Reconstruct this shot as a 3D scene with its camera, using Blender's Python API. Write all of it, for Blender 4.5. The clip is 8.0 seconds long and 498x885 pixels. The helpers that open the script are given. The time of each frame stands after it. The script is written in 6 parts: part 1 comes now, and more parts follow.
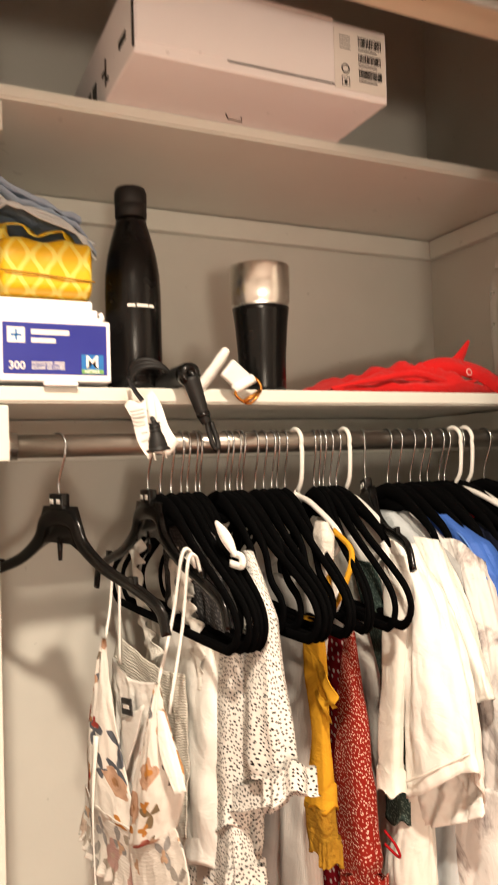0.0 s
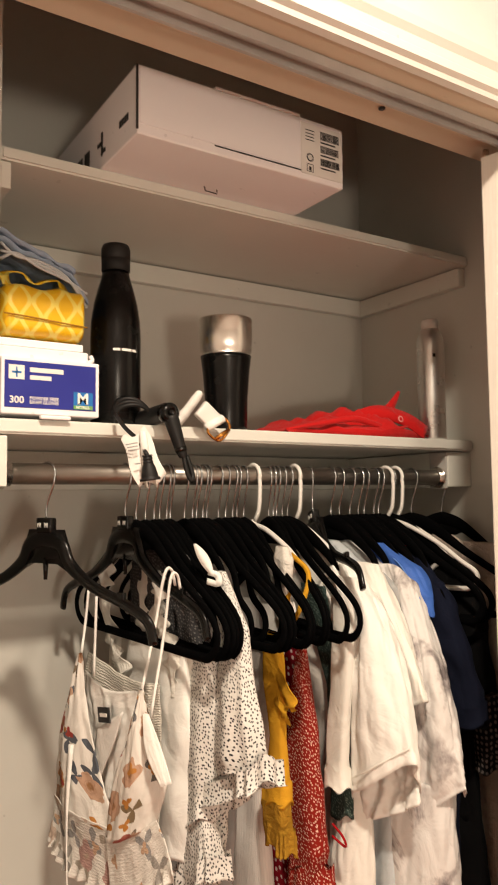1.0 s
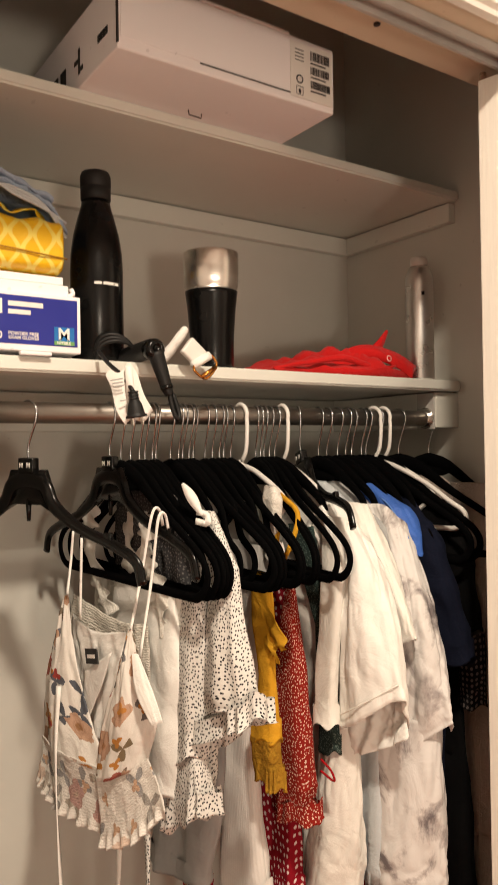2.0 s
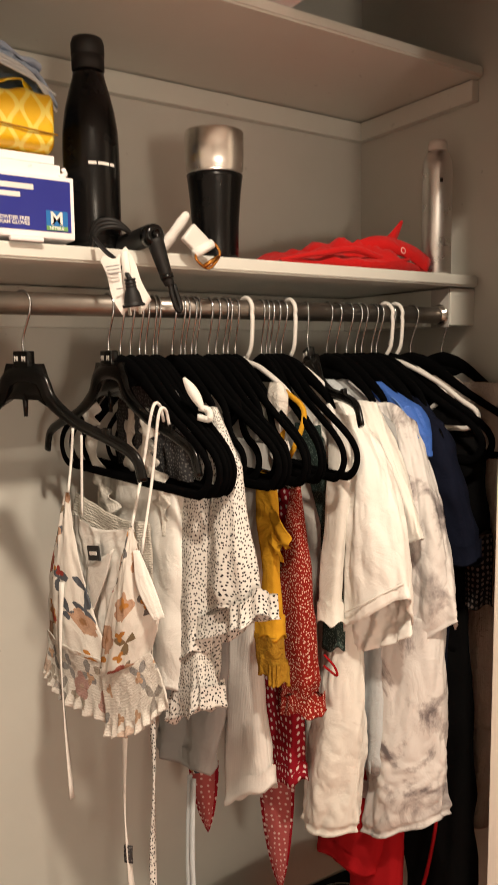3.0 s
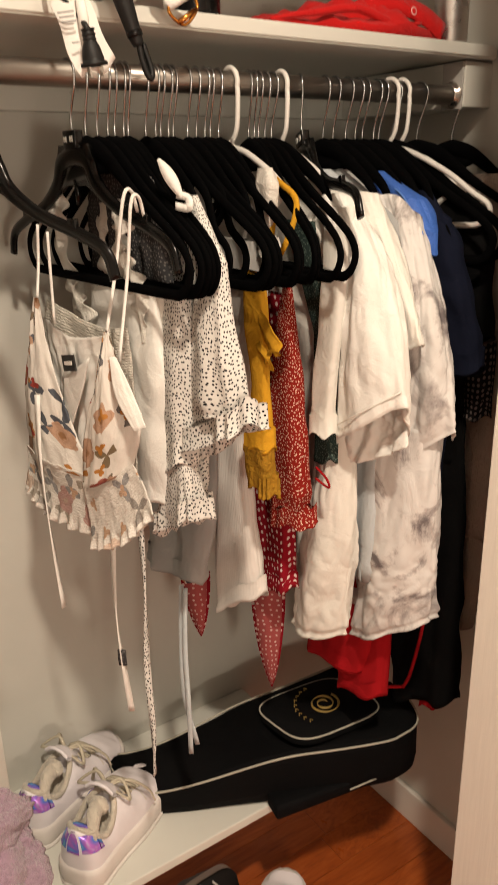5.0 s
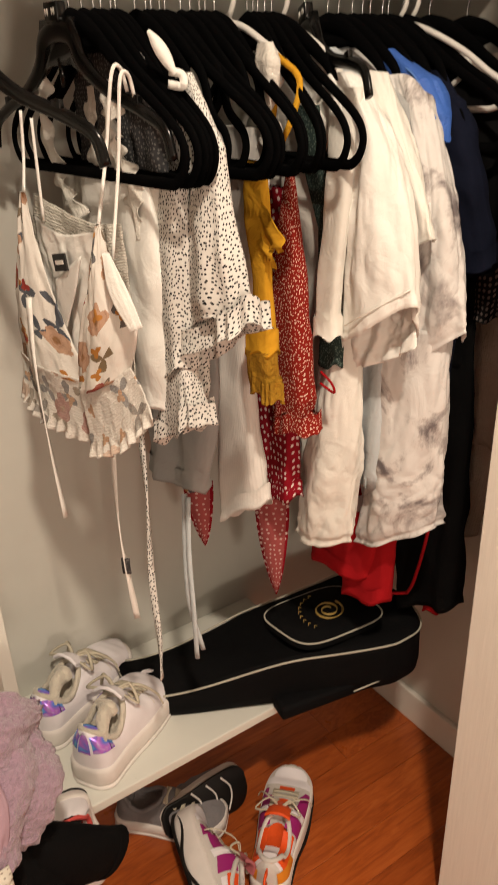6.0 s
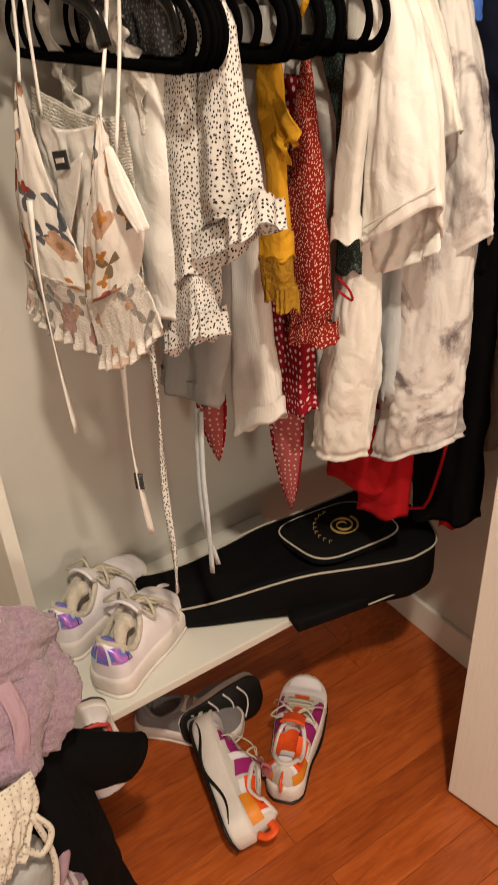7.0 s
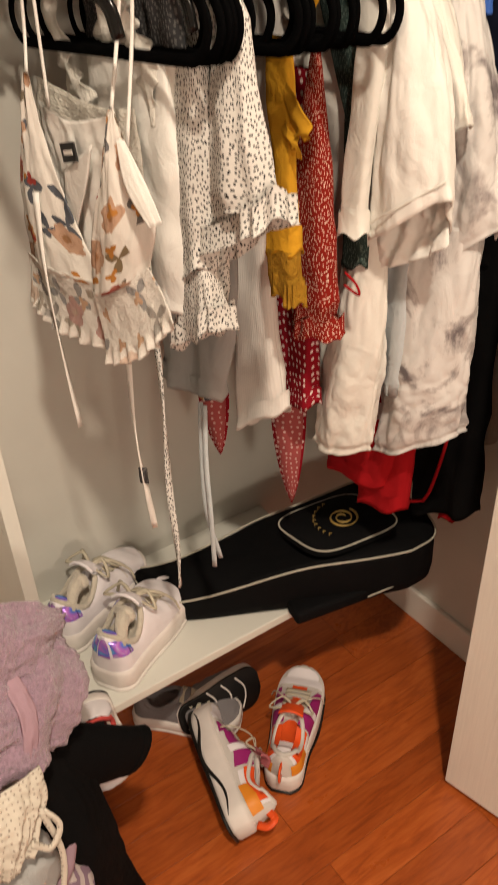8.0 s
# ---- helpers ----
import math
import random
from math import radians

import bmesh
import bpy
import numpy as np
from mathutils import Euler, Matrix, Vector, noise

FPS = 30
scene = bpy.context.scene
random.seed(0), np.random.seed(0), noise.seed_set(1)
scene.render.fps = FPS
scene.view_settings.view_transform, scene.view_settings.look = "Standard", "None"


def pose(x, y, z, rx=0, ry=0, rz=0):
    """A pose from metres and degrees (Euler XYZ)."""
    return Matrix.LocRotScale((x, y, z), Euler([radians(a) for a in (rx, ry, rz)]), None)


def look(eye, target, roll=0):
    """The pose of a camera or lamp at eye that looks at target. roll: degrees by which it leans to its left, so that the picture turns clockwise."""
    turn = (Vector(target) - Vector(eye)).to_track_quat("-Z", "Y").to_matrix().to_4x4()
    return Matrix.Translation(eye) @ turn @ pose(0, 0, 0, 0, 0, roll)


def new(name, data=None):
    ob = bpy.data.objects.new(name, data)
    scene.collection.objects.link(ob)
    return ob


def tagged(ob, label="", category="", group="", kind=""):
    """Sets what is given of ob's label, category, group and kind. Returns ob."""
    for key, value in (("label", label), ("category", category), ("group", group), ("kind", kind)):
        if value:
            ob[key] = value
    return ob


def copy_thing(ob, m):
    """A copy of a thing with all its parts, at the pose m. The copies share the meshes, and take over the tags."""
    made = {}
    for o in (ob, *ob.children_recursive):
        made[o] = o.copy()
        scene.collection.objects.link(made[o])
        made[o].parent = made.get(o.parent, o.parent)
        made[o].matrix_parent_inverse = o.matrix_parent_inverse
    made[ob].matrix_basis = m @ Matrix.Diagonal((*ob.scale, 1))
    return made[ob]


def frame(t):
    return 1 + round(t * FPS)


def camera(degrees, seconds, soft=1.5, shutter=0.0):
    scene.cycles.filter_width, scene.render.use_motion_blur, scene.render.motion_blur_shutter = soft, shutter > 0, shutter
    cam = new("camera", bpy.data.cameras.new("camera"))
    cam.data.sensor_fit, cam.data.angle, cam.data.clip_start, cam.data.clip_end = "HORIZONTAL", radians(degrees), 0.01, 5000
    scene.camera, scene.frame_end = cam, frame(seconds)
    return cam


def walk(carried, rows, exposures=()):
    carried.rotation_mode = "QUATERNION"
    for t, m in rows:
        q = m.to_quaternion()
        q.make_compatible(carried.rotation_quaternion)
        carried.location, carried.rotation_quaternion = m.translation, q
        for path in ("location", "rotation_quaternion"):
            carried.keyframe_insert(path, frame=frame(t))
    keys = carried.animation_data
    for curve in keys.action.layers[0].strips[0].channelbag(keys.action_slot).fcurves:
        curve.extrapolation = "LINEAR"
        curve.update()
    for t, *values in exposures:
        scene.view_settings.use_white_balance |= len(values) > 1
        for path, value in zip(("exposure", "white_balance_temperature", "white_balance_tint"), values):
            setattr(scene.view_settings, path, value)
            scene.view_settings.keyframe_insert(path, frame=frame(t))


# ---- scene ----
cam = camera(36.8, 8.0, 1.5, 0.5)
PATH = [
    (0, (0.303, 0.23, 1.547), (1.145, 2.043, 1.598), -1.7),
    (0.5, (0.207, 0.198, 1.548), (1.145, 1.956, 1.718), -1.1),
    (1, (0.16, 0.167, 1.537), (1.236, 1.846, 1.687), -0.6),
    (2.3, (0.166, 0.207, 1.515), (1.295, 1.858, 1.467), -0.4),
    (2.5, (0.177, 0.209, 1.509), (1.287, 1.869, 1.403), -0.7),
    (3, (0.19, 0.226, 1.502), (1.286, 1.884, 1.277), -0.7),
    (3.5, (0.204, 0.242, 1.493), (1.303, 1.879, 1.157), -0.9),
    (4, (0.214, 0.258, 1.484), (1.307, 1.87, 1.029), -0.8),
    (4.5, (0.224, 0.269, 1.473), (1.293, 1.862, 0.907), -1.0),
    (6, (0.245, 0.299, 1.432), (1.236, 1.801, 0.559), -2.0),
    (6.5, (0.249, 0.307, 1.421), (1.189, 1.784, 0.452), -2.9),
    (7, (0.255, 0.319, 1.409), (1.154, 1.758, 0.351), -3.1),
    (7.5, (0.247, 0.33, 1.4), (1.128, 1.733, 0.281), -3.0),
    (7.8, (0.243, 0.334, 1.402), (1.140, 1.738, 0.284), -2.8),
    (8, (0.239, 0.337, 1.416), (1.155, 1.745, 0.33), -2.4),
]
walk(cam, [(t, look(eye, target, roll)) for t, eye, target, roll in PATH], [(0, 0.34), (0.5, 0.38), (1, -0.10), (2, -0.17), (8, -0.20)])

# ---- light: one warm ceiling lamp in the room, an added unseen fill lamp, faint world ----
world = bpy.data.worlds.new("world")
scene.world = world
world.use_nodes = True
world.node_tree.nodes["Background"].inputs[0].default_value = (1.0, 0.85, 0.7, 1)
world.node_tree.nodes["Background"].inputs[1].default_value = 0.02

LAMP = (0.26, 0.0, 2.62)
FILL_LAMP = (0.05, -1.30, 1.25)
bulb = bpy.data.lights.new("ceiling_lamp_light", "AREA")
bulb.shape, bulb.size, bulb.energy, bulb.color = "DISK", 0.12, 47.0, (1.0, 0.835, 0.655)
lamp_light = new("ceiling_lamp_light", bulb)
lamp_light.matrix_world = pose(*LAMP)

# added fill light, low and out of view, to brighten carton and shelf undersides
far = bpy.data.lights.new("fill_lamp_light", "POINT")
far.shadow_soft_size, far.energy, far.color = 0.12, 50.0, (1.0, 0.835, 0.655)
far_light = new("fill_lamp_light", far)
far_light.matrix_world = pose(*FILL_LAMP)

# ---- sizes ----
BACK, RIGHT, LEFT = 1.475, 1.313, -0.75      # closet walls
FRONT, LINTEL_IN = 0.80, 0.925               # closet front wall, outside and inside
SHELF_Y = 1.15                               # front of shelves
LOW, TOP = 1.645, 2.009                       # upper sides of the two shelves
ROD_Y, ROD_Z, ROD_R = 1.186, 1.574, 0.0145
OPEN_H = 2.06

# ---- mesh helpers ----
def to_object(name, bm, material, parent=None, label="", smooth=True):
    me = bpy.data.meshes.new(name)
    bmesh.ops.recalc_face_normals(bm, faces=bm.faces)
    bm.to_mesh(me)
    bm.free()
    for p in me.polygons:
        p.use_smooth = smooth
    mats = material if isinstance(material, (list, tuple)) else [material]
    for m in mats:
        me.materials.append(m)
    ob = new(name, me)
    if parent is not None:
        ob.parent = parent
    if label:
        ob["label"] = label
    return ob


def part(name, bm, material, parent, label="", smooth=True):
    return to_object(name, bm, material, parent, label, smooth)


def empty(name, m, label, category, group="", kind=""):
    ob = new(name)
    ob.empty_display_size = 0.02
    ob.matrix_basis = m
    return tagged(ob, label, category, group, kind)


def box_bm(x0, x1, y0, y1, z0, z1, bevel=0.0, seg=2):
    bm = bmesh.new()
    bmesh.ops.create_cube(bm, size=1)
    for v in bm.verts:
        v.co = Vector(((x0 + x1) / 2 + v.co.x * (x1 - x0), (y0 + y1) / 2 + v.co.y * (y1 - y0), (z0 + z1) / 2 + v.co.z * (z1 - z0)))
    if bevel:
        bmesh.ops.bevel(bm, geom=list(bm.edges), offset=bevel, segments=seg, affect="EDGES", profile=0.6)
    return bm


def join_bm(*parts):
    bm = bmesh.new()
    for p in parts:
        me = bpy.data.meshes.new("tmp")
        p.to_mesh(me)
        p.free()
        bm.from_mesh(me)
        bpy.data.meshes.remove(me)
    return bm


def grid_bm(rows, closed=False, cap0=False, cap1=False, v_scale=None):
    """A surface through rows of points, with a UV map in metres."""
    bm = bmesh.new()
    uv = bm.loops.layers.uv.new("uv")
    grid = [[bm.verts.new(p) for p in row] for row in rows]
    n = len(rows[0])
    mid = rows[len(rows) // 2]
    arc = [0.0]
    for i in range(n):
        arc.append(arc[-1] + (Vector(mid[(i + 1) % n]) - Vector(mid[i])).length)
    height = [0.0]
    for a, b in zip(rows, rows[1:]):
        height.append(height[-1] + sum((Vector(p) - Vector(q)).length for p, q in zip(a, b)) / n)
    for j in range(len(rows) - 1):
        for i in range(n if closed else n - 1):
            k = (i + 1) % n
            f = bm.faces.new((grid[j][i], grid[j][k], grid[j + 1][k], grid[j + 1][i]))
            for loop, (a, h) in zip(f.loops, ((i, j), (i + 1, j), (i + 1, j + 1), (i, j + 1))):
                loop[uv].uv = (arc[a], height[h])
    if cap0:
        bm.faces.new(list(reversed(grid[0])))
    if cap1:
        bm.faces.new(grid[-1])
    return bm


def lathe_bm(profile, n=40, cap0=True, cap1=True):
    return grid_bm([[(r * math.cos(2 * math.pi * i / n), r * math.sin(2 * math.pi * i / n), z) for i in range(n)] for r, z in profile], True, cap0, cap1)


def smooth_path(points, per=6):
    """Catmull-Rom points through the given ones."""
    pts = [Vector(p) for p in points]
    ext = [pts[0] * 2 - pts[1]] + pts + [pts[-1] * 2 - pts[-2]]
    out = []
    for i in range(1, len(ext) - 2):
        a, b, c, d = ext[i - 1:i + 3]
        for k in range(per):
            t = k / per
            out.append(0.5 * ((2 * b) + (c - a) * t + (2 * a - 5 * b + 4 * c - d) * t * t + (3 * b - a - 3 * c + d) * t ** 3))
    out.append(pts[-1])
    return out


def tube_bm(points, radius, n=8, flat=1.0, closed=False, up=(0, 0, 1)):
    """A round or flattened bar along points; radius may be a list."""
    pts = [Vector(p) for p in points]
    rows, side = [], None
    count = len(pts)
    for i, p in enumerate(pts):
        a = pts[(i - 1) % count] if (closed or i) else p
        b = pts[(i + 1) % count] if (closed or i < count - 1) else p
        t = (b - a).normalized()
        if side is None:
            u = Vector(up)
            if abs(u.dot(t)) > 0.95:
                u = Vector((1, 0, 0)) if abs(t.x) < 0.9 else Vector((0, 1, 0))
            side = u.cross(t).normalized()
        side = (side - t * side.dot(t)).normalized()
        other = t.cross(side)
        r = radius[i] if isinstance(radius, (list, tuple)) else radius
        rows.append([p + side * (r * math.cos(2 * math.pi * k / n)) + other * (r * flat * math.sin(2 * math.pi * k / n)) for k in range(n)])
    if closed:
        rows.append(rows[0])
        bm = grid_bm(rows, True)
        bmesh.ops.remove_doubles(bm, verts=list(bm.verts), dist=1e-6)
        return bm
    return grid_bm(rows, True, True, True)


def ribbon_bm(points, width, thick=0.0012, twist=0.0, facing=(0, -1, 0)):
    """A flat strap along points."""
    pts = [Vector(p) for p in points]
    rows = []
    for i, p in enumerate(pts):
        t = (pts[min(i + 1, len(pts) - 1)] - pts[max(i - 1, 0)]).normalized()
        w = t.cross(Vector(facing)).normalized()
        w = Matrix.Rotation(twist * i / len(pts), 3, t) @ w
        nrm = w.cross(t).normalized()
        ww = width[i] if isinstance(width, (list, tuple)) else width
        rows.append([p + w * (ww / 2) + nrm * thick, p - w * (ww / 2) + nrm * thick, p - w * (ww / 2) - nrm * thick, p + w * (ww / 2) - nrm * thick])
    return grid_bm(rows, True, True, True)


def ruffle_bm(points, width, waves, depth, seed=0, facing=(-1, 0, 0)):
    """A gathered strip along points, with wavy edges."""
    pts = smooth_path(points, 30)
    r = random.Random(seed)
    ph = r.uniform(0, 6)
    rows = []
    for i, p in enumerate(pts):
        t = (pts[min(i + 1, len(pts) - 1)] - pts[max(i - 1, 0)]).normalized()
        w = t.cross(Vector(facing)).normalized()
        nrm = w.cross(t).normalized()
        u = i / (len(pts) - 1)
        row = []
        for k in range(-5, 6):
            a = k / 5
            wob = math.sin(u * waves * 6.28 + ph + a * 1.3 + 1.5 * math.sin(u * 9 + ph))
            row.append(p + w * (a * width * (0.5 + 0.18 * math.sin(u * waves * 3.1 + ph))) + nrm * (depth * abs(a) ** 1.2 * wob + depth * 0.5 * math.cos(a * 3)) + t * (0.0012 * a * wob))
        rows.append(row)
    back = [[q - Vector((0, 0, 0.0006)) + Vector((0.0009, 0, 0)) for q in reversed(row)] for row in rows]
    return grid_bm([a + b for a, b in zip(rows, back)], True, True, True)


def resampled(points, count):
    """That many points at even steps along a smooth line."""
    path = smooth_path(points, 12)
    out = []
    for i in range(count):
        p = i / (count - 1) * (len(path) - 1)
        k = min(int(p), len(path) - 2)
        out.append(path[k].lerp(path[k + 1], p - k))
    return out


def sheet_bm(cols, nu=36, nv=36, amp=0.004, fold_f=5.0, seed=0, frill=0.0, frill_at=0.7, waves=6.0, thick=0.0008, hem=0.0):
    """A piece of cloth spanned between upright lines, with soft folds and an optional frilled lower edge."""
    r = random.Random(seed)
    ph = [r.uniform(0, 40) for _ in range(4)]
    lines = [resampled(c, nv + 1) for c in cols]
    rows = [resampled([c[j] for c in lines], nu + 1) for j in range(nv + 1)]
    out = []
    for j in range(nv + 1):
        front, back = [], []
        v = j / nv
        w = max(0.0, (v - frill_at) / (1 - frill_at)) if frill else 0.0
        for i in range(nu + 1):
            u = i / nu
            du = rows[j][min(i + 1, nu)] - rows[j][max(i - 1, 0)]
            dv = rows[min(j + 1, nv)][i] - rows[max(j - 1, 0)][i]
            nrm = du.cross(dv)
            nrm = nrm.normalized() if nrm.length > 1e-9 else Vector((-1, 0, 0))
            d = amp * (0.35 + 0.65 * v) * (1 - 2.6 * abs(noise.noise(Vector((u * fold_f + v * 0.8, v * 1.3, ph[0])))))
            d += amp * 0.55 * noise.noise(Vector((u * fold_f * 2 - v * 3, v * 5 + u * 2, ph[1])))
            d += amp * 0.35 * (0.4 - 1.7 * abs(noise.noise(Vector((u * 9 + v * 6, v * 9 - u * 5, ph[2])))))
            if hem and v > 0.94:
                d += hem * math.sin((v - 0.94) / 0.06 * 3.14)
            z = 0.0
            if w:
                wave = math.sin(u * waves * 6.28 + ph[3] + 0.7 * math.sin(u * 11 + ph[3]))
                d += frill * w * wave
                z = -frill * 0.5 * w * math.sin(u * waves * 3.9 + ph[3])
            p = rows[j][i] + nrm * d + Vector((0, 0, z))
            front.append(p)
            back.append(p - nrm * 2 * thick)
        out.append(front + list(reversed(back)))
    bm = grid_bm(out, True, True, True)
    uv = bm.loops.layers.uv["uv"]
    for f in bm.faces:
        for loop in f.loops:
            loop[uv].uv += Vector((0.37 * seed, 0.23 * seed))
    return bm


def text_bm(words, size, m, extrude=0.0004):
    cu = bpy.data.curves.new("words", "FONT")
    cu.body, cu.size, cu.extrude, cu.resolution_u, cu.offset = words, size, extrude, 3, size * 0.022
    ob = bpy.data.objects.new("words", cu)
    scene.collection.objects.link(ob)
    me = bpy.data.meshes.new_from_object(ob.evaluated_get(bpy.context.evaluated_depsgraph_get()))
    bpy.data.objects.remove(ob)
    bm = bmesh.new()
    bm.from_mesh(me)
    bm.transform(m)
    bpy.data.meshes.remove(me)
    return bm


# ---- materials ----
class Nodes:
    def __init__(self, name):
        self.m = bpy.data.materials.new(name)
        self.m.use_nodes = True
        self.t = self.m.node_tree
        self.b = self.t.nodes["Principled BSDF"]
        self.co = None

    def add(self, kind, **props):
        n = self.t.nodes.new(kind)
        for k, v in props.items():
            if k in ("operation", "blend_type", "data_type"):
                if k == "operation":
                    n.operation = v
                elif k == "blend_type":
                    n.blend_type = v
                else:
                    n.data_type = v
        return n

    def link(self, a, b):
        self.t.links.new(a, b)

    def coords(self, kind="Object", scale=(1, 1, 1)):
        tc = self.add("ShaderNodeTexCoord")
        mp = self.add("ShaderNodeMapping")
        self.link(tc.outputs[kind], mp.inputs[0])
        mp.inputs["Scale"].default_value = scale
        return mp.outputs[0]

    def noise(self, co, scale, detail=3, rough=0.55, distort=0.0):
        n = self.add("ShaderNodeTexNoise")
        self.link(co, n.inputs["Vector"])
        n.inputs["Scale"].default_value, n.inputs["Detail"].default_value = scale, detail
        n.inputs["Roughness"].default_value, n.inputs["Distortion"].default_value = rough, distort
        return n.outputs["Fac"]

    def ramp(self, fac, stops, constant=False):
        r = self.add("ShaderNodeValToRGB")
        self.link(fac, r.inputs[0])
        e = r.color_ramp.elements
        if constant:
            r.color_ramp.interpolation = "CONSTANT"
        while len(e) < len(stops):
            e.new(0.5)
        for el, (p, c) in zip(e, stops):
            el.position = p
            el.color = (*c, 1) if len(c) == 3 else c
        return r.outputs[0]

    def math(self, op, a, b=None, c=None):
        n = self.add("ShaderNodeMath", operation=op)
        for i, v in enumerate((a, b, c)):
            if v is None:
                continue
            if isinstance(v, (int, float)):
                n.inputs[i].default_value = v
            else:
                self.link(v, n.inputs[i])
        return n.outputs[0]

    def mix(self, fac, a, b, blend="MIX"):
        n = self.add("ShaderNodeMix", data_type="RGBA", blend_type=blend)
        for sock, v in ((n.inputs[0], fac), (n.inputs[6], a), (n.inputs[7], b)):
            if isinstance(v, (int, float)):
                sock.default_value = v
            elif isinstance(v, tuple):
                sock.default_value = (*v, 1)
            else:
                self.link(v, sock)
        return n.outputs[2]

    def bump(self, height, strength=0.3, distance=0.002, normal=None):
        n = self.add("ShaderNodeBump")
        n.inputs["Strength"].default_value, n.inputs["Distance"].default_value = strength, distance
        self.link(height, n.inputs["Height"])
        if normal is not None:
            self.link(normal, n.inputs["Normal"])
        self.link(n.outputs[0], self.b.inputs["Normal"])
        return n.outputs[0]

    def done(self, color=None, rough=0.6, metal=0.0, sheen=0.0, coat=0.0):
        if color is not None:
            if isinstance(color, tuple):
                self.b.inputs["Base Color"].default_value = (*color, 1)
            else:
                self.link(color, self.b.inputs["Base Color"])
        if isinstance(rough, (int, float)):
            self.b.inputs["Roughness"].default_value = rough
        else:
            self.link(rough, self.b.inputs["Roughness"])
        self.b.inputs["Metallic"].default_value = metal
        self.b.inputs["Sheen Weight"].default_value = sheen
        self.b.inputs["Coat Weight"].default_value = coat
        self.b.inputs["Specular IOR Level"].default_value = 0.10 if (isinstance(rough, float) and rough >= 0.75) else 0.4
        return self.m


def shade(c, k):
    return tuple(min(1.0, v * k) for v in c)


def paint(name, col, rough=0.55, grain=60, strength=0.12, blotch=0.06):
    n = Nodes(name)
    co = n.coords()
    big = n.noise(co, 3.0, 4)
    c = n.ramp(big, [(0.3, shade(col, 1 - blotch)), (0.7, shade(col, 1 + blotch))])
    specks = n.noise(co, 40, 2)
    c = n.mix(n.math("GREATER_THAN", specks, 0.74), c, shade(col, 0.86))
    n.bump(n.noise(co, grain, 4), strength, 0.002)
    return n.done(c, rough)


def plain(name, col, rough=0.5, metal=0.0, coat=0.0, grain=200, strength=0.05, vary=0.06):
    n = Nodes(name)
    co = n.coords()
    c = n.ramp(n.noise(co, 12, 3), [(0.3, shade(col, 1 - vary)), (0.7, shade(col, 1 + vary))])
    n.bump(n.noise(co, grain, 2), strength, 0.001)
    r = n.ramp(n.noise(co, 25, 3), [(0.3, (rough * 0.85,) * 3), (0.7, (min(1, rough * 1.15),) * 3)])
    return n.done(c, r, metal, 0.0, coat)


def cloth(name, col, wrinkle=22, strength=0.5, weave=900, vary=0.07, sheen=0.0, rough=0.9, rib=0.0, rib_scale=260, smock=False):
    """Plain woven or knitted cloth: wrinkles, weave, optional ribs or smocking."""
    n = Nodes(name)
    uv = n.coords("UV")
    ob = n.coords("Object")
    c = n.ramp(n.noise(ob, 9, 4), [(0.3, shade(col, 1 - vary)), (0.7, shade(col, 1 + vary))])
    h = n.math("MULTIPLY", n.noise(ob, wrinkle, 4, 0.6, 0.8), 1.0)
    h = n.math("ADD", h, n.math("MULTIPLY", n.noise(uv, weave, 1), 0.10))
    if rib:
        w = n.add("ShaderNodeTexWave")
        n.link(uv, w.inputs["Vector"])
        w.inputs["Scale"].default_value, w.inputs["Distortion"].default_value = rib_scale / 20, 0.4
        h = n.math("ADD", h, n.math("MULTIPLY", w.outputs["Fac"], rib))
        c = n.mix(n.math("MULTIPLY", w.outputs["Fac"], 0.07), c, shade(col, 0.6))
    if smock:
        w = n.add("ShaderNodeTexWave")
        w.bands_direction = "Y"
        n.link(uv, w.inputs["Vector"])
        w.inputs["Scale"].default_value, w.inputs["Distortion"].default_value, w.inputs["Detail Scale"].default_value = 85, 5.0, 3.0
        h = n.math("ADD", h, n.math("MULTIPLY", w.outputs["Fac"], 0.28))
    n.bump(h, strength, 0.008)
    return n.done(c, rough, 0.0, sheen)


def speckled(name, ground, marks, scale, size, jitter=1.0, wrinkle=22, strength=0.45, warping=0.20, stretch=1.0):
    """Cloth with small printed marks."""
    n = Nodes(name)
    uv = n.coords("UV", (stretch, 1.0, 1.0))
    ob = n.coords("Object")
    warp = n.noise(uv, scale * 1.5, 1)
    v = n.add("ShaderNodeTexVoronoi")
    v.voronoi_dimensions = "2D"
    n.link(uv, v.inputs["Vector"])
    v.inputs["Scale"].default_value, v.inputs["Randomness"].default_value = scale, jitter
    d = n.math("ADD", v.outputs["Distance"], n.math("MULTIPLY", n.math("SUBTRACT", warp, 0.5), warping))
    edge = n.ramp(d, [(size - 0.03, (1, 1, 1)), (size + 0.03, (0, 0, 0))])
    base = n.ramp(n.noise(ob, 9, 4), [(0.3, shade(ground, 0.93)), (0.7, shade(ground, 1.07))])
    c = n.mix(edge, base, marks)
    h = n.math("ADD", n.noise(ob, wrinkle, 4, 0.6, 0.8), n.math("MULTIPLY", n.noise(uv, 900, 1), 0.1))
    n.bump(h, strength, 0.008)
    return n.done(c, 0.9, 0.0, 0.0)


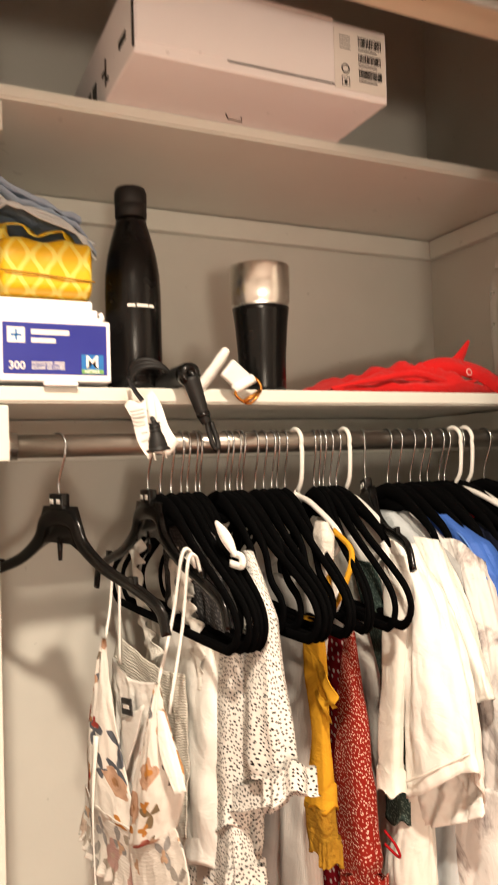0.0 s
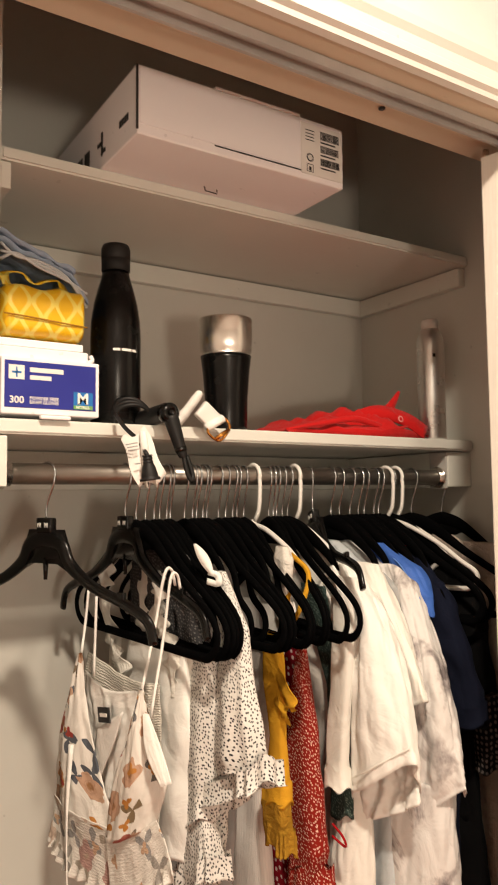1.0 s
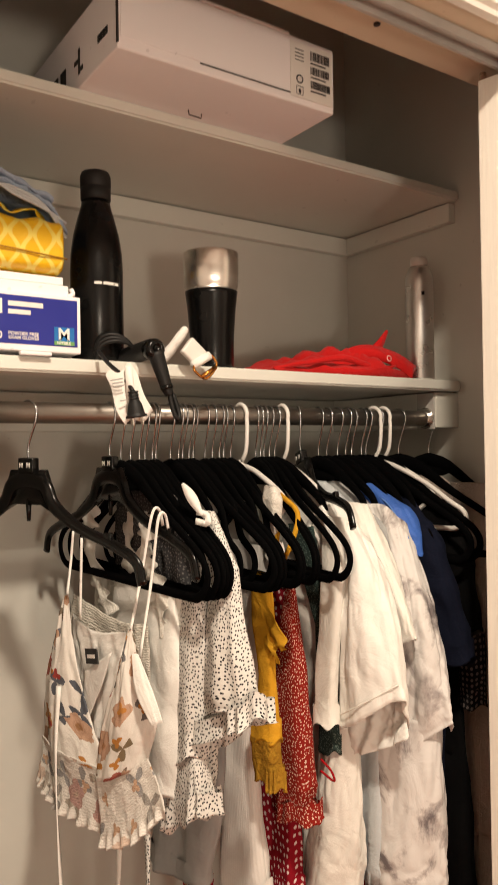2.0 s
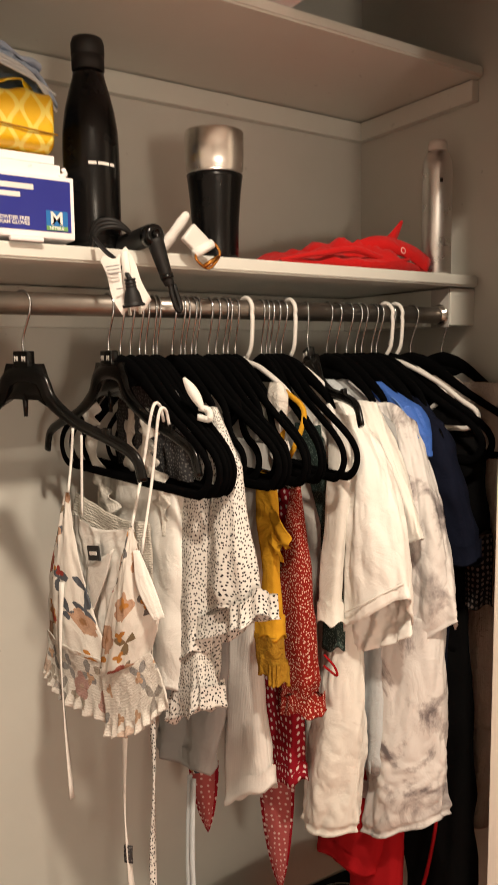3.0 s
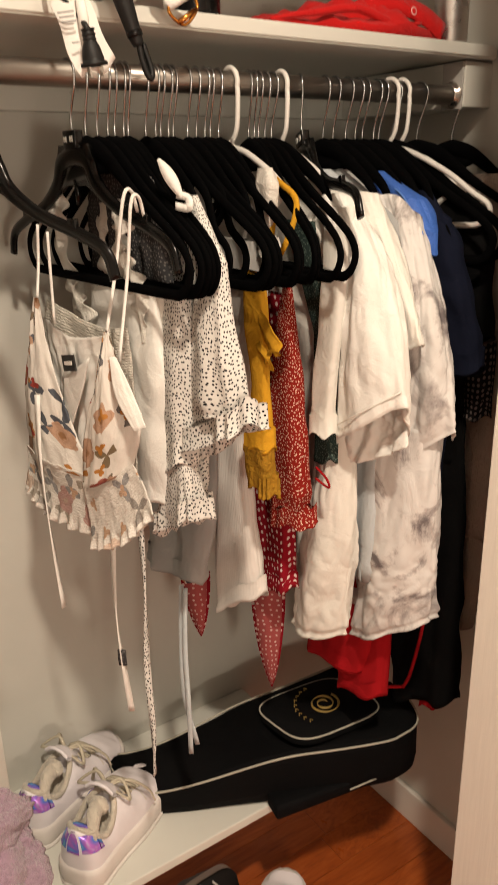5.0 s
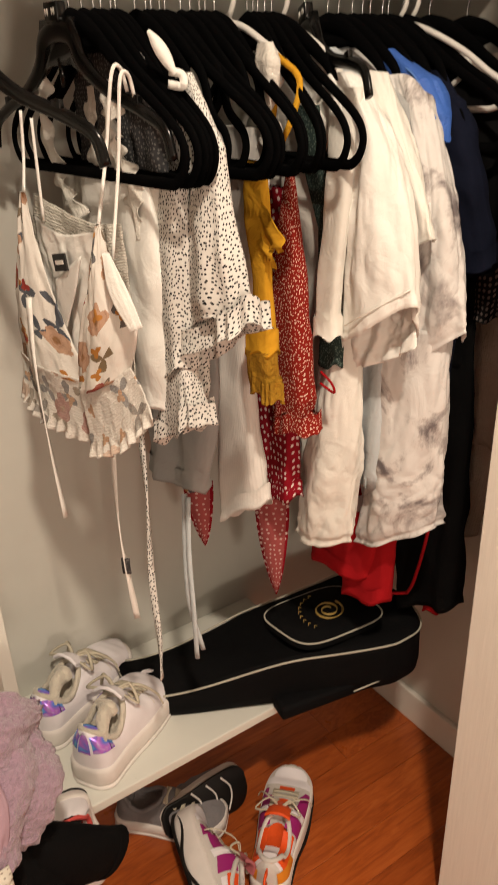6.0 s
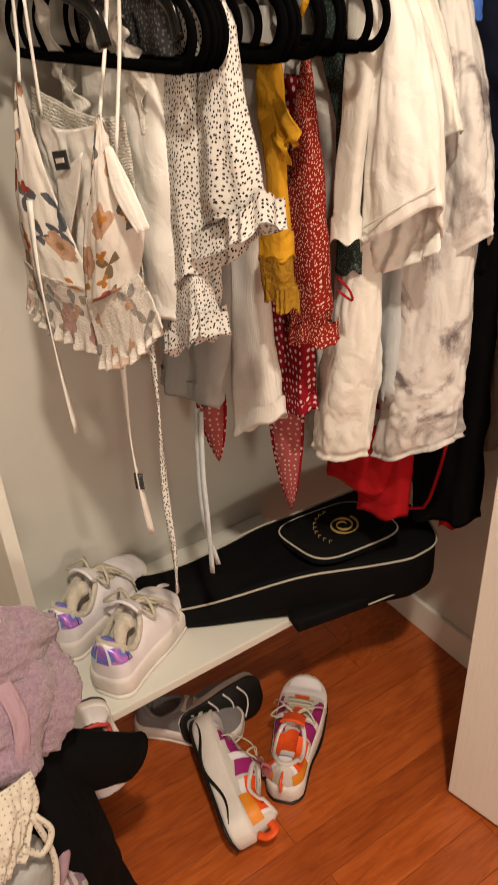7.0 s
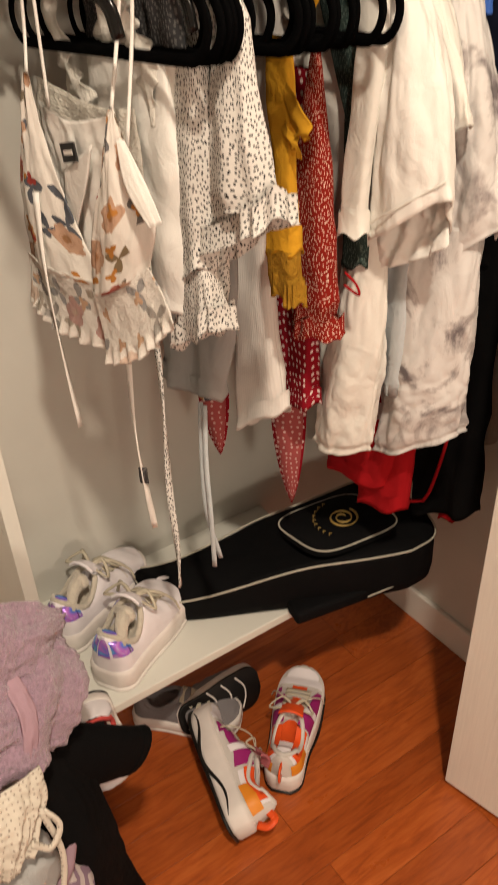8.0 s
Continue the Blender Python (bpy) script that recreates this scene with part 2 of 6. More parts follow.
def floral(name, smock=False):
    """White cloth with scattered peach and red blooms and slate leaves."""
    n = Nodes(name)
    uv = n.coords("UV")
    ob = n.coords("Object")
    ground = n.ramp(n.noise(ob, 8, 4), [(0.3, (0.68, 0.65, 0.60)), (0.7, (0.76, 0.735, 0.685))])

    def motif(scale, off, petals, depth, radius, cut):
        mp = n.add("ShaderNodeMapping")
        n.link(uv, mp.inputs[0])
        mp.inputs["Location"].default_value = off
        v = n.add("ShaderNodeTexVoronoi")
        v.voronoi_dimensions = "2D"
        n.link(mp.outputs[0], v.inputs["Vector"])
        v.inputs["Scale"].default_value, v.inputs["Randomness"].default_value = scale, 0.9
        sub = n.add("ShaderNodeVectorMath", operation="SUBTRACT")
        n.link(mp.outputs[0], sub.inputs[0])
        n.link(v.outputs["Position"], sub.inputs[1])
        sep = n.add("ShaderNodeSeparateXYZ")
        n.link(sub.outputs[0], sep.inputs[0])
        rgb = n.add("ShaderNodeSeparateColor")
        n.link(v.outputs["Color"], rgb.inputs[0])
        ang = n.math("ADD", n.math("ARCTAN2", sep.outputs[1], sep.outputs[0]), n.math("MULTIPLY", rgb.outputs[0], 6.28))
        ln = n.add("ShaderNodeVectorMath", operation="LENGTH")
        n.link(sub.outputs[0], ln.inputs[0])
        wob = n.math("MULTIPLY", n.math("SUBTRACT", n.noise(uv, 90, 2), 0.5), radius * 0.7)
        lobe = n.math("ADD", n.math("MULTIPLY", n.math("POWER", n.math("ABSOLUTE", n.math("COSINE", n.math("MULTIPLY", ang, petals / 2))), 1.0 + depth), depth), 1 - depth)
        reach = n.math("MULTIPLY", lobe, radius)
        dist = n.math("ADD", ln.outputs["Value"], wob)
        inside = n.math("LESS_THAN", dist, reach)
        keep = n.math("GREATER_THAN", rgb.outputs[1], cut)
        rel = n.math("DIVIDE", dist, radius)
        return n.math("MULTIPLY", inside, keep), rel, rgb.outputs[2]

    leaf, _, lpick = motif(22.0, (0.13, 0.31, 0), 3, 0.93, 0.020, 0.38)
    leaf_col = n.ramp(lpick, [(0.0, (0.06, 0.068, 0.085)), (0.6, (0.12, 0.13, 0.15)), (0.9, (0.20, 0.15, 0.09))])
    c = n.mix(leaf, ground, leaf_col)
    bloom, rel, pick = motif(18.0, (0.02, 0.01, 0), 5, 0.22, 0.019, 0.36)
    tone = n.ramp(pick, [(0.0, (0.46, 0.29, 0.20)), (0.5, (0.54, 0.37, 0.27)), (0.66, (0.26, 0.012, 0.018)), (0.92, (0.42, 0.20, 0.05))], True)
    tone = n.mix(n.ramp(rel, [(0.15, (1, 1, 1)), (0.35, (0, 0, 0))]), tone, (0.22, 0.09, 0.02))
    tone = n.mix(n.ramp(n.math("FRACT", n.math("MULTIPLY", rel, 2.6)), [(0.0, (0.55, 0.55, 0.55)), (0.35, (0, 0, 0))]), tone, (0.25, 0.13, 0.08))
    tone = n.mix(n.math("MULTIPLY", n.noise(uv, 120, 2), 0.35), tone, (0.60, 0.42, 0.30))
    c = n.mix(bloom, c, tone)
    small, _, spick = motif(27.0, (0.37, 0.11, 0), 3, 0.6, 0.009, 0.62)
    c = n.mix(small, c, n.ramp(spick, [(0.0, (0.45, 0.20, 0.05)), (0.5, (0.30, 0.05, 0.04)), (0.8, (0.08, 0.09, 0.10))], True))
    h = n.math("ADD", n.noise(ob, 20, 4, 0.6, 0.8), n.math("MULTIPLY", n.noise(uv, 900, 1), 0.1))
    if smock:
        w = n.add("ShaderNodeTexWave")
        w.bands_direction = "Y"
        n.link(uv, w.inputs["Vector"])
        w.inputs["Scale"].default_value, w.inputs["Distortion"].default_value, w.inputs["Detail Scale"].default_value = 85, 7.0, 4.0
        h = n.math("ADD", h, n.math("MULTIPLY", w.outputs["Fac"], 0.30))
        c = n.mix(0.30, c, ground)
        c = n.mix(n.math("MULTIPLY", w.outputs["Fac"], 0.16), c, (0.45, 0.42, 0.38))
    n.bump(h, 0.45, 0.008)
    return n.done(c, 0.85, 0.0, 0.0)


def tie_dye(name):
    n = Nodes(name)
    ob = n.coords("Object", (1.0, 1.0, 0.75))
    a = n.noise(ob, 7.5, 6, 0.62, 1.6)
    b = n.noise(ob, 17, 4, 0.6, 1.2)
    c = n.ramp(a, [(0.345, (0.17, 0.15, 0.155)), (0.405, (0.44, 0.41, 0.40)), (0.46, (0.68, 0.66, 0.64)), (0.68, (0.73, 0.725, 0.71))])
    c = n.mix(n.ramp(b, [(0.62, (0, 0, 0)), (0.74, (0.55, 0.55, 0.55))]), c, (0.24, 0.21, 0.21))
    n.bump(n.noise(ob, 20, 4, 0.6, 0.8), 0.5, 0.008)
    return n.done(c, 0.9, 0.0, 0.0)


def wood_floor(name):
    n = Nodes(name)
    oi = n.add("ShaderNodeObjectInfo")
    tc = n.add("ShaderNodeTexCoord")
    mp = n.add("ShaderNodeMapping")
    comb = n.add("ShaderNodeCombineXYZ")
    n.link(n.math("MULTIPLY", oi.outputs["Random"], 37.0), comb.inputs[0])
    n.link(n.math("MULTIPLY", oi.outputs["Random"], 11.0), comb.inputs[1])
    n.link(tc.outputs["Object"], mp.inputs[0])
    n.link(comb.outputs[0], mp.inputs["Location"])
    mp.inputs["Scale"].default_value = (1.6, 14, 14)
    grain = n.noise(mp.outputs[0], 5.0, 6, 0.6, 1.3)
    fine = n.noise(mp.outputs[0], 26, 3, 0.6)
    c = n.ramp(grain, [(0.25, (0.25, 0.048, 0.009)), (0.5, (0.43, 0.092, 0.016)), (0.75, (0.54, 0.140, 0.030))])
    c = n.mix(n.math("MULTIPLY", fine, 0.35), c, (0.17, 0.045, 0.012))
    tone = n.ramp(oi.outputs["Random"], [(0.0, (0.88, 0.86, 0.85)), (0.5, (1.0, 1.0, 1.0)), (1.0, (1.12, 1.13, 1.14))])
    c = n.mix(1.0, c, tone, "MULTIPLY")
    n.bump(n.math("ADD", fine, n.math("MULTIPLY", n.noise(tc.outputs["Object"], 9, 2), 0.8)), 0.08, 0.002)
    r = n.ramp(n.noise(tc.outputs["Object"], 6, 4), [(0.3, (0.24,) * 3), (0.7, (0.42,) * 3)])
    return n.done(c, r, 0.0, 0.0, 0.25)


def door_paint(name, col):
    n = Nodes(name)
    co = n.coords("Object", (30, 30, 1.2))
    g = n.noise(co, 9, 5, 0.6, 0.4)
    c = n.ramp(g, [(0.3, shade(col, 0.95)), (0.7, shade(col, 1.03))])
    n.bump(g, 0.35, 0.0015)
    return n.done(c, 0.45)


def terry(name, col):
    n = Nodes(name)
    ob = n.coords("Object")
    loops = n.noise(ob, 190, 3, 0.7)
    c = n.ramp(loops, [(0.25, shade(col, 0.62)), (0.5, col), (0.8, shade(col, 1.25))])
    n.bump(n.math("ADD", loops, n.math("MULTIPLY", n.noise(ob, 24, 3), 0.8)), 0.9, 0.006)
    return n.done(c, 0.97, 0.0, 0.5)


def holographic(name):
    n = Nodes(name)
    ob = n.coords("Object", (1, 1, 1))
    c = n.ramp(n.noise(ob, 38, 2, 0.5, 1.0), [(0.30, (0.20, 0.62, 0.85)), (0.43, (0.12, 0.22, 0.82)), (0.54, (0.55, 0.18, 0.70)), (0.68, (0.60, 0.82, 0.92))])
    return n.done(c, 0.18, 0.35)


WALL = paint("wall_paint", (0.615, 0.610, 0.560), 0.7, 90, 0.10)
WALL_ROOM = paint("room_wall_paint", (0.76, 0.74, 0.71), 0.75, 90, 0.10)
TRIM = paint("trim_gloss_paint", (0.78, 0.76, 0.70), 0.38, 50, 0.06, 0.03)
SHELF = paint("shelf_paint", (0.69, 0.695, 0.640), 0.5, 70, 0.10, 0.05)
CEIL = paint("ceiling_paint", (0.80, 0.79, 0.76), 0.85, 120, 0.12)
DOOR = door_paint("door_paint", (0.76, 0.72, 0.65))
LINTEL = paint("lintel_primer", (0.60, 0.50, 0.38), 0.7, 70, 0.1)
FLOOR = wood_floor("red_brown_wood")
GAP = plain("floor_gap", (0.03, 0.012, 0.006), 0.9)
STEEL = plain("brushed_steel", (0.80, 0.77, 0.72), 0.24, 1.0, vary=0.04)
for brushed in (STEEL,):
    around = brushed.node_tree.nodes.new("ShaderNodeTangent")
    around.direction_type, around.axis = "RADIAL", "Z"
    brushed.node_tree.links.new(around.outputs[0], brushed.node_tree.nodes["Principled BSDF"].inputs["Tangent"])
    brushed.node_tree.nodes["Principled BSDF"].inputs["Anisotropic"].default_value = 0.75
TRACK = plain("track_grey_paint", (0.42, 0.41, 0.39), 0.6, vary=0.1)
ROD = plain("rod_nickel", (0.30, 0.275, 0.245), 0.40, 1.0, vary=0.12)
CHROME = plain("hook_chrome", (0.50, 0.53, 0.56), 0.20, 1.0)
ALU = plain("alu_can", (0.72, 0.71, 0.69), 0.30, 1.0)
VELVET = cloth("black_flocking", (0.0022, 0.0022, 0.0024), 40, 0.15, 1200, 0.2, 0.0)
BLACK_GLOSS = plain("black_plastic_gloss", (0.0025, 0.0025, 0.0025), 0.22)
BLACK_MATT = plain("black_coating", (0.003, 0.003, 0.003), 0.25, 0.0, 0.0, 900, 0.06)
BLACK_MATT.node_tree.nodes["Principled BSDF"].inputs["Specular IOR Level"].default_value = 0.26
RUBBER = plain("black_rubber", (0.005, 0.005, 0.005), 0.55)
BLACK_GLOSS.node_tree.nodes["Principled BSDF"].inputs["Specular IOR Level"].default_value = 0.32
VELVET.node_tree.nodes["Principled BSDF"].inputs["Specular IOR Level"].default_value = 0.02
WHITE_PLASTIC = plain("white_plastic", (0.74, 0.72, 0.68), 0.35)
CARD = paint("white_card", (0.88, 0.855, 0.87), 0.75, 220, 0.06, 0.03)
INK = plain("black_ink", (0.02, 0.02, 0.02), 0.6)
PAPER = plain("white_paper", (0.78, 0.76, 0.72), 0.8)
BLUE_PRINT = plain("blue_print", (0.022, 0.030, 0.26), 0.35)
SKY_PRINT = plain("cyan_print", (0.02, 0.16, 0.45), 0.35)
GREEN_PRINT = plain("green_print", (0.16, 0.36, 0.12), 0.4)
COPPER = plain("copper_wire", (0.62, 0.28, 0.06), 0.22, 1.0)

# ---- structure ----
def slab(name, x0, x1, y0, y1, z0, z1, material, bevel=0.0, label="", category=""):
    ob = to_object(name, box_bm(x0, x1, y0, y1, z0, z1, bevel), material, smooth=False)
    return tagged(ob, label or name.replace("_", " "), category or name.split("_")[0], kind="structure")


RX0, RX1, RY0, CEILING = -1.9, 2.7, -2.4, 2.70
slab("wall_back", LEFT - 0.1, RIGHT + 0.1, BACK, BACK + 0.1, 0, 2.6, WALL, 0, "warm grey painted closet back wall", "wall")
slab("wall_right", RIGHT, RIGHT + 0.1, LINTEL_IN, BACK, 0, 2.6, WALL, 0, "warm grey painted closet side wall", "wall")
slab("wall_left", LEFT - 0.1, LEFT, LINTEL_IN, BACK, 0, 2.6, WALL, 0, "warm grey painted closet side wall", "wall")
slab("closet_ceiling", LEFT - 0.1, RIGHT + 0.1, LINTEL_IN, BACK + 0.1, 2.6, 2.68, CEIL, 0, "plain closet ceiling", "ceiling")
slab("wall_front_right", 1.16, RX1, FRONT, LINTEL_IN, 0, CEILING, WALL_ROOM, 0, "painted wall beside the closet opening", "wall")
slab("wall_front_left", RX0, LEFT, FRONT, LINTEL_IN, 0, CEILING, WALL_ROOM, 0, "painted wall beside the closet opening", "wall")
slab("wall_front_top", LEFT, 1.16, FRONT, LINTEL_IN - 0.003, OPEN_H + 0.012, CEILING, WALL_ROOM, 0, "painted wall over the closet opening", "wall")
slab("lintel", LEFT, 1.16, FRONT + 0.004, LINTEL_IN, OPEN_H, OPEN_H + 0.012, LINTEL, 0, "tan primed board under the closet lintel", "lintel")
slab("wall_room_west", RX0 - 0.1, RX0, RY0, LINTEL_IN, 0, CEILING, WALL_ROOM, 0, "plain room wall", "wall")
slab("wall_room_east", RX1, RX1 + 0.1, RY0, LINTEL_IN, 0, CEILING, WALL_ROOM, 0, "plain room wall", "wall")
slab("wall_room_south", RX0, RX1, RY0 - 0.1, RY0, 0, CEILING, WALL_ROOM, 0, "plain room wall", "wall")
slab("ceiling", RX0, RX1, RY0, FRONT, CEILING, CEILING + 0.1, CEIL, 0, "plain room ceiling", "ceiling")

# moulded casing round the opening: a profile swept along the lintel
prof = [(0.0, 0.0), (-0.012, 0.0), (-0.014, 0.006), (-0.020, 0.010), (-0.020, 0.020), (-0.016, 0.024), (-0.017, 0.036), (-0.023, 0.044), (-0.024, 0.056), (-0.018, 0.060), (0.0, 0.060)]
casing = to_object("trim_casing", grid_bm([[(x, FRONT + a, OPEN_H - 0.004 + b) for a, b in prof] for x in (LEFT - 0.06, 1.22)], True, True, True), TRIM, smooth=False)
tagged(casing, "white glossy moulded casing over the closet opening", "casing", kind="structure")
track = to_object("door_track", box_bm(LEFT, 1.16, 0.832, 0.856, OPEN_H - 0.003, OPEN_H - 0.0006), TRACK, smooth=False)
tagged(track, "grey folding door track under the lintel", "track", kind="structure")
for ya in (0.830, 0.854):
    part("track_lip", box_bm(LEFT, 1.16, ya, ya + 0.005, OPEN_H - 0.015, OPEN_H - 0.0031), TRACK, track, smooth=False)
hole = lathe_bm([(0.0045, 0.0), (0.0045, 0.002)], 14)
hole.transform(Matrix.Translation((0.838, 0.885, OPEN_H - 0.0025)))
tagged(to_object("screw_hole", hole, INK), "small dark screw hole in the lintel board", "hole", kind="structure")

# floor bed and planks (planks come last); skirting
slab("floor", RX0, RX1, RY0, BACK, -0.06, -0.006, GAP, 0, "red-brown wooden plank floor", "floor")
def skirting(name, x0, x1, y0, y1):
    ob = slab(name, x0, x1, y0, y1, 0.0, 0.088, TRIM, 0.004, "white painted skirting board", "skirting")
    return ob
skirting("baseboard_right", RIGHT - 0.013, RIGHT, LINTEL_IN, BACK - 0.014)
skirting("baseboard_back", 0.41, RIGHT, BACK - 0.013, BACK)
skirting("baseboard_back_left", LEFT, 0.38, BACK - 0.013, BACK)

# partition, shelves, cleats
PX0, PX1 = 0.386, 0.405
slab("partition", PX0, PX1, SHELF_Y, BACK, 0, 2.6, SHELF, 0.0015, "white painted partition board between closet bays", "partition")


def shelf(name, z, thick, x0, x1, clip):
    bm = bmesh.new()
    pts = [(x0, SHELF_Y), (x1 - clip, SHELF_Y), (x1, SHELF_Y + clip), (x1, BACK), (x0, BACK)]
    low = [bm.verts.new((a, b, z - thick)) for a, b in pts]
    top = [bm.verts.new((a, b, z)) for a, b in pts]
    bm.faces.new(low)
    bm.faces.new(top)
    for i in range(5):
        bm.faces.new((low[i], low[(i + 1) % 5], top[(i + 1) % 5], top[i]))
    bmesh.ops.bevel(bm, geom=[e for e in bm.edges if all(v.co.y < SHELF_Y + clip + 0.001 for v in e.verts)], offset=0.003, segments=2, affect="EDGES")
    return tagged(to_object(name, bm, SHELF, smooth=False), "cream painted closet shelf board with rounded edge", "shelf", kind="structure")


shelf("shelf_low", LOW, 0.020, PX1, RIGHT, 0.010)
shelf("shelf_top", TOP, 0.018, PX1, RIGHT, 0.008)
shelf("shelf_low_left", LOW, 0.020, LEFT, PX0, 0.001)
for nm, z1, z0 in (("low", LOW - 0.0225, 1.556), ("top", TOP - 0.0205, 1.952)):
    slab("cleat_back_" + nm, PX1, RIGHT, BACK - 0.018, BACK, z0, z1, SHELF, 0.002, "painted wooden shelf cleat on the wall", "cleat")
    slab("cleat_right_" + nm, RIGHT - (0.064 if nm == "low" else 0.018), RIGHT, SHELF_Y + 0.014, BACK - 0.018, z0, z1, SHELF, 0.002, "painted wooden shelf cleat on the wall", "cleat")
    slab("cleat_left_" + nm, PX1, PX1 + 0.014, SHELF_Y + 0.002, BACK - 0.018, z0, z1, SHELF, 0.002, "painted wooden shelf cleat on the partition", "cleat")
LEDGE = 0.36
slab("shoe_shelf", PX1, 1.00, 1.165, BACK, LEDGE - 0.02, LEDGE, SHELF, 0.003, "white painted low shoe shelf board", "shelf")
slab("cleat_shoe_shelf", PX1, 1.00, BACK - 0.02, BACK, LEDGE - 0.08, LEDGE - 0.02, SHELF, 0.002, "painted cleat under the shoe shelf", "cleat")

# ceiling lamp fitting in the room
def lamp_fitting(x, y):
    fit_lamp = empty("ceiling_lamp", pose(x, y, 0), "round white ceiling lamp on the room ceiling", "lamp")
    part("base", lathe_bm([(0.16, 2.66), (0.165, 2.68), (0.165, 2.70)]), WHITE_PLASTIC, fit_lamp)
    part("rim", lathe_bm([(0.155, 2.625), (0.16, 2.63), (0.16, 2.66), (0.15, 2.66), (0.148, 2.63)], 40, False, False), CHROME, fit_lamp)


lamp_fitting(LAMP[0], LAMP[1])

# stand invented to carry the added fill light, never in view
floor_lamp = empty("floor_lamp", pose(FILL_LAMP[0], FILL_LAMP[1], 0), "added fill lamp out of view, on a stand with an open white cup", "lamp")
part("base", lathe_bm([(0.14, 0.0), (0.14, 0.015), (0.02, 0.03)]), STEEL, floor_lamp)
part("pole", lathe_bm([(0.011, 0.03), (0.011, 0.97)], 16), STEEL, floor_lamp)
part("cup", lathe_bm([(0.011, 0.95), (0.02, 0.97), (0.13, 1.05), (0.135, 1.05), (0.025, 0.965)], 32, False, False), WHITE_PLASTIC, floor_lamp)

# folding door, folded open at the side of the opening
door = empty("folding_door", pose(1.045, 0.885, 0.0, 0, 0, 12), "cream folding closet door with wood grain, folded open", "door", kind="structure")
part("panel", box_bm(-0.017, 0.017, -0.42, 0.0, 0.015, 2.035, 0.002), DOOR, door, smooth=False)
part("panel", box_bm(0.022, 0.056, -0.42, 0.0, 0.015, 2.035, 0.002), DOOR, door, smooth=False)
part("pivot", lathe_bm([(0.005, 2.03), (0.005, 2.052)], 12), STEEL, door)

# ---- rod and hangers ----
rod = empty("closet_rod", pose(0, ROD_Y, ROD_Z), "brushed nickel closet rod under the shelf", "rod")
bar = lathe_bm([(ROD_R, PX1 + 0.014), (ROD_R, RIGHT - 0.0645)], 28)
bar.transform(pose(0, 0, 0, 0, 90, 0))
part("bar", bar, ROD, rod)
part("bracket", box_bm(RIGHT - 0.0675, RIGHT - 0.0645, -0.020, 0.022, -0.021, 0.048, 0.001), TRACK, rod, "dark metal bracket plate", smooth=False)
for xx, sgn in ((PX1 + 0.014, 1), (RIGHT - 0.0675, -1)):
    cup = lathe_bm([(0.0205, 0.0), (0.0205, 0.003), (0.0175, 0.004), (0.0175, 0.012), (ROD_R + 0.0005, 0.012)], 28, True, False)
    cup.transform(pose(xx, 0, 0, 0, 90 * sgn, 0))
    part("socket", cup, STEEL, rod)


def hook_path(r, stem, wire, straight=False):
    """From the neck up and over the rod; the tip is on the wall's side."""
    q = r + wire
    pts = [(0, 0, -stem), (0, 0, -stem + 0.020), (0, -q * 0.80, -q * 0.95)]
    if straight:
        pts = [(0, -q * 0.15, -stem), (0, -q * 0.8, -stem + 0.018), (0, -q, -q * 0.9)]
    for a in range(-20, 171, 19):
        pts.append((0, -q * math.cos(math.radians(a)), q * math.sin(math.radians(a))))
    return smooth_path(pts, 3)


NECK = 0.074


def velvet_hanger(name, label, body_mat, hook_mat, wire=0.0016, half=0.212, web=True, sharp=1.0, tall=0.93, group="hangers on the rod"):
    """Slim hanger with sloped arms and a bar; origin at the rod's axis."""
    h = empty(name, pose(0, ROD_Y, ROD_Z), label, "hanger", group)
    arm = [(0, 0.0, -NECK - 0.004), (0, 0.045, -NECK - 0.018), (0, 0.11, -NECK - 0.062 * sharp), (0, half - 0.03, -NECK - 0.105 * sharp), (0, half - 0.004, -NECK - 0.128 * sharp), (0, half, -NECK - 0.150), (0, half - 0.016, -NECK - 0.170), (0, half - 0.05, -NECK - 0.174), (0, 0.0, -NECK - 0.174)]
    arm = [(x, y, -NECK + (z + NECK) * tall) for x, y, z in arm]
    loop = [Vector(p) for p in smooth_path(arm, 5)]
    loop = loop + [Vector((0, -p.y, p.z)) for p in reversed(loop[1:-1])]
    girth = [0.0062 + (0.007 * math.exp(-(p.y / 0.085) ** 2) if p.z > -NECK - 0.12 else 0.0) for p in loop] if web else 0.0042
    part("frame", tube_bm(loop, girth, 8, 0.42 if web else 1.0, True, (1, 0, 0)), body_mat, h)
    if web:
        w = [(0, -0.055, -NECK - 0.026), (0, -0.02, -NECK - 0.006), (0, 0.02, -NECK - 0.006), (0, 0.055, -NECK - 0.026), (0, 0.03, -NECK - 0.035), (0, -0.03, -NECK - 0.035)]
        bm = bmesh.new()
        a = [bm.verts.new(Vector(p) + Vector((0.0025, 0, 0))) for p in w]
        b = [bm.verts.new(Vector(p) - Vector((0.0025, 0, 0))) for p in w]
        bm.faces.new(a)
        bm.faces.new(list(reversed(b)))
        for i in range(6):
            bm.faces.new((a[i], b[i], b[(i + 1) % 6], a[(i + 1) % 6]))
        part("web", bm, body_mat, h)
    neck = lathe_bm([(0.0045, -NECK - 0.012), (0.0055, -NECK - 0.004), (0.004, -NECK + 0.004)], 12)
    part("collar", neck, body_mat, h)
    part("hook", tube_bm(hook_path(ROD_R, NECK - 0.002, wire, wire > 0.003), wire, 8), hook_mat, h)
    return h


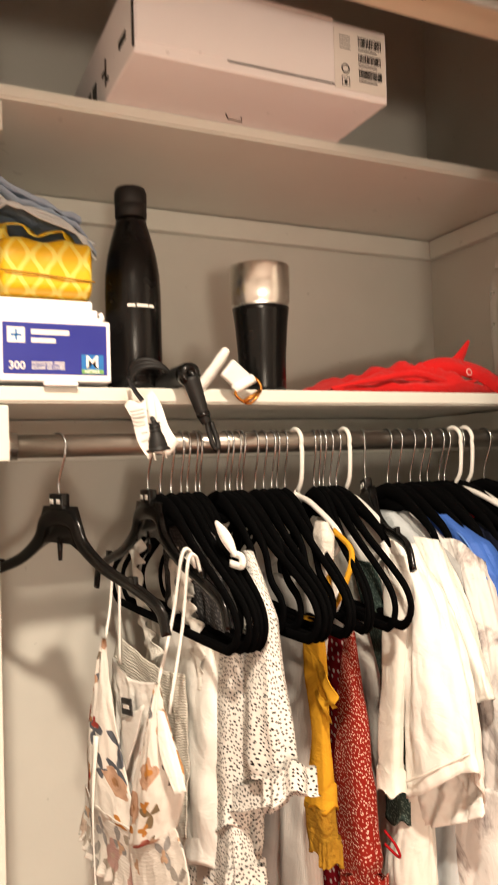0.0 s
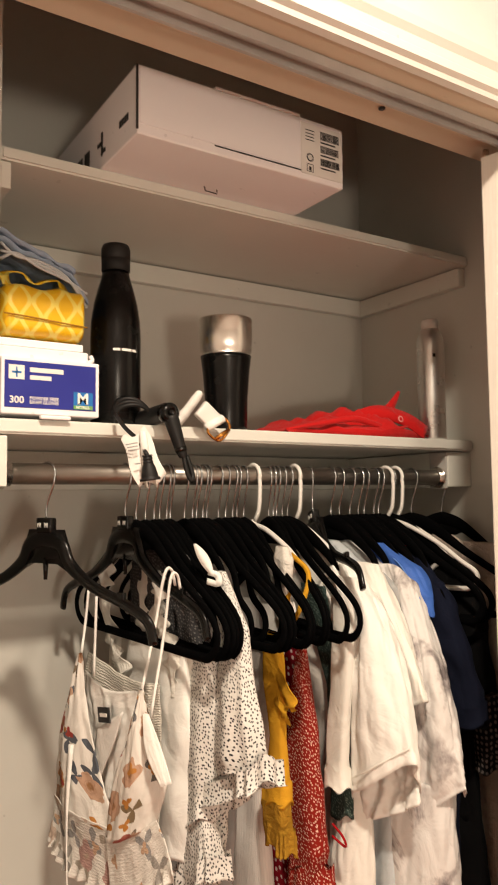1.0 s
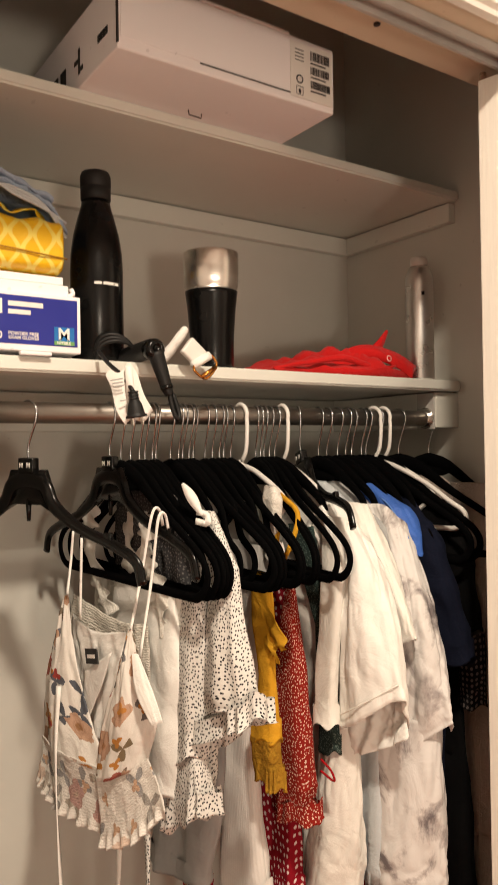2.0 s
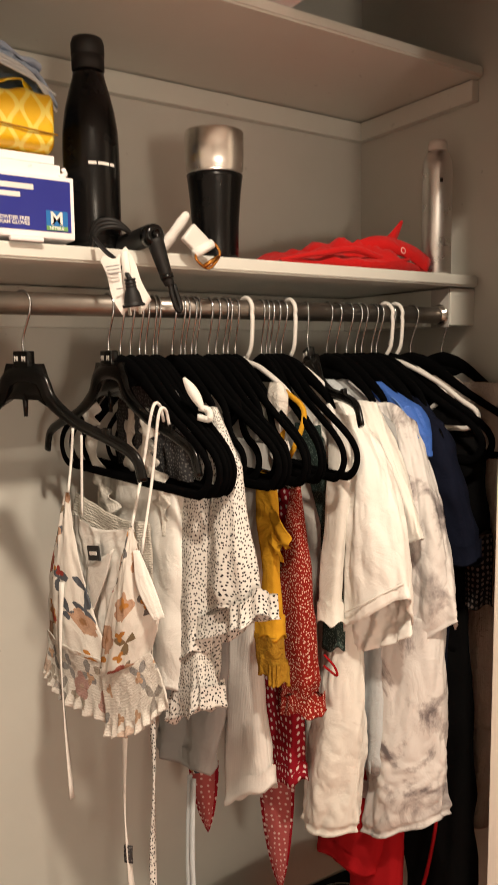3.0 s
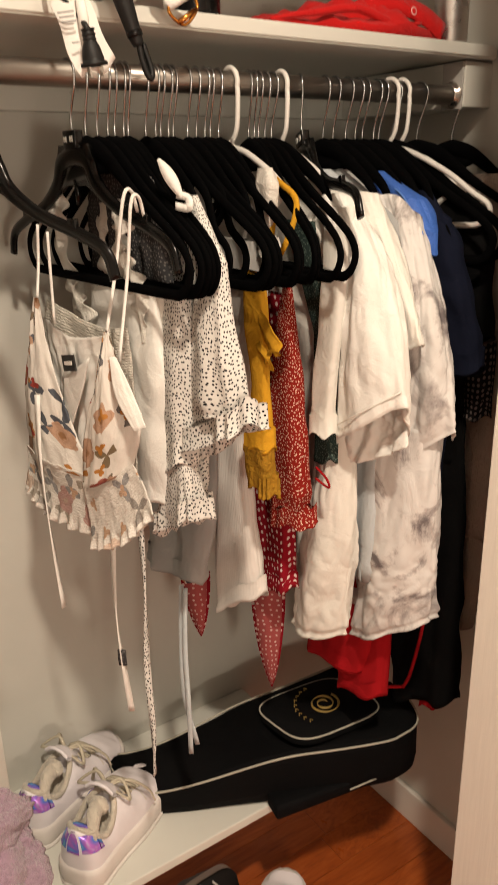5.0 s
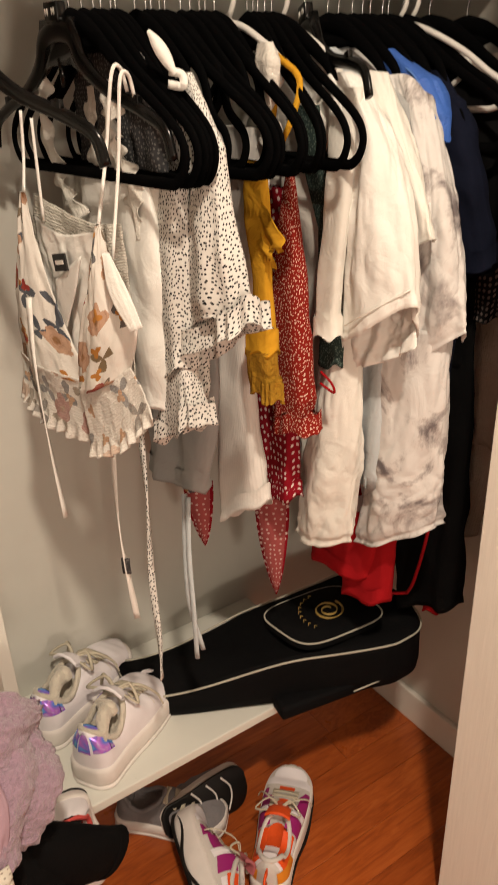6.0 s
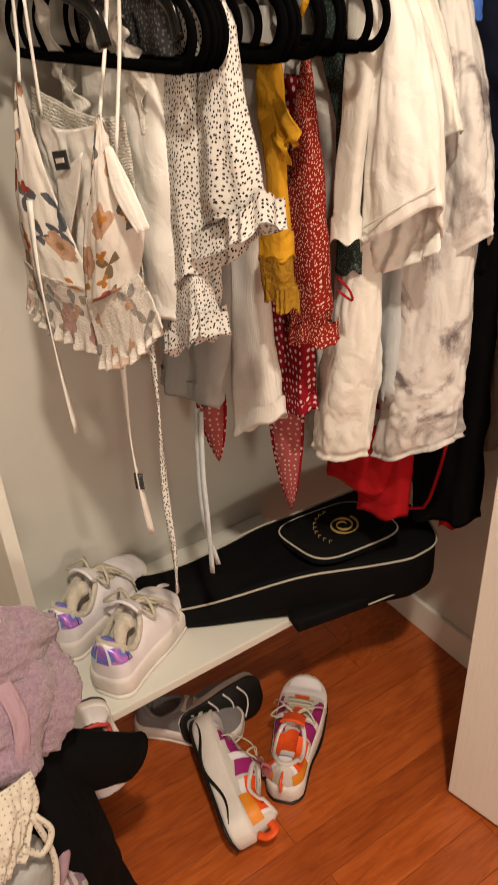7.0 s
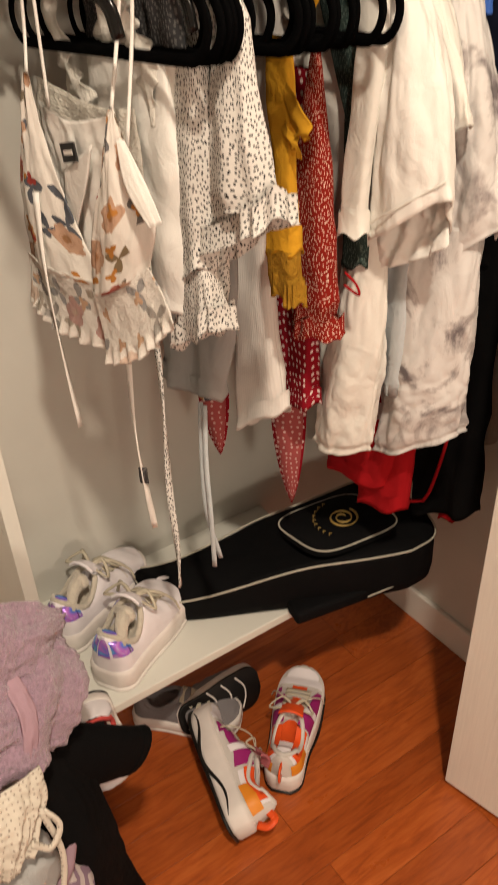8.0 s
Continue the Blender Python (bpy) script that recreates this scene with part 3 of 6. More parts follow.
def suit_hanger(name, label):
    """Glossy moulded hanger with broad arms, notches and a size tab."""
    h = empty(name, pose(0, ROD_Y, ROD_Z), label, "hanger", "hangers on the rod")
    NK = 0.070
    one = [(0, 0.030, -NK - 0.026), (0, 0.047, -NK - 0.052), (0, 0.090, -NK - 0.078), (0, 0.145, -NK - 0.096), (0, 0.183, -NK - 0.114), (0, 0.194, -NK - 0.142)]
    mid = [(0, -y, z) for _, y, z in reversed(one)] + [(0, 0.0, -NK - 0.018)] + one
    pts = smooth_path(mid, 5)
    rad = [0.0075 + 0.0055 * math.exp(-(p.y / 0.06) ** 2) for p in pts]
    part("arm_piece", tube_bm(pts, rad, 10, 0.55, False, (1, 0, 0)), BLACK_GLOSS, h)
    web = [(0, -0.056, -NK - 0.066), (0, -0.031, -NK - 0.006), (0, 0.031, -NK - 0.006), (0, 0.056, -NK - 0.066), (0, 0.026, -NK - 0.052), (0, -0.026, -NK - 0.052)]
    bm = bmesh.new()
    a = [bm.verts.new(Vector(p) + Vector((0.0055, 0, 0))) for p in web]
    b = [bm.verts.new(Vector(p) - Vector((0.003, 0, 0))) for p in web]
    bm.faces.new(a)
    bm.faces.new(list(reversed(b)))
    for i in range(6):
        bm.faces.new((a[i], b[i], b[(i + 1) % 6], a[(i + 1) % 6]))
    part("web", bm, BLACK_GLOSS, h)
    part("prong", tube_bm([(0, 0, -NK - 0.046), (0, 0, -NK - 0.074)], [0.004, 0.0025], 8), BLACK_GLOSS, h)
    tab = part("size_tab", box_bm(-0.006, 0.006, -0.014, 0.014, -NK - 0.010, -NK + 0.010, 0.002), BLACK_GLOSS, h)
    for s in (-0.007, 0.007):
        part("size_mark", text_bm("M", 0.009, pose(-0.0063, s + 0.004, -NK - 0.003, 90, 0, -90)), PAPER, tab)
    for s in (-1, 1):
        part("notch_lip", box_bm(-0.003, 0.003, s * 0.14 - 0.006, s * 0.14 + 0.006, -NK - 0.098, -NK - 0.082, 0.001), BLACK_GLOSS, h)
    part("hook", tube_bm(hook_path(ROD_R, NK - 0.006, 0.0015), 0.0015, 8), CHROME, h)
    return h


first = velvet_hanger("hanger", "slim black flocked hanger with chrome hook on the rod", VELVET, CHROME)
inside = velvet_hanger("hanger", "slim black flocked hanger inside a shirt", VELVET, CHROME, 0.0016, 0.158)
# hook place along the rod and place of the arm's end on the room's side
wide = [(0.615, 0.628), (0.630, 0.642), (0.644, 0.650), (0.653, 0.655), (0.671, 0.662), (0.716, 0.728), (0.734, 0.737), (0.755, 0.744), (0.789, 0.770), (0.802, 0.776), (0.850, 0.800), (0.859, 0.806), (0.866, 0.836), (0.877, 0.858), (1.090, 1.110), (1.118, 1.132), (1.172, 1.205), (1.253, 1.26)]
for i, (x, tip) in enumerate(wide):
    m = pose(x, ROD_Y, ROD_Z, 0, 0, math.degrees(math.asin((tip - x) / 0.21)))
    if i == 0:
        first.matrix_basis = m
    else:
        copy_thing(first, m)
for i, x in enumerate((0.665, 0.695, 0.709, 0.727, 0.768, 0.781, 0.888, 0.980, 0.999, 1.023, 1.042, 1.056, 1.079)):
    m = pose(x, ROD_Y, ROD_Z, 0, 0, (i * 37 % 7) - 3)
    if i == 0:
        inside.matrix_basis = m
    else:
        copy_thing(inside, m)
white = velvet_hanger("hanger", "white plastic tube hanger with a thick hook", WHITE_PLASTIC, WHITE_PLASTIC, 0.0034, 0.185, False, 1.0, 0.66)
white.matrix_basis = pose(1.108, ROD_Y, ROD_Z, 0, 0, 8)
small = velvet_hanger("hanger", "white plastic hanger with a thick hook, between clothes", WHITE_PLASTIC, WHITE_PLASTIC, 0.0034, 0.10, False)
small.matrix_basis = pose(0.821, ROD_Y, ROD_Z, 0, 0, 2)
copy_thing(small, pose(0.903, ROD_Y, ROD_Z, 0, 0, -2))
copy_thing(small, pose(1.132, ROD_Y, ROD_Z, 0, 0, 4))
suit = suit_hanger("hanger", "glossy black moulded hanger with size tab and notched arms")
suit.matrix_basis = pose(0.482, ROD_Y, ROD_Z, 0.5, 0, 24)
copy_thing(suit, pose(0.598, ROD_Y, ROD_Z, 0, 0, 8))
copy_thing(suit, pose(0.936, ROD_Y, ROD_Z, -13, 0, -20))

# ---- clothes on the rod ----
WHITE_COTTON = cloth("white_cotton", (0.84, 0.83, 0.79))
CREAM = cloth("cream_cotton", (0.80, 0.785, 0.73))
WHITE_RUFFLE = cloth("white_ruffle_cloth", (0.70, 0.675, 0.62), 40, 0.8)
GREY_DOTS = speckled("dark_grey_dotted_cloth", (0.045, 0.045, 0.048), (0.16, 0.155, 0.15), 190, 0.24, 0.6)
SMOCK_WHITE = cloth("white_smocking", (0.66, 0.63, 0.56), 30, 0.8, smock=True)
WHITE_RIB = cloth("white_rib_knit", (0.74, 0.715, 0.68), 14, 0.40, 900, 0.05, 0.0, 0.9, 0.07, 1500)
GREY_CLOTH = cloth("grey_linen", (0.36, 0.37, 0.37), 18, 0.6)
MUSTARD = cloth("mustard_knit", (0.58, 0.30, 0.022), 30, 0.6, 900, 0.1)
MUSTARD_LACE = cloth("mustard_lace", (0.36, 0.19, 0.02), 60, 1.0, 500, 0.25)
GREEN_CLOTH = speckled("green_print_cloth", (0.030, 0.050, 0.046), (0.12, 0.16, 0.14), 260, 0.22, warping=0.6)
RED_PRINT = speckled("red_ditsy_cloth", (0.24, 0.015, 0.010), (0.70, 0.52, 0.42), 215, 0.20, 1.0, warping=0.75)
RED_DOTS = speckled("red_dotted_cloth", (0.26, 0.008, 0.018), (0.72, 0.60, 0.58), 75, 0.22, 0.45)
RED_SHEER = speckled("red_sheer_dots", (0.36, 0.085, 0.085), (0.66, 0.50, 0.48), 95, 0.18, 0.45)
DOTTED = speckled("white_black_dots", (0.69, 0.675, 0.64), (0.010, 0.010, 0.012), 190, 0.25, 0.85, warping=0.12, stretch=1.2)
FLORAL = floral("white_floral_cloth")
FLORAL_SMOCK = floral("white_floral_smocked", True)
TIE_DYE = tie_dye("grey_tie_dye")
BLUE_CLOTH = cloth("blue_satin", (0.045, 0.135, 0.50), 26, 0.7, 900, 0.15, 0.0, 0.6)
PALE_DENIM = cloth("pale_blue_denim", (0.50, 0.54, 0.56), 20, 0.6)
NAVY = cloth("navy_jersey", (0.0055, 0.0075, 0.018), 14, 0.5, 900, 0.15, 0.0)
BLACK_CLOTH = cloth("black_jersey", (0.003, 0.003, 0.0033), 14, 0.5, 900, 0.15, 0.0)
RED_JERSEY = cloth("red_jersey", (0.34, 0.008, 0.012), 12, 0.3, 900, 0.08, 0.0)
BEIGE_KNIT = cloth("beige_knit", (0.50, 0.42, 0.36), 40, 0.9, 300, 0.16, 0.0, 0.9, 0.06, 1600)
LACE_MARK = speckled("black_lace", (0.008, 0.008, 0.009), (0.16, 0.13, 0.12), 110, 0.28, 0.2)


def lerp_rows(rows, u):
    """Smooth interpolation in a list of number rows, u from 0 to 1."""
    p = u * (len(rows) - 1)
    i = min(int(p), len(rows) - 2)
    t = p - i
    t2 = t * t * (3 - 2 * t) * 0.35 + t * 0.65
    return [a + (b - a) * t2 for a, b in zip(rows[i], rows[i + 1])]


def drape(rows, seed=0, folds=6, amp=0.007, ruffle=0.0, frill=0.2, levels=44, n=96, dip=0.0, dip_w=0.5, dip_s=0.5, close_top=False, pinch=0.75, grow=0.35, fold_f=15.0, lean=0.0, hem=0.0022, waves=13):
    """Cloth hanging as a loose tube. Rows from top to hem: z at the room's side, z at the wall's side, y near, y far, half thickness, x offset."""
    r = random.Random(seed)
    ph = [r.uniform(0, 6.28) for _ in range(8)]
    out = []
    for j in range(levels + 1):
        u = j / levels
        zn, zf, y0, y1, t, dx = lerp_rows(rows, u)
        yc, hw = (y0 + y1) / 2, (y1 - y0) / 2
        ring = []
        w = grow + (1 - grow) * u
        fr = max(0.0, (u - 1 + frill) / frill) if ruffle else 0.0
        for i in range(n):
            a = 2 * math.pi * i / n
            ca, sa = math.cos(a), math.sin(a)
            y = yc + hw * math.copysign(abs(ca) ** pinch, ca)
            x = t * math.copysign(abs(sa) ** 0.8, sa)
            s = (y - y0) / max(1e-5, y1 - y0)
            z = zn + (zf - zn) * s
            lim = min(1.0, hw / 0.05, t / 0.02 + 0.25)
            sgn = 1.0 if sa >= 0 else -1.0
            n1 = noise.noise(Vector((y * fold_f + 5.3 * sgn + ph[3] * 3, z * 1.7 + ph[1], 0.5)))
            n2 = noise.noise(Vector((y * fold_f * 2.3 + 3.1 * sgn, z * 4.5, ph[2])))
            n3 = noise.noise(Vector((y * 16, z * 13, ph[4] + sgn)))
            d = amp * w * lim * (1.5 * (1 - 2.4 * abs(n1)) + 1.0 * n2) + amp * 0.9 * lim * n3
            n4 = noise.noise(Vector((y * 11 + z * 9 * sgn, (z - y * sgn) * 4.5, ph[5])))
            d += amp * 0.9 * lim * (0.5 - 1.8 * abs(n4)) * w
            n5 = noise.noise(Vector((y * 27 - z * 8, z * 21 + y * 6 * sgn, ph[6])))
            d += amp * 0.38 * lim * (0.4 - 1.7 * abs(n5))
            if not ruffle and u > 0.955:
                d += hem
            d += amp * w * lim * 0.4 * math.sin(folds * a + ph[0] + 1.6 * u)
            if fr:
                d += ruffle * fr * math.sin(a * waves + ph[4] + 1.5 * math.sin(a * 4 + ph[5]))
                z += ruffle * 0.6 * fr * math.sin(a * 7 + ph[6])
            z += 0.004 * math.sin(a * 4 + ph[7]) * u
            z -= lean * sa * u * u
            if dip and sa < -0.05:
                k = max(0.0, 1 - abs(s - dip_s) / dip_w)
                z0 = rows[0][0] + (rows[0][1] - rows[0][0]) * s
                z = min(z, z0 - dip * k)
            ring.append((x + dx + d * math.copysign(min(1, abs(sa) * 1.6), sa), y + d * 0.6 * ca, z))
        out.append(ring)
    # turned-in hem
    last = out[-1]
    cx, cy = sum(p[0] for p in last) / n, sum(p[1] for p in last) / n
    for k, dz in ((0.93, 0.001), (0.90, 0.03)):
        out.append([(cx + (p[0] - cx) * k, cy + (p[1] - cy) * (0.5 + k / 2), p[2] + dz) for p in last])
    return out


class Garment:
    def __init__(self, name, label, category, x, group="clothes on the rod", turn=0.0):
        self.base = Vector((x, ROD_Y, ROD_Z - 0.08))
        self.root = empty(name, Matrix.Translation(self.base) @ pose(0, 0, 0, 0, 0, turn), label, category, group)

    def add(self, name, rows, material, label="", **k):
        rings = drape([(r + (0.0,))[:6] if len(r) < 6 else r for r in rows], **k)
        shift = Vector((0, -self.base.y, -self.base.z))
        rings = [[Vector(p) + shift for p in ring] for ring in rings]
        return part(name, grid_bm(rings, True, k.get("close_top", False)), material, self.root, label)

    def sheet(self, name, cols, material, label="", **k):
        back = self.root.matrix_basis.inverted()
        return part(name, sheet_bm([[back @ Vector(p) for p in c] for c in cols], **k), material, self.root, label)

    def strap(self, name, points, width, material, label="", thick=0.0011, facing=(-0.7, -0.7, 0), twist=0.0):
        back = self.root.matrix_basis.inverted()
        pts = [back @ Vector(p) for p in smooth_path(points, 6)]
        return part(name, ribbon_bm(pts, width, thick, twist, facing), material, self.root, label)

    def cord(self, name, points, radius, material, label=""):
        back = self.root.matrix_basis.inverted()
        pts = [back @ Vector(p) for p in smooth_path(points, 6)]
        return part(name, tube_bm(pts, radius, 8), material, self.root, label)


# floral camisole top, nearest on the rod: back, lining, two wrapped front panels with smocked frills
g = Garment("camisole", "white floral strappy wrap camisole with smocked frilled hem", "top", 0.576)
g.sheet("back_panel", [[(0.572, 1.265, 1.310), (0.562, 1.285, 1.20), (0.556, 1.285, 1.07)], [(0.597, 1.17, 1.286), (0.602, 1.17, 1.18), (0.60, 1.17, 1.04)], [(0.612, 1.105, 1.289), (0.612, 1.10, 1.20), (0.604, 1.09, 1.10)]], SMOCK_WHITE, "white smocked back", seed=1, amp=0.005, fold_f=8)
g.sheet("lining", [[(0.556, 1.228, 1.290), (0.556, 1.222, 1.21), (0.556, 1.21, 1.13)], [(0.562, 1.165, 1.276), (0.562, 1.165, 1.21), (0.560, 1.17, 1.13)], [(0.578, 1.100, 1.285), (0.574, 1.105, 1.23), (0.566, 1.13, 1.13)]], WHITE_COTTON, "white satin lining", seed=2, amp=0.004)
g.sheet("lining_flap", [[(0.553, 1.176, 1.222), (0.552, 1.182, 1.19), (0.551, 1.176, 1.166)], [(0.561, 1.105, 1.260), (0.556, 1.128, 1.21), (0.552, 1.160, 1.163)]], WHITE_COTTON, "folded satin facing", seed=12, amp=0.0008, nu=12, nv=16)
g.sheet("front_panel", [[(0.542, 1.214, 1.320), (0.535, 1.247, 1.246), (0.530, 1.266, 1.175), (0.528, 1.274, 1.100)], [(0.538, 1.209, 1.322), (0.529, 1.222, 1.25), (0.521, 1.222, 1.175), (0.522, 1.20, 1.105)], [(0.540, 1.203, 1.322), (0.542, 1.191, 1.25), (0.548, 1.150, 1.168), (0.552, 1.085, 1.110)]], FLORAL, seed=3, amp=0.0035)
g.sheet("smocked_hem", [[(0.524, 1.270, 1.112), (0.522, 1.262, 1.085), (0.512, 1.264, 1.050)], [(0.523, 1.200, 1.112), (0.529, 1.195, 1.075), (0.522, 1.200, 1.028)], [(0.551, 1.085, 1.115), (0.549, 1.10, 1.075), (0.546, 1.098, 1.030)]], FLORAL_SMOCK, "smocked band with frilled edge", seed=4, amp=0.0018, fold_f=6, frill=0.0042, frill_at=0.76, waves=9, nu=90, nv=40)
g.sheet("front_panel", [[(0.557, 1.043, 1.300), (0.551, 1.067, 1.243), (0.545, 1.093, 1.179), (0.540, 1.115, 1.096)], [(0.558, 1.044, 1.303), (0.548, 1.046, 1.24), (0.541, 1.048, 1.18), (0.541, 1.063, 1.116)], [(0.562, 1.045, 1.301), (0.569, 1.028, 1.248), (0.574, 1.004, 1.205), (0.566, 1.018, 1.146)]], FLORAL, seed=5, amp=0.0035)
g.sheet("smocked_hem", [[(0.541, 1.113, 1.103), (0.542, 1.102, 1.06), (0.538, 1.098, 1.016)], [(0.548, 1.060, 1.122), (0.553, 1.045, 1.085), (0.551, 1.028, 1.048)], [(0.566, 1.016, 1.152), (0.570, 0.998, 1.130), (0.570, 0.972, 1.104)]], FLORAL_SMOCK, "smocked band with frilled edge", seed=6, amp=0.0018, fold_f=6, frill=0.0042, frill_at=0.78, waves=8, nu=90, nv=40)
g.sheet("lapel", [[(0.554, 1.028, 1.276), (0.550, 1.011, 1.236), (0.556, 0.983, 1.203)], [(0.556, 1.025, 1.277), (0.555, 1.000, 1.239), (0.559, 0.977, 1.205)], [(0.559, 1.022, 1.276), (0.562, 0.992, 1.241), (0.564, 0.970, 1.209)]], WHITE_COTTON, "turned white satin edge", seed=7, amp=0.0006, nu=12, nv=20)
lab = part("label", box_bm(-0.001, 0.001, -0.016, 0.016, -0.010, 0.010), INK, g.root, "small black woven label", smooth=False)
lab.matrix_basis = pose(0.552 - 0.576, 1.150 - g.base.y, 1.247 - g.base.z, -10, 0, 6)
part("lettering", box_bm(-0.0016, -0.001, -0.010, 0.010, -0.0024, 0.0024), PAPER, lab, smooth=False)
for p in ([(0.556, 1.221, 1.408), (0.554, 1.228, 1.36), (0.542, 1.212, 1.318)], [(0.560, 1.200, 1.400), (0.560, 1.204, 1.35), (0.560, 1.209, 1.285)],
          [(0.612, 1.055, 1.425), (0.604, 1.050, 1.446), (0.594, 1.050, 1.440), (0.586, 1.063, 1.37), (0.560, 1.045, 1.300)], [(0.616, 1.048, 1.420), (0.608, 1.042, 1.440), (0.599, 1.043, 1.434), (0.594, 1.053, 1.36), (0.572, 1.045, 1.265)]):
    g.strap("strap", p, 0.0034, WHITE_COTTON)
g.strap("tie", [(0.524, 1.20, 1.20), (0.516, 1.195, 1.11), (0.520, 1.198, 0.995), (0.526, 1.200, 0.885)], 0.0074, WHITE_COTTON, "thin hanging tie", 0.0008, (-0.7, -0.7, 0), 2.2)
g.strap("tie", [(0.585, 1.14, 1.02), (0.575, 1.13, 0.9), (0.58, 1.13, 0.80), (0.59, 1.14, 0.715)], 0.0088, WHITE_COTTON, "thin hanging tie", 0.0008, (-0.7, -0.7, 0), 3.0)
g.strap("tag", [(0.577, 1.126, 0.835), (0.577, 1.127, 0.822), (0.578, 1.128, 0.808)], 0.012, GREY_DOTS, "small grey care tag")

# white ruffled tops behind it
g = Garment("ruffle_top", "white ruffled top with gathered straps", "top", 0.648)
g.add("body", [(1.33, 1.33, 1.07, 1.34, 0.012), (1.22, 1.22, 1.09, 1.36, 0.014), (1.10, 1.07, 1.11, 1.35, 0.014)], WHITE_RUFFLE, seed=8, folds=9, amp=0.010, fold_f=34.0)
for k, path in enumerate(([(0.612, 1.285, 1.445), (0.609, 1.300, 1.395), (0.612, 1.279, 1.331), (0.616, 1.24, 1.275)], [(0.627, 1.125, 1.430), (0.626, 1.144, 1.376), (0.629, 1.109, 1.335), (0.630, 1.095, 1.27)],
                          [(0.645, 1.17, 1.43), (0.640, 1.165, 1.37), (0.642, 1.175, 1.31), (0.640, 1.165, 1.23)], [(0.648, 1.23, 1.43), (0.642, 1.225, 1.37), (0.645, 1.21, 1.30), (0.640, 1.21, 1.22)])):
    part("ruffled_strap", ruffle_bm([Vector(p) - g.base for p in path], 0.034, 5 + k % 3, 0.006, k), WHITE_RUFFLE, g.root, "gathered shoulder strap")
g.sheet("yoke", [[(0.652, 1.27, 1.47), (0.650, 1.29, 1.42), (0.650, 1.29, 1.33)], [(0.650, 1.18, 1.48), (0.646, 1.18, 1.42), (0.648, 1.18, 1.33)], [(0.652, 1.09, 1.46), (0.650, 1.07, 1.42), (0.652, 1.06, 1.33)]], GREY_DOTS, "dark grey dotted yoke", seed=9, amp=0.006)
g = Garment("blouse", "plain white satin blouse on a slim hanger", "blouse", 0.640)
g.add("body", [(1.33, 1.33, 1.08, 1.26, 0.008), (1.22, 1.22, 1.065, 1.28, 0.012), (1.06, 1.03, 1.08, 1.25, 0.014)], WHITE_COTTON, seed=12, folds=4, amp=0.006)
g.strap("bow", [(0.636, 1.045, 1.478), (0.641, 1.038, 1.466), (0.646, 1.03, 1.452), (0.65, 1.022, 1.438)], [0.003 + 0.010 * math.sin(i / 18 * 3.14) for i in range(19)], WHITE_COTTON, "knotted shoulder bow", 0.002)
g.strap("bow", [(0.648, 1.03, 1.442), (0.655, 1.018, 1.438), (0.653, 1.014, 1.428), (0.646, 1.03, 1.43)], 0.008, WHITE_COTTON, "knotted shoulder bow")

# dotted blouse
g = Garment("dotted_blouse", "white blouse with small black dots and frilled puff sleeves", "blouse", 0.685)
g.add("body", [(1.43, 1.43, 1.06, 1.28, 0.008), (1.25, 1.25, 1.04, 1.33, 0.014), (1.03, 1.02, 1.07, 1.34, 0.018)], DOTTED, seed=21, folds=6)
g.add("sleeve", [(1.440, 1.440, 1.038, 1.055, 0.005, -0.008), (1.37, 1.37, 0.987, 1.025, 0.012, -0.009), (1.29, 1.288, 0.968, 1.043, 0.016, -0.010), (1.225, 1.20, 0.952, 1.066, 0.019, -0.010), (1.208, 1.166, 0.955, 1.062, 0.014, -0.010)], DOTTED, "puffed dotted sleeve", seed=22, folds=7, amp=0.006)
g.add("cuff", [(1.209, 1.168, 0.955, 1.062, 0.014, -0.010), (1.202, 1.145, 0.944, 1.072, 0.018, -0.009), (1.196, 1.112, 0.934, 1.080, 0.024, -0.008)], DOTTED, "gathered frill cuff", seed=23, folds=5, amp=0.004, ruffle=0.0045, frill=0.9, levels=16, n=160, waves=11)
g.add("sleeve", [(1.34, 1.34, 1.035, 1.075, 0.010, -0.026), (1.22, 1.21, 1.035, 1.098, 0.017, -0.030), (1.125, 1.098, 1.04, 1.098, 0.014, -0.030)], DOTTED, "puffed dotted sleeve", seed=24, folds=5, amp=0.006)
g.add("cuff", [(1.126, 1.10, 1.04, 1.098, 0.014, -0.030), (1.085, 1.05, 1.032, 1.104, 0.018, -0.030), (1.055, 1.002, 1.022, 1.112, 0.024, -0.030)], DOTTED, "gathered frill cuff", seed=25, folds=5, amp=0.004, ruffle=0.0045, frill=0.9, levels=16, n=160, waves=8)
g.strap("tie", [(0.64, 1.17, 1.02), (0.63, 1.15, 0.90), (0.62, 1.14, 0.78), (0.615, 1.125, 0.68), (0.61, 1.12, 0.60)], 0.010, DOTTED, "long dotted tie", 0.0014, (-0.7, -0.7, 0), 5.0)

# grey skirt with drawstring
g = Garment("skirt", "pale grey linen skirt with white drawstring", "skirt", 0.735)
g.add("body", [(1.30, 1.30, 1.12, 1.30, 0.008), (1.05, 1.05, 1.12, 1.33, 0.012), (0.87, 0.85, 1.165, 1.33, 0.014)], GREY_CLOTH, seed=31, folds=5)
for k in (0.0, 0.012):
    g.strap("drawstring", [(0.706, 1.170 + k, 0.868), (0.69, 1.15 + k, 0.78), (0.68, 1.13 + k, 0.70), (0.678 + k, 1.127, 0.60 + k)], 0.0075, PALE_DENIM, "flat grey drawstring")
g = Garment("printed_skirt", "cream skirt with faded floral print", "skirt", 0.765)
g.add("body", [(1.2, 1.2, 1.22, 1.34, 0.008), (0.95, 0.95, 1.22, 1.35, 0.010), (0.84, 0.82, 1.22, 1.35, 0.012)], FLORAL, seed=33, folds=5)

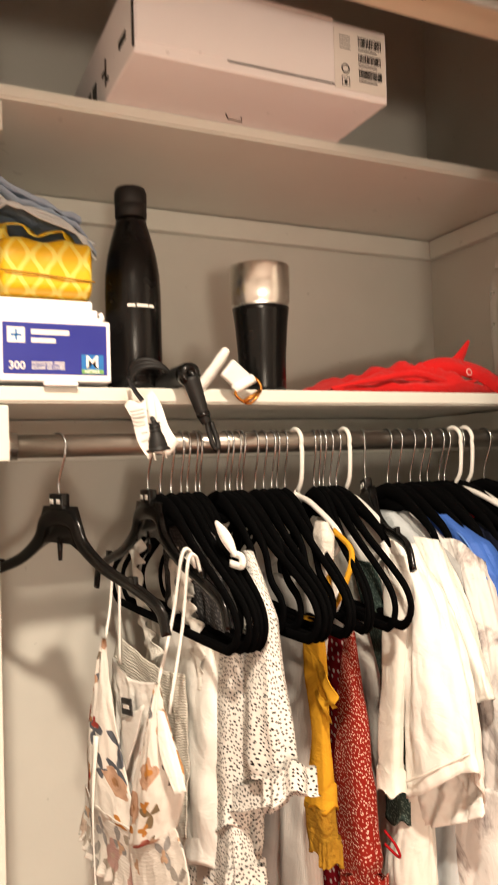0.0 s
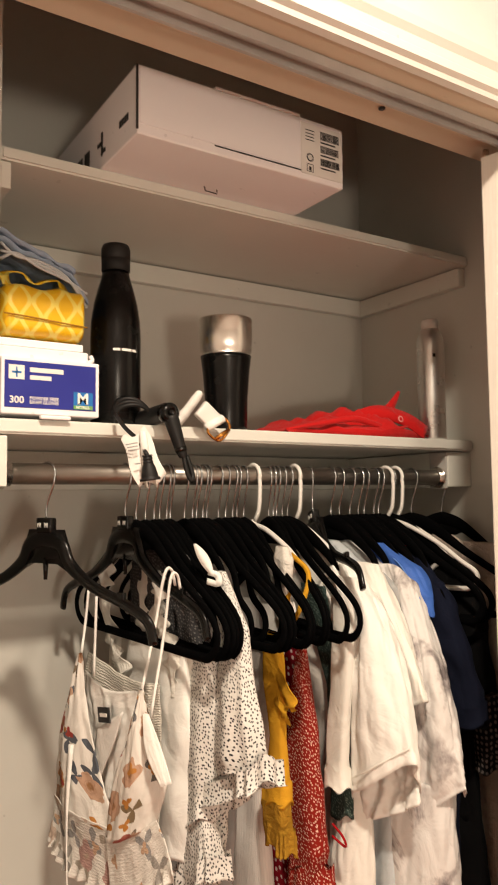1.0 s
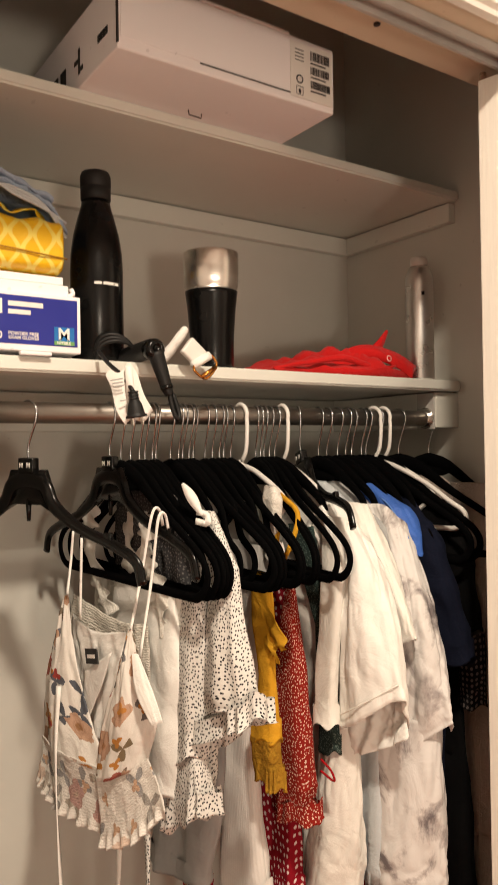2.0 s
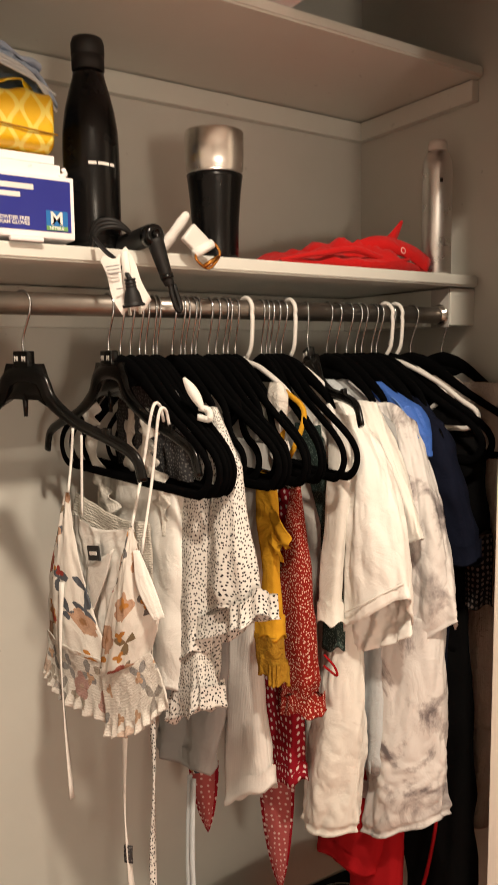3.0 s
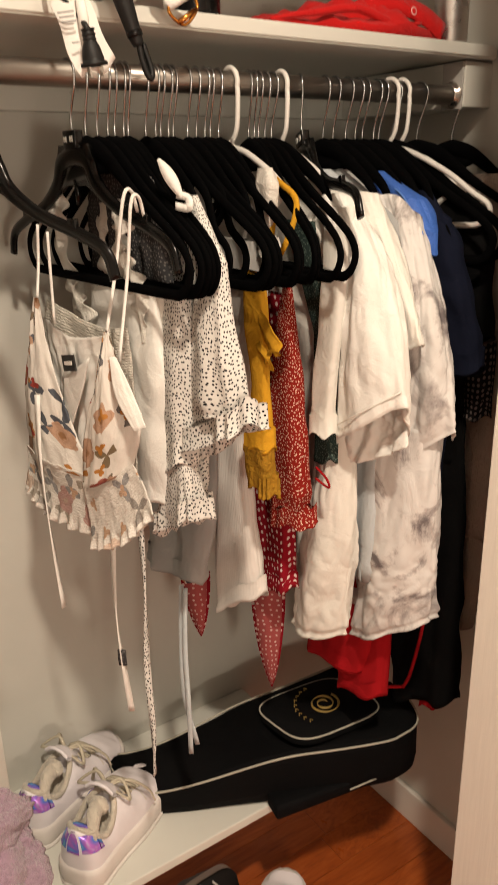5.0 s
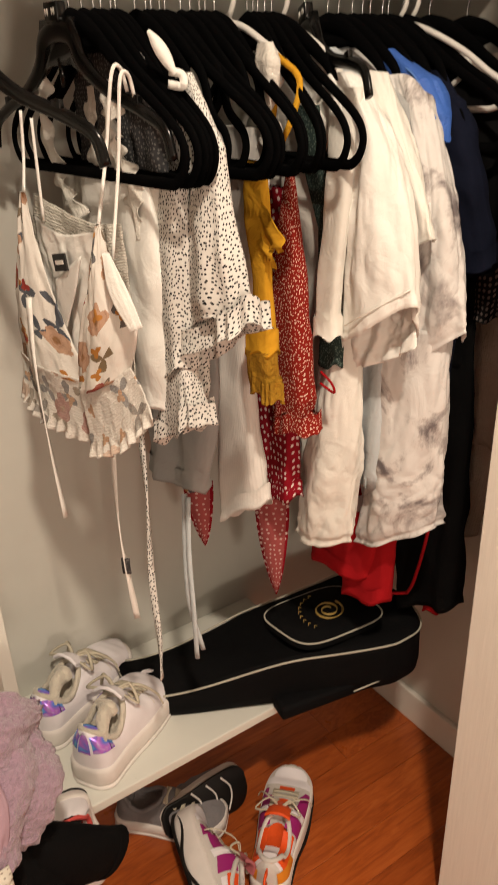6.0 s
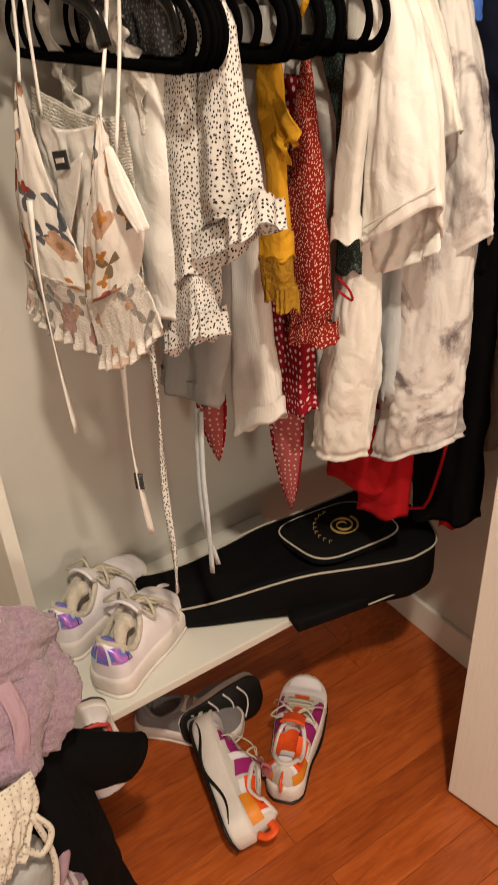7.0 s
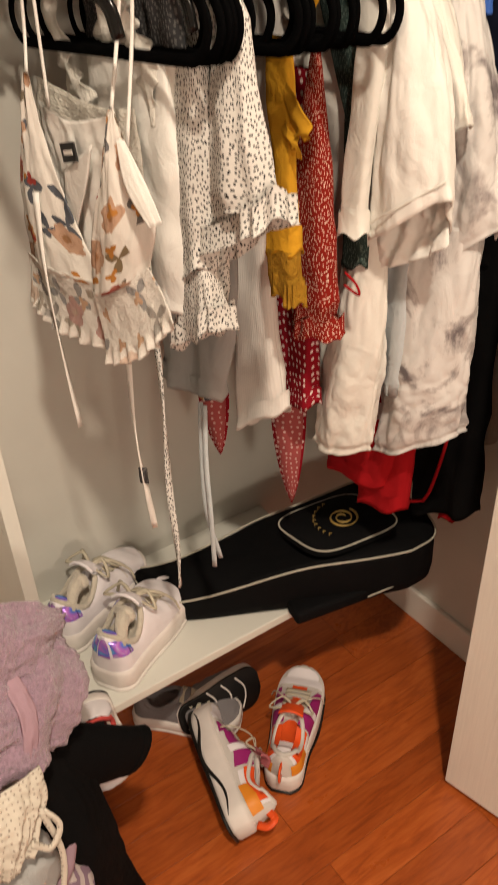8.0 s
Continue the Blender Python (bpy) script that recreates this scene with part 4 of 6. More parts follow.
# ribbed white top
g = Garment("ribbed_top", "white ribbed knit top hanging narrow", "top", 0.80)
g.add("body", [(1.38, 1.38, 1.06, 1.26, 0.008), (1.10, 1.09, 1.138, 1.215, 0.012), (0.96, 0.94, 1.120, 1.212, 0.015), (0.858, 0.775, 1.098, 1.212, 0.019)], WHITE_RIB, seed=41, folds=2, amp=0.003)
g.add("strap", [(1.468, 1.468, 1.05, 1.075, 0.006, -0.012), (1.45, 1.45, 1.04, 1.08, 0.010, -0.012), (1.40, 1.40, 1.05, 1.075, 0.007, -0.010), (1.36, 1.36, 1.06, 1.09, 0.008, 0.0)], WHITE_RUFFLE, "knotted shoulder strap", seed=44, amp=0.005, n=40, levels=24, fold_f=50.0)

# mustard top
g = Garment("mustard_top", "mustard yellow knit top with tied front and lace hem", "top", 0.775)
g.add("body", [(1.345, 1.345, 1.050, 1.090, 0.005), (1.28, 1.28, 1.045, 1.090, 0.008), (1.20, 1.20, 1.045, 1.075, 0.009), (1.115, 1.105, 1.038, 1.088, 0.010)], MUSTARD, seed=51, folds=5, amp=0.004)
g.add("lace_hem", [(1.118, 1.112, 1.036, 1.09, 0.013), (1.085, 1.08, 1.036, 1.09, 0.012), (1.05, 1.055, 1.03, 1.08, 0.012)], MUSTARD_LACE, "scalloped lace hem", seed=52, folds=5, amp=0.004, ruffle=0.003)
for k, path in enumerate(([(0.774, 1.070, 1.305), (0.768, 1.045, 1.283), (0.765, 1.020, 1.262), (0.768, 1.014, 1.248)], [(0.772, 1.066, 1.262), (0.767, 1.048, 1.250), (0.766, 1.028, 1.240), (0.770, 1.030, 1.228)])):
    part("ruffle", ruffle_bm([Vector(p) - g.base for p in path], 0.024 - 0.006 * k, 1.6, 0.0035, 20 + k), MUSTARD, g.root, "gathered ruffle")
for p in ([(0.80, 1.09, 1.46), (0.80, 1.06, 1.45), (0.79, 1.05, 1.40), (0.78, 1.06, 1.33)], [(0.81, 1.07, 1.455), (0.815, 1.035, 1.43), (0.80, 1.03, 1.39), (0.79, 1.05, 1.35)]):
    g.strap("strap", p, 0.007, MUSTARD)

# red ditsy dress
g = Garment("red_print_top", "rust red top with tiny white flowers and ruffled hem", "top", 0.845)
g.add("body", [(1.335, 1.335, 1.088, 1.098, 0.003), (1.25, 1.25, 1.074, 1.115, 0.009), (1.125, 1.125, 1.058, 1.127, 0.015), (1.03, 1.015, 1.048, 1.128, 0.018), (1.008, 0.988, 1.056, 1.122, 0.014)], RED_PRINT, seed=61, folds=4, amp=0.004)
g.add("ruffle", [(1.010, 0.990, 1.056, 1.122, 0.014), (0.994, 0.972, 1.044, 1.134, 0.020), (0.982, 0.955, 1.040, 1.140, 0.022)], RED_PRINT, "ruffled hem", seed=62, folds=5, amp=0.004, ruffle=0.0020, frill=0.9, levels=12, n=160, waves=8)
g.strap("tie_loop", [(0.85, 1.035, 1.075), (0.855, 1.018, 1.062), (0.858, 1.016, 1.048), (0.85, 1.036, 1.058)], 0.0028, RED_JERSEY, "thin red tie")
g = Garment("red_dotted_top", "deep red top with white heart dots and pointed ties", "top", 0.872)
g.add("body", [(1.30, 1.30, 1.135, 1.25, 0.008), (1.05, 1.05, 1.125, 1.25, 0.012), (0.835, 0.80, 1.115, 1.185, 0.014)], RED_DOTS, seed=63, folds=4, amp=0.004)
for (x, y, z), h, w in (((0.885, 1.205, 0.80), 0.215, 0.050), ((0.768, 1.25, 0.84), 0.125, 0.040)):
    g.strap("pointed_tie", [(x, y, z), (x + 0.002, y, z - h * 0.5), (x + 0.008, y + 0.002, z - h)], [max(0.002, w * (1 - (i / 12) ** 2) ** 0.8) if i < 12 else 0.002 for i in range(13)], RED_SHEER, "sheer pointed tie", 0.0008)
    g.strap("tie_border", [(x + 0.002, y + 0.003, z), (x + 0.004, y + 0.003, z - h * 0.5), (x + 0.010, y + 0.005, z - h - 0.008)], [max(0.002, (w + 0.012) * (1 - (i / 12) ** 2) ** 0.8) if i < 12 else 0.002 for i in range(13)], RED_DOTS, "deep red dotted border", 0.0008)
g = Garment("green_top", "dark green printed top between red and white clothes", "top", 0.895)
g.add("body", [(1.40, 1.40, 1.100, 1.160, 0.005), (1.25, 1.25, 1.062, 1.092, 0.007), (1.07, 1.06, 1.045, 1.085, 0.010)], GREEN_CLOTH, seed=64, folds=4, amp=0.004)
MINT = cloth("mint_cloth", (0.34, 0.42, 0.38), 40, 0.5)
g.strap("hanging_loop", [(0.920, 1.157, 1.462), (0.916, 1.160, 1.452), (0.916, 1.163, 1.438), (0.918, 1.167, 1.420)], 0.009, MINT, "pale mint hanging loop")

# white cotton shirt with long sleeve and wide sleeve
g = Garment("white_shirt", "white cotton shirt with wide hemmed sleeves", "shirt", 0.925)
g.add("body", [(1.466, 1.466, 1.150, 1.220, 0.008), (1.436, 1.436, 1.095, 1.28, 0.012), (1.396, 1.396, 1.035, 1.335, 0.016), (1.25, 1.25, 1.04, 1.28, 0.018), (1.0, 0.99, 1.07, 1.18, 0.008, 0.012), (0.80, 0.76, 1.08, 1.16, 0.008, 0.012)], CREAM, seed=71, folds=4, amp=0.011)
g.sheet("sleeve", [[(0.885, 1.075, 1.432), (0.878, 1.030, 1.36), (0.876, 1.022, 1.25), (0.878, 1.026, 1.112)], [(0.900, 1.060, 1.437), (0.880, 0.996, 1.375), (0.869, 0.980, 1.26), (0.870, 0.974, 1.142)], [(0.915, 1.045, 1.432), (0.905, 0.973, 1.35), (0.900, 0.943, 1.26), (0.902, 0.925, 1.178)], [(0.930, 1.060, 1.425), (0.935, 0.988, 1.35), (0.936, 0.956, 1.25), (0.930, 0.942, 1.125)]], WHITE_COTTON, "wide hemmed sleeve", seed=72, amp=0.006, fold_f=4.0, nu=60, nv=50, thick=0.001)
g.sheet("sleeve_back", [[(0.900, 1.052, 1.20), (0.906, 1.048, 1.12), (0.908, 1.046, 1.062)], [(0.918, 1.000, 1.20), (0.926, 0.995, 1.13), (0.920, 0.999, 1.080)], [(0.932, 0.950, 1.22), (0.930, 0.942, 1.16), (0.918, 0.934, 1.118)]], WHITE_COTTON, "inside of the wide sleeve", seed=70, amp=0.007, fold_f=5.0)
g.cord("hem_seam", [(0.8760, 1.0245, 1.134), (0.8685, 0.975, 1.163), (0.8985, 0.9265, 1.199)], 0.0011, CREAM, "stitched hem seam")
g.sheet("front", [[(0.905, 1.090, 1.13), (0.900, 1.110, 0.972), (0.897, 1.139, 0.863), (0.898, 1.163, 0.737)], [(0.895, 1.060, 1.13), (0.884, 1.070, 0.96), (0.880, 1.085, 0.85), (0.884, 1.100, 0.744)], [(0.915, 1.035, 1.13), (0.918, 1.034, 0.95), (0.918, 1.040, 0.857), (0.918, 1.046, 0.766)], [(0.940, 1.050, 1.13), (0.945, 1.050, 0.95), (0.945, 1.055, 0.86), (0.945, 1.060, 0.768)]], CREAM, "loose shirt front", seed=77, amp=0.0065, fold_f=2.8, nu=70, nv=90, hem=0.004)
g.add("sleeve", [(1.42, 1.42, 1.02, 1.075, 0.008, -0.030), (1.34, 1.34, 1.003, 1.050, 0.010, -0.050), (1.22, 1.22, 1.016, 1.060, 0.011, -0.056), (1.135, 1.13, 1.022, 1.060, 0.010, -0.058)], CREAM, "narrow sleeve", seed=73, folds=3, amp=0.005)
g.add("cuff", [(1.137, 1.132, 1.020, 1.062, 0.012, -0.058), (1.122, 1.116, 1.019, 1.063, 0.013, -0.058)], CREAM, "turned cuff", seed=73, folds=3, amp=0.002, levels=6, n=48)
g = Garment("white_tee", "off-white t-shirt with short sleeves", "shirt", 0.962)
g.add("body", [(1.466, 1.466, 1.150, 1.220, 0.008), (1.436, 1.436, 1.095, 1.28, 0.012), (1.396, 1.396, 1.035, 1.335, 0.016), (1.2, 1.2, 1.03, 1.30, 0.014), (0.86, 0.84, 1.03, 1.28, 0.018)], PALE_DENIM, seed=74, folds=4)
g.sheet("sleeve", [[(0.940, 1.075, 1.438), (0.936, 1.018, 1.355), (0.936, 0.998, 1.28), (0.938, 0.994, 1.224)], [(0.955, 1.045, 1.434), (0.946, 0.998, 1.357), (0.946, 0.964, 1.297), (0.947, 0.944, 1.249)], [(0.972, 1.055, 1.425), (0.972, 1.005, 1.355), (0.972, 0.978, 1.29), (0.970, 0.962, 1.24)]], CREAM, "short sleeve", seed=75, amp=0.004, fold_f=3.0, hem=0.0016)

# tie-dye shirt
g = Garment("tie_dye_shirt", "grey and white tie-dye cotton shirt", "shirt", 1.005)
g.add("body", [(1.466, 1.466, 1.150, 1.220, 0.008), (1.436, 1.436, 1.095, 1.28, 0.012), (1.396, 1.396, 1.035, 1.335, 0.016), (1.2, 1.2, 1.01, 1.30, 0.012), (0.95, 0.93, 1.00, 1.28, 0.012), (0.82, 0.72, 1.00, 1.24, 0.012)], TIE_DYE, seed=81, folds=5, amp=0.008)
g.sheet("sleeve", [[(0.985, 1.075, 1.432), (0.984, 1.012, 1.30), (0.984, 1.014, 1.164), (0.985, 1.030, 1.033)], [(0.995, 1.045, 1.430), (0.979, 0.985, 1.30), (0.975, 0.975, 1.18), (0.980, 0.986, 1.072)], [(1.010, 1.020, 1.405), (1.003, 0.964, 1.274), (1.000, 0.937, 1.181), (1.000, 0.922, 1.125)], [(1.030, 1.030, 1.400), (1.035, 0.980, 1.27), (1.035, 0.957, 1.18), (1.030, 0.947, 1.10)]], TIE_DYE, "wide tie-dye sleeve", seed=82, amp=0.006, fold_f=4.0, nu=60, nv=60, hem=0.002)
g.sheet("front", [[(0.975, 1.105, 1.12), (0.970, 1.088, 0.92), (0.968, 1.072, 0.83), (0.970, 1.088, 0.728)], [(0.965, 1.010, 1.12), (0.956, 1.010, 0.93), (0.952, 1.010, 0.84), (0.955, 1.020, 0.757)], [(0.995, 0.957, 1.12), (0.998, 0.949, 0.95), (0.998, 0.949, 0.875), (1.000, 0.943, 0.812)], [(1.030, 0.972, 1.12), (1.035, 0.967, 0.95), (1.035, 0.967, 0.87), (1.035, 0.962, 0.805)]], TIE_DYE, "creased shirt front", seed=84, amp=0.0075, fold_f=4.0, nu=80, nv=90, hem=0.004)
g = Garment("grey_tee", "grey cotton t-shirt squeezed between shirts", "shirt", 0.985)
g.add("body", [(1.466, 1.466, 1.150, 1.220, 0.008), (1.436, 1.436, 1.095, 1.28, 0.012), (1.396, 1.396, 1.035, 1.335, 0.016), (1.35, 1.345, 1.02, 1.28, 0.008), (1.1, 1.1, 1.02, 1.28, 0.008)], GREY_CLOTH, seed=83, folds=3, amp=0.003)

# blue, navy and black tops
g = Garment("blue_top", "bright blue satin top with seamed sleeve", "top", 1.035)
g.add("body", [(1.466, 1.466, 1.150, 1.220, 0.008), (1.436, 1.436, 1.095, 1.28, 0.012), (1.396, 1.396, 1.035, 1.335, 0.016), (1.40, 1.40, 1.05, 1.25, 0.012), (1.2, 1.2, 1.06, 1.25, 0.010)], BLUE_CLOTH, seed=91, folds=3, amp=0.004)
g.add("sleeve", [(1.462, 1.462, 1.10, 1.16, 0.010, -0.016), (1.425, 1.42, 1.035, 1.14, 0.020, -0.006), (1.385, 1.375, 1.005, 1.10, 0.022, -0.006), (1.355, 1.34, 1.005, 1.06, 0.016, -0.006)], BLUE_CLOTH, "short blue sleeve", seed=92, folds=3, amp=0.005)
BLUE_LIGHT = cloth("pale_blue_satin", (0.11, 0.24, 0.62), 26, 0.5, 900, 0.15, 0.0, 0.6)
g.cord("seam", [(1.020, 1.100, 1.447), (1.010, 1.058, 1.434), (1.006, 1.028, 1.410), (1.008, 1.008, 1.380)], 0.0014, BLUE_LIGHT, "paler stitched seam")
g = Garment("navy_tee", "navy blue jersey t-shirt", "shirt", 1.085)
g.add("body", [(1.466, 1.466, 1.150, 1.220, 0.008), (1.436, 1.436, 1.095, 1.28, 0.012), (1.396, 1.396, 1.035, 1.335, 0.016), (1.3, 1.3, 1.02, 1.30, 0.020), (0.9, 0.9, 1.02, 1.30, 0.022)], NAVY, seed=93, folds=4)
g.add("sleeve", [(1.435, 1.435, 1.07, 1.15, 0.010, 0.0), (1.36, 1.35, 1.015, 1.12, 0.024, 0.0), (1.25, 1.23, 0.982, 1.10, 0.024, 0.004), (1.19, 1.13, 0.968, 1.07, 0.026, 0.006)], NAVY, "short navy sleeve", seed=94, folds=3, amp=0.009)
g.strap("neck_label", [(1.062, 1.150, 1.466), (1.058, 1.142, 1.460), (1.056, 1.134, 1.453)], 0.012, WHITE_COTTON, "small white neck label")
g.strap("neck_tape", [(1.098, 1.146, 1.456), (1.095, 1.137, 1.456), (1.095, 1.129, 1.450)], 0.010, RED_JERSEY, "red neck tape")
g = Garment("black_tee", "black jersey top with lace cuff", "top", 1.155)
g.add("body", [(1.466, 1.466, 1.150, 1.220, 0.008), (1.436, 1.436, 1.095, 1.28, 0.012), (1.396, 1.396, 1.035, 1.335, 0.016), (1.3, 1.3, 1.04, 1.30, 0.018), (1.0, 1.0, 1.04, 1.30, 0.018)], BLACK_CLOTH, seed=95, folds=4)
g.add("sleeve", [(1.43, 1.43, 1.05, 1.13, 0.010, 0.0), (1.35, 1.34, 1.01, 1.10, 0.020, 0.0), (1.22, 1.19, 1.002, 1.07, 0.020, 0.004)], BLACK_CLOTH, "short black sleeve", seed=96, folds=3, amp=0.006)
g.add("lace_cuff", [(1.215, 1.185, 1.00, 1.06, 0.018, 0.012), (1.15, 1.14, 0.998, 1.05, 0.017, 0.012), (1.095, 1.08, 1.0, 1.045, 0.016, 0.012)], LACE_MARK, "openwork lace cuff", seed=97, folds=4, amp=0.004)
g = Garment("black_trousers", "black trousers with red hem lining", "trousers", 1.145)
g.add("leg", [(1.35, 1.35, 1.06, 1.28, 0.010), (1.0, 1.0, 1.025, 1.24, 0.018), (0.75, 0.75, 1.005, 1.20, 0.020), (0.57, 0.50, 0.998, 1.12, 0.022)], BLACK_CLOTH, seed=101, folds=4)
g.add("hem_lining", [(0.556, 0.54, 1.03, 1.07, 0.012, -0.004), (0.535, 0.52, 1.03, 1.07, 0.012, -0.004)], RED_JERSEY, "red hem lining", seed=101, levels=4)
g = Garment("red_shorts", "bright red jersey shorts hanging between shirts", "shorts", 1.0)
g.add("leg", [(1.2, 1.2, 1.06, 1.24, 0.008, 0.0), (0.85, 0.85, 1.03, 1.24, 0.014, 0.0), (0.64, 0.62, 1.08, 1.22, 0.020, 0.0)], RED_JERSEY, seed=103, folds=3, amp=0.003)
g.add("leg", [(1.2, 1.2, 1.04, 1.2, 0.008, 0.03), (0.85, 0.85, 1.03, 1.18, 0.012, 0.015), (0.61, 0.57, 1.045, 1.15, 0.018, 0.012)], RED_JERSEY, seed=104, folds=3, amp=0.003)
g = Garment("red_strap_bag", "thin red cord loop of a hanging bag", "cord", 1.10)
g.cord("cord", [(1.105, 1.04, 0.80), (1.105, 1.05, 0.70), (1.105, 1.07, 0.60), (1.11, 1.09, 0.555)], 0.0032, RED_JERSEY)
g.cord("cord", [(1.11, 1.09, 0.556), (1.09, 1.10, 0.558), (1.06, 1.12, 0.562)], 0.003, RED_JERSEY)
g = Garment("beige_cardigan", "beige pink knitted cardigan at the rod's end", "cardigan", 1.235)
g.add("body", [(1.466, 1.466, 1.150, 1.220, 0.008), (1.436, 1.436, 1.095, 1.28, 0.012), (1.396, 1.396, 1.035, 1.335, 0.016), (1.2, 1.2, 1.0, 1.34, 0.030), (0.8, 0.8, 1.02, 1.34, 0.030), (0.66, 0.66, 1.05, 1.32, 0.03)], BEIGE_KNIT, seed=111, folds=6, amp=0.008)
g.add("sleeve", [(1.455, 1.455, 1.02, 1.12, 0.012), (1.30, 1.30, 0.97, 1.07, 0.028), (1.05, 1.05, 0.985, 1.07, 0.026), (0.85, 0.85, 1.0, 1.07, 0.022)], BEIGE_KNIT, "knitted sleeve", seed=112, folds=4, amp=0.007)

# ---- on the top shelf: a white card carton pushed over the edge ----
carton = empty("carton", pose(0.545, 1.027, TOP), "white cardboard product carton overhanging the top shelf", "box")
BW, BD, BH = 0.343, 0.36, 0.094
part("body", box_bm(0, BW, 0, BD, 0.0, BH, 0.0015, 1), CARD, carton, smooth=False)
part("front_flap", box_bm(0.004, BW - 0.002, -0.0012, 0.0, 0.014, BH - 0.004), CARD, carton, smooth=False)
part("top_flap", box_bm(0.118, 0.262, -0.0010, 0.10, BH - 0.001, BH + 0.0035, 0.0008, 1), CARD, carton, "slightly raised top flap", smooth=False)
part("flap_edge", box_bm(0.115, 0.262, -0.0016, -0.0004, 0.011, 0.0125), INK, carton, smooth=False)
part("corner_seam", box_bm(-0.0012, 0.0012, -0.0014, 0.0014, 0.006, BH - 0.002), INK, carton, smooth=False)
lab = part("shipping_label", box_bm(0.262, BW - 0.004, -0.0022, -0.0012, 0.008, BH - 0.008), PAPER, carton, "white printed label with bar codes", smooth=False)
brng = random.Random(2)
for zz, hh in ((0.066, 0.013), (0.046, 0.011), (0.026, 0.011)):
    x = 0.298
    while x < 0.333:
        w = brng.choice((0.0006, 0.0009, 0.0015))
        part("bar", box_bm(x, x + w, -0.0027, -0.0022, zz, zz + hh), INK, lab, smooth=False)
        x += w + brng.choice((0.0006, 0.001))
    part("print_line", box_bm(0.298, 0.326, -0.0027, -0.0022, zz - 0.005, zz - 0.003), INK, lab, smooth=False)
for zz in (0.075, 0.070, 0.065, 0.060):
    part("print_line", box_bm(0.270, 0.286, -0.0026, -0.0022, zz, zz + 0.0012), RUBBER, lab, smooth=False)
ring = lathe_bm([(0.0045, 0), (0.0062, 0), (0.0062, 0.0006), (0.0045, 0.0006)], 20, False, False)
ring.transform(pose(0.278, -0.0022, 0.034, 90, 0, 0))
part("recycling_mark", ring, INK, lab)
part("handling_mark", join_bm(box_bm(0.272, 0.284, -0.0027, -0.0022, 0.012, 0.0128), box_bm(0.272, 0.2728, -0.0027, -0.0022, 0.012, 0.024), box_bm(0.2832, 0.284, -0.0027, -0.0022, 0.012, 0.024), box_bm(0.272, 0.284, -0.0027, -0.0022, 0.0232, 0.024), box_bm(0.276, 0.280, -0.0027, -0.0022, 0.014, 0.020)), INK, lab, smooth=False)
for y0, y1, z0, z1 in ((0.028, 0.034, 0.030, 0.040), (0.036, 0.042, 0.030, 0.040), (0.044, 0.050, 0.030, 0.040), (0.052, 0.058, 0.030, 0.040)):
    part("side_print", box_bm(-0.0008, 0.0, y0, y1, z0, z1), INK, carton, "plain dark print mark", smooth=False)
mk = join_bm(box_bm(-0.0008, 0.0, 0.118, 0.124, 0.018, 0.052), box_bm(-0.0008, 0.0, 0.126, 0.138, 0.034, 0.040), box_bm(-0.0008, 0.0, 0.108, 0.116, 0.020, 0.026))
part("side_mark", mk, INK, carton, "plain dark printed emblem", smooth=False)
for k in range(3):
    part("side_print", box_bm(-0.0008, 0.0, 0.17 + k * 0.03, 0.19 + k * 0.03, 0.020, 0.046), INK, carton, "plain dark print mark", smooth=False)
part("hand_tab", tube_bm([(0.155, 0.100, -0.0005), (0.163, 0.112, -0.0005), (0.185, 0.114, -0.0005), (0.178, 0.102, -0.0005)], 0.0009, 6), INK, carton, "punched tab in the bottom face")

# ---- on the low shelf ----
bottle = empty("bottle", pose(0.589, 1.203, LOW) @ Matrix.Diagonal((1, 1, 1.045, 1)), "matt black steel drinking bottle with screw cap", "bottle")
part("body", lathe_bm([(0.030, 0.0), (0.0345, 0.002), (0.0365, 0.008), (0.0365, 0.010), (0.0372, 0.011), (0.0372, 0.125), (0.0362, 0.150), (0.0325, 0.175), (0.0265, 0.198), (0.0215, 0.214), (0.0195, 0.224)], 56), BLACK_MATT, bottle)
part("base_ring", lathe_bm([(0.0374, 0.017), (0.0377, 0.018), (0.0374, 0.019)], 56, False, False), BLACK_GLOSS, bottle)
part("cap", lathe_bm([(0.0195, 0.223), (0.0213, 0.2245), (0.0213, 0.240), (0.0205, 0.2408), (0.0217, 0.242), (0.0217, 0.256), (0.0195, 0.262), (0.012, 0.2635)], 48), RUBBER, bottle, "ribbed black screw cap")
for a0, a1, h in ((-118, -100, 0.0036), (-99, -74, 0.0036), (-73, -60, 0.0036)):
    rows = []
    for zz in (0.103, 0.103 + h):
        rows.append([(0.0376 * math.cos(math.radians(a)), 0.0376 * math.sin(math.radians(a)), zz) for a in range(a0, a1, 2)])
    part("print_bar", grid_bm(rows), PAPER, bottle, "small white print on the side")

tumbler = empty("tumbler", pose(0.776, 1.195, LOW) @ Matrix.Diagonal((1, 1, 1.02, 1)), "black insulated tumbler with bare steel rim", "tumbler")
part("body", lathe_bm([(0.029, 0.0), (0.0325, 0.002), (0.0335, 0.006), (0.0345, 0.05), (0.0375, 0.090), (0.0400, 0.112), (0.0412, 0.119)], 56), BLACK_MATT, tumbler)
part("steel_rim", lathe_bm([(0.0412, 0.119), (0.0402, 0.121), (0.0402, 0.124), (0.0420, 0.127), (0.0430, 0.150), (0.0432, 0.176), (0.0425, 0.178), (0.0405, 0.178), (0.0395, 0.150)], 56, False, False), STEEL, tumbler, "bare brushed steel rim")
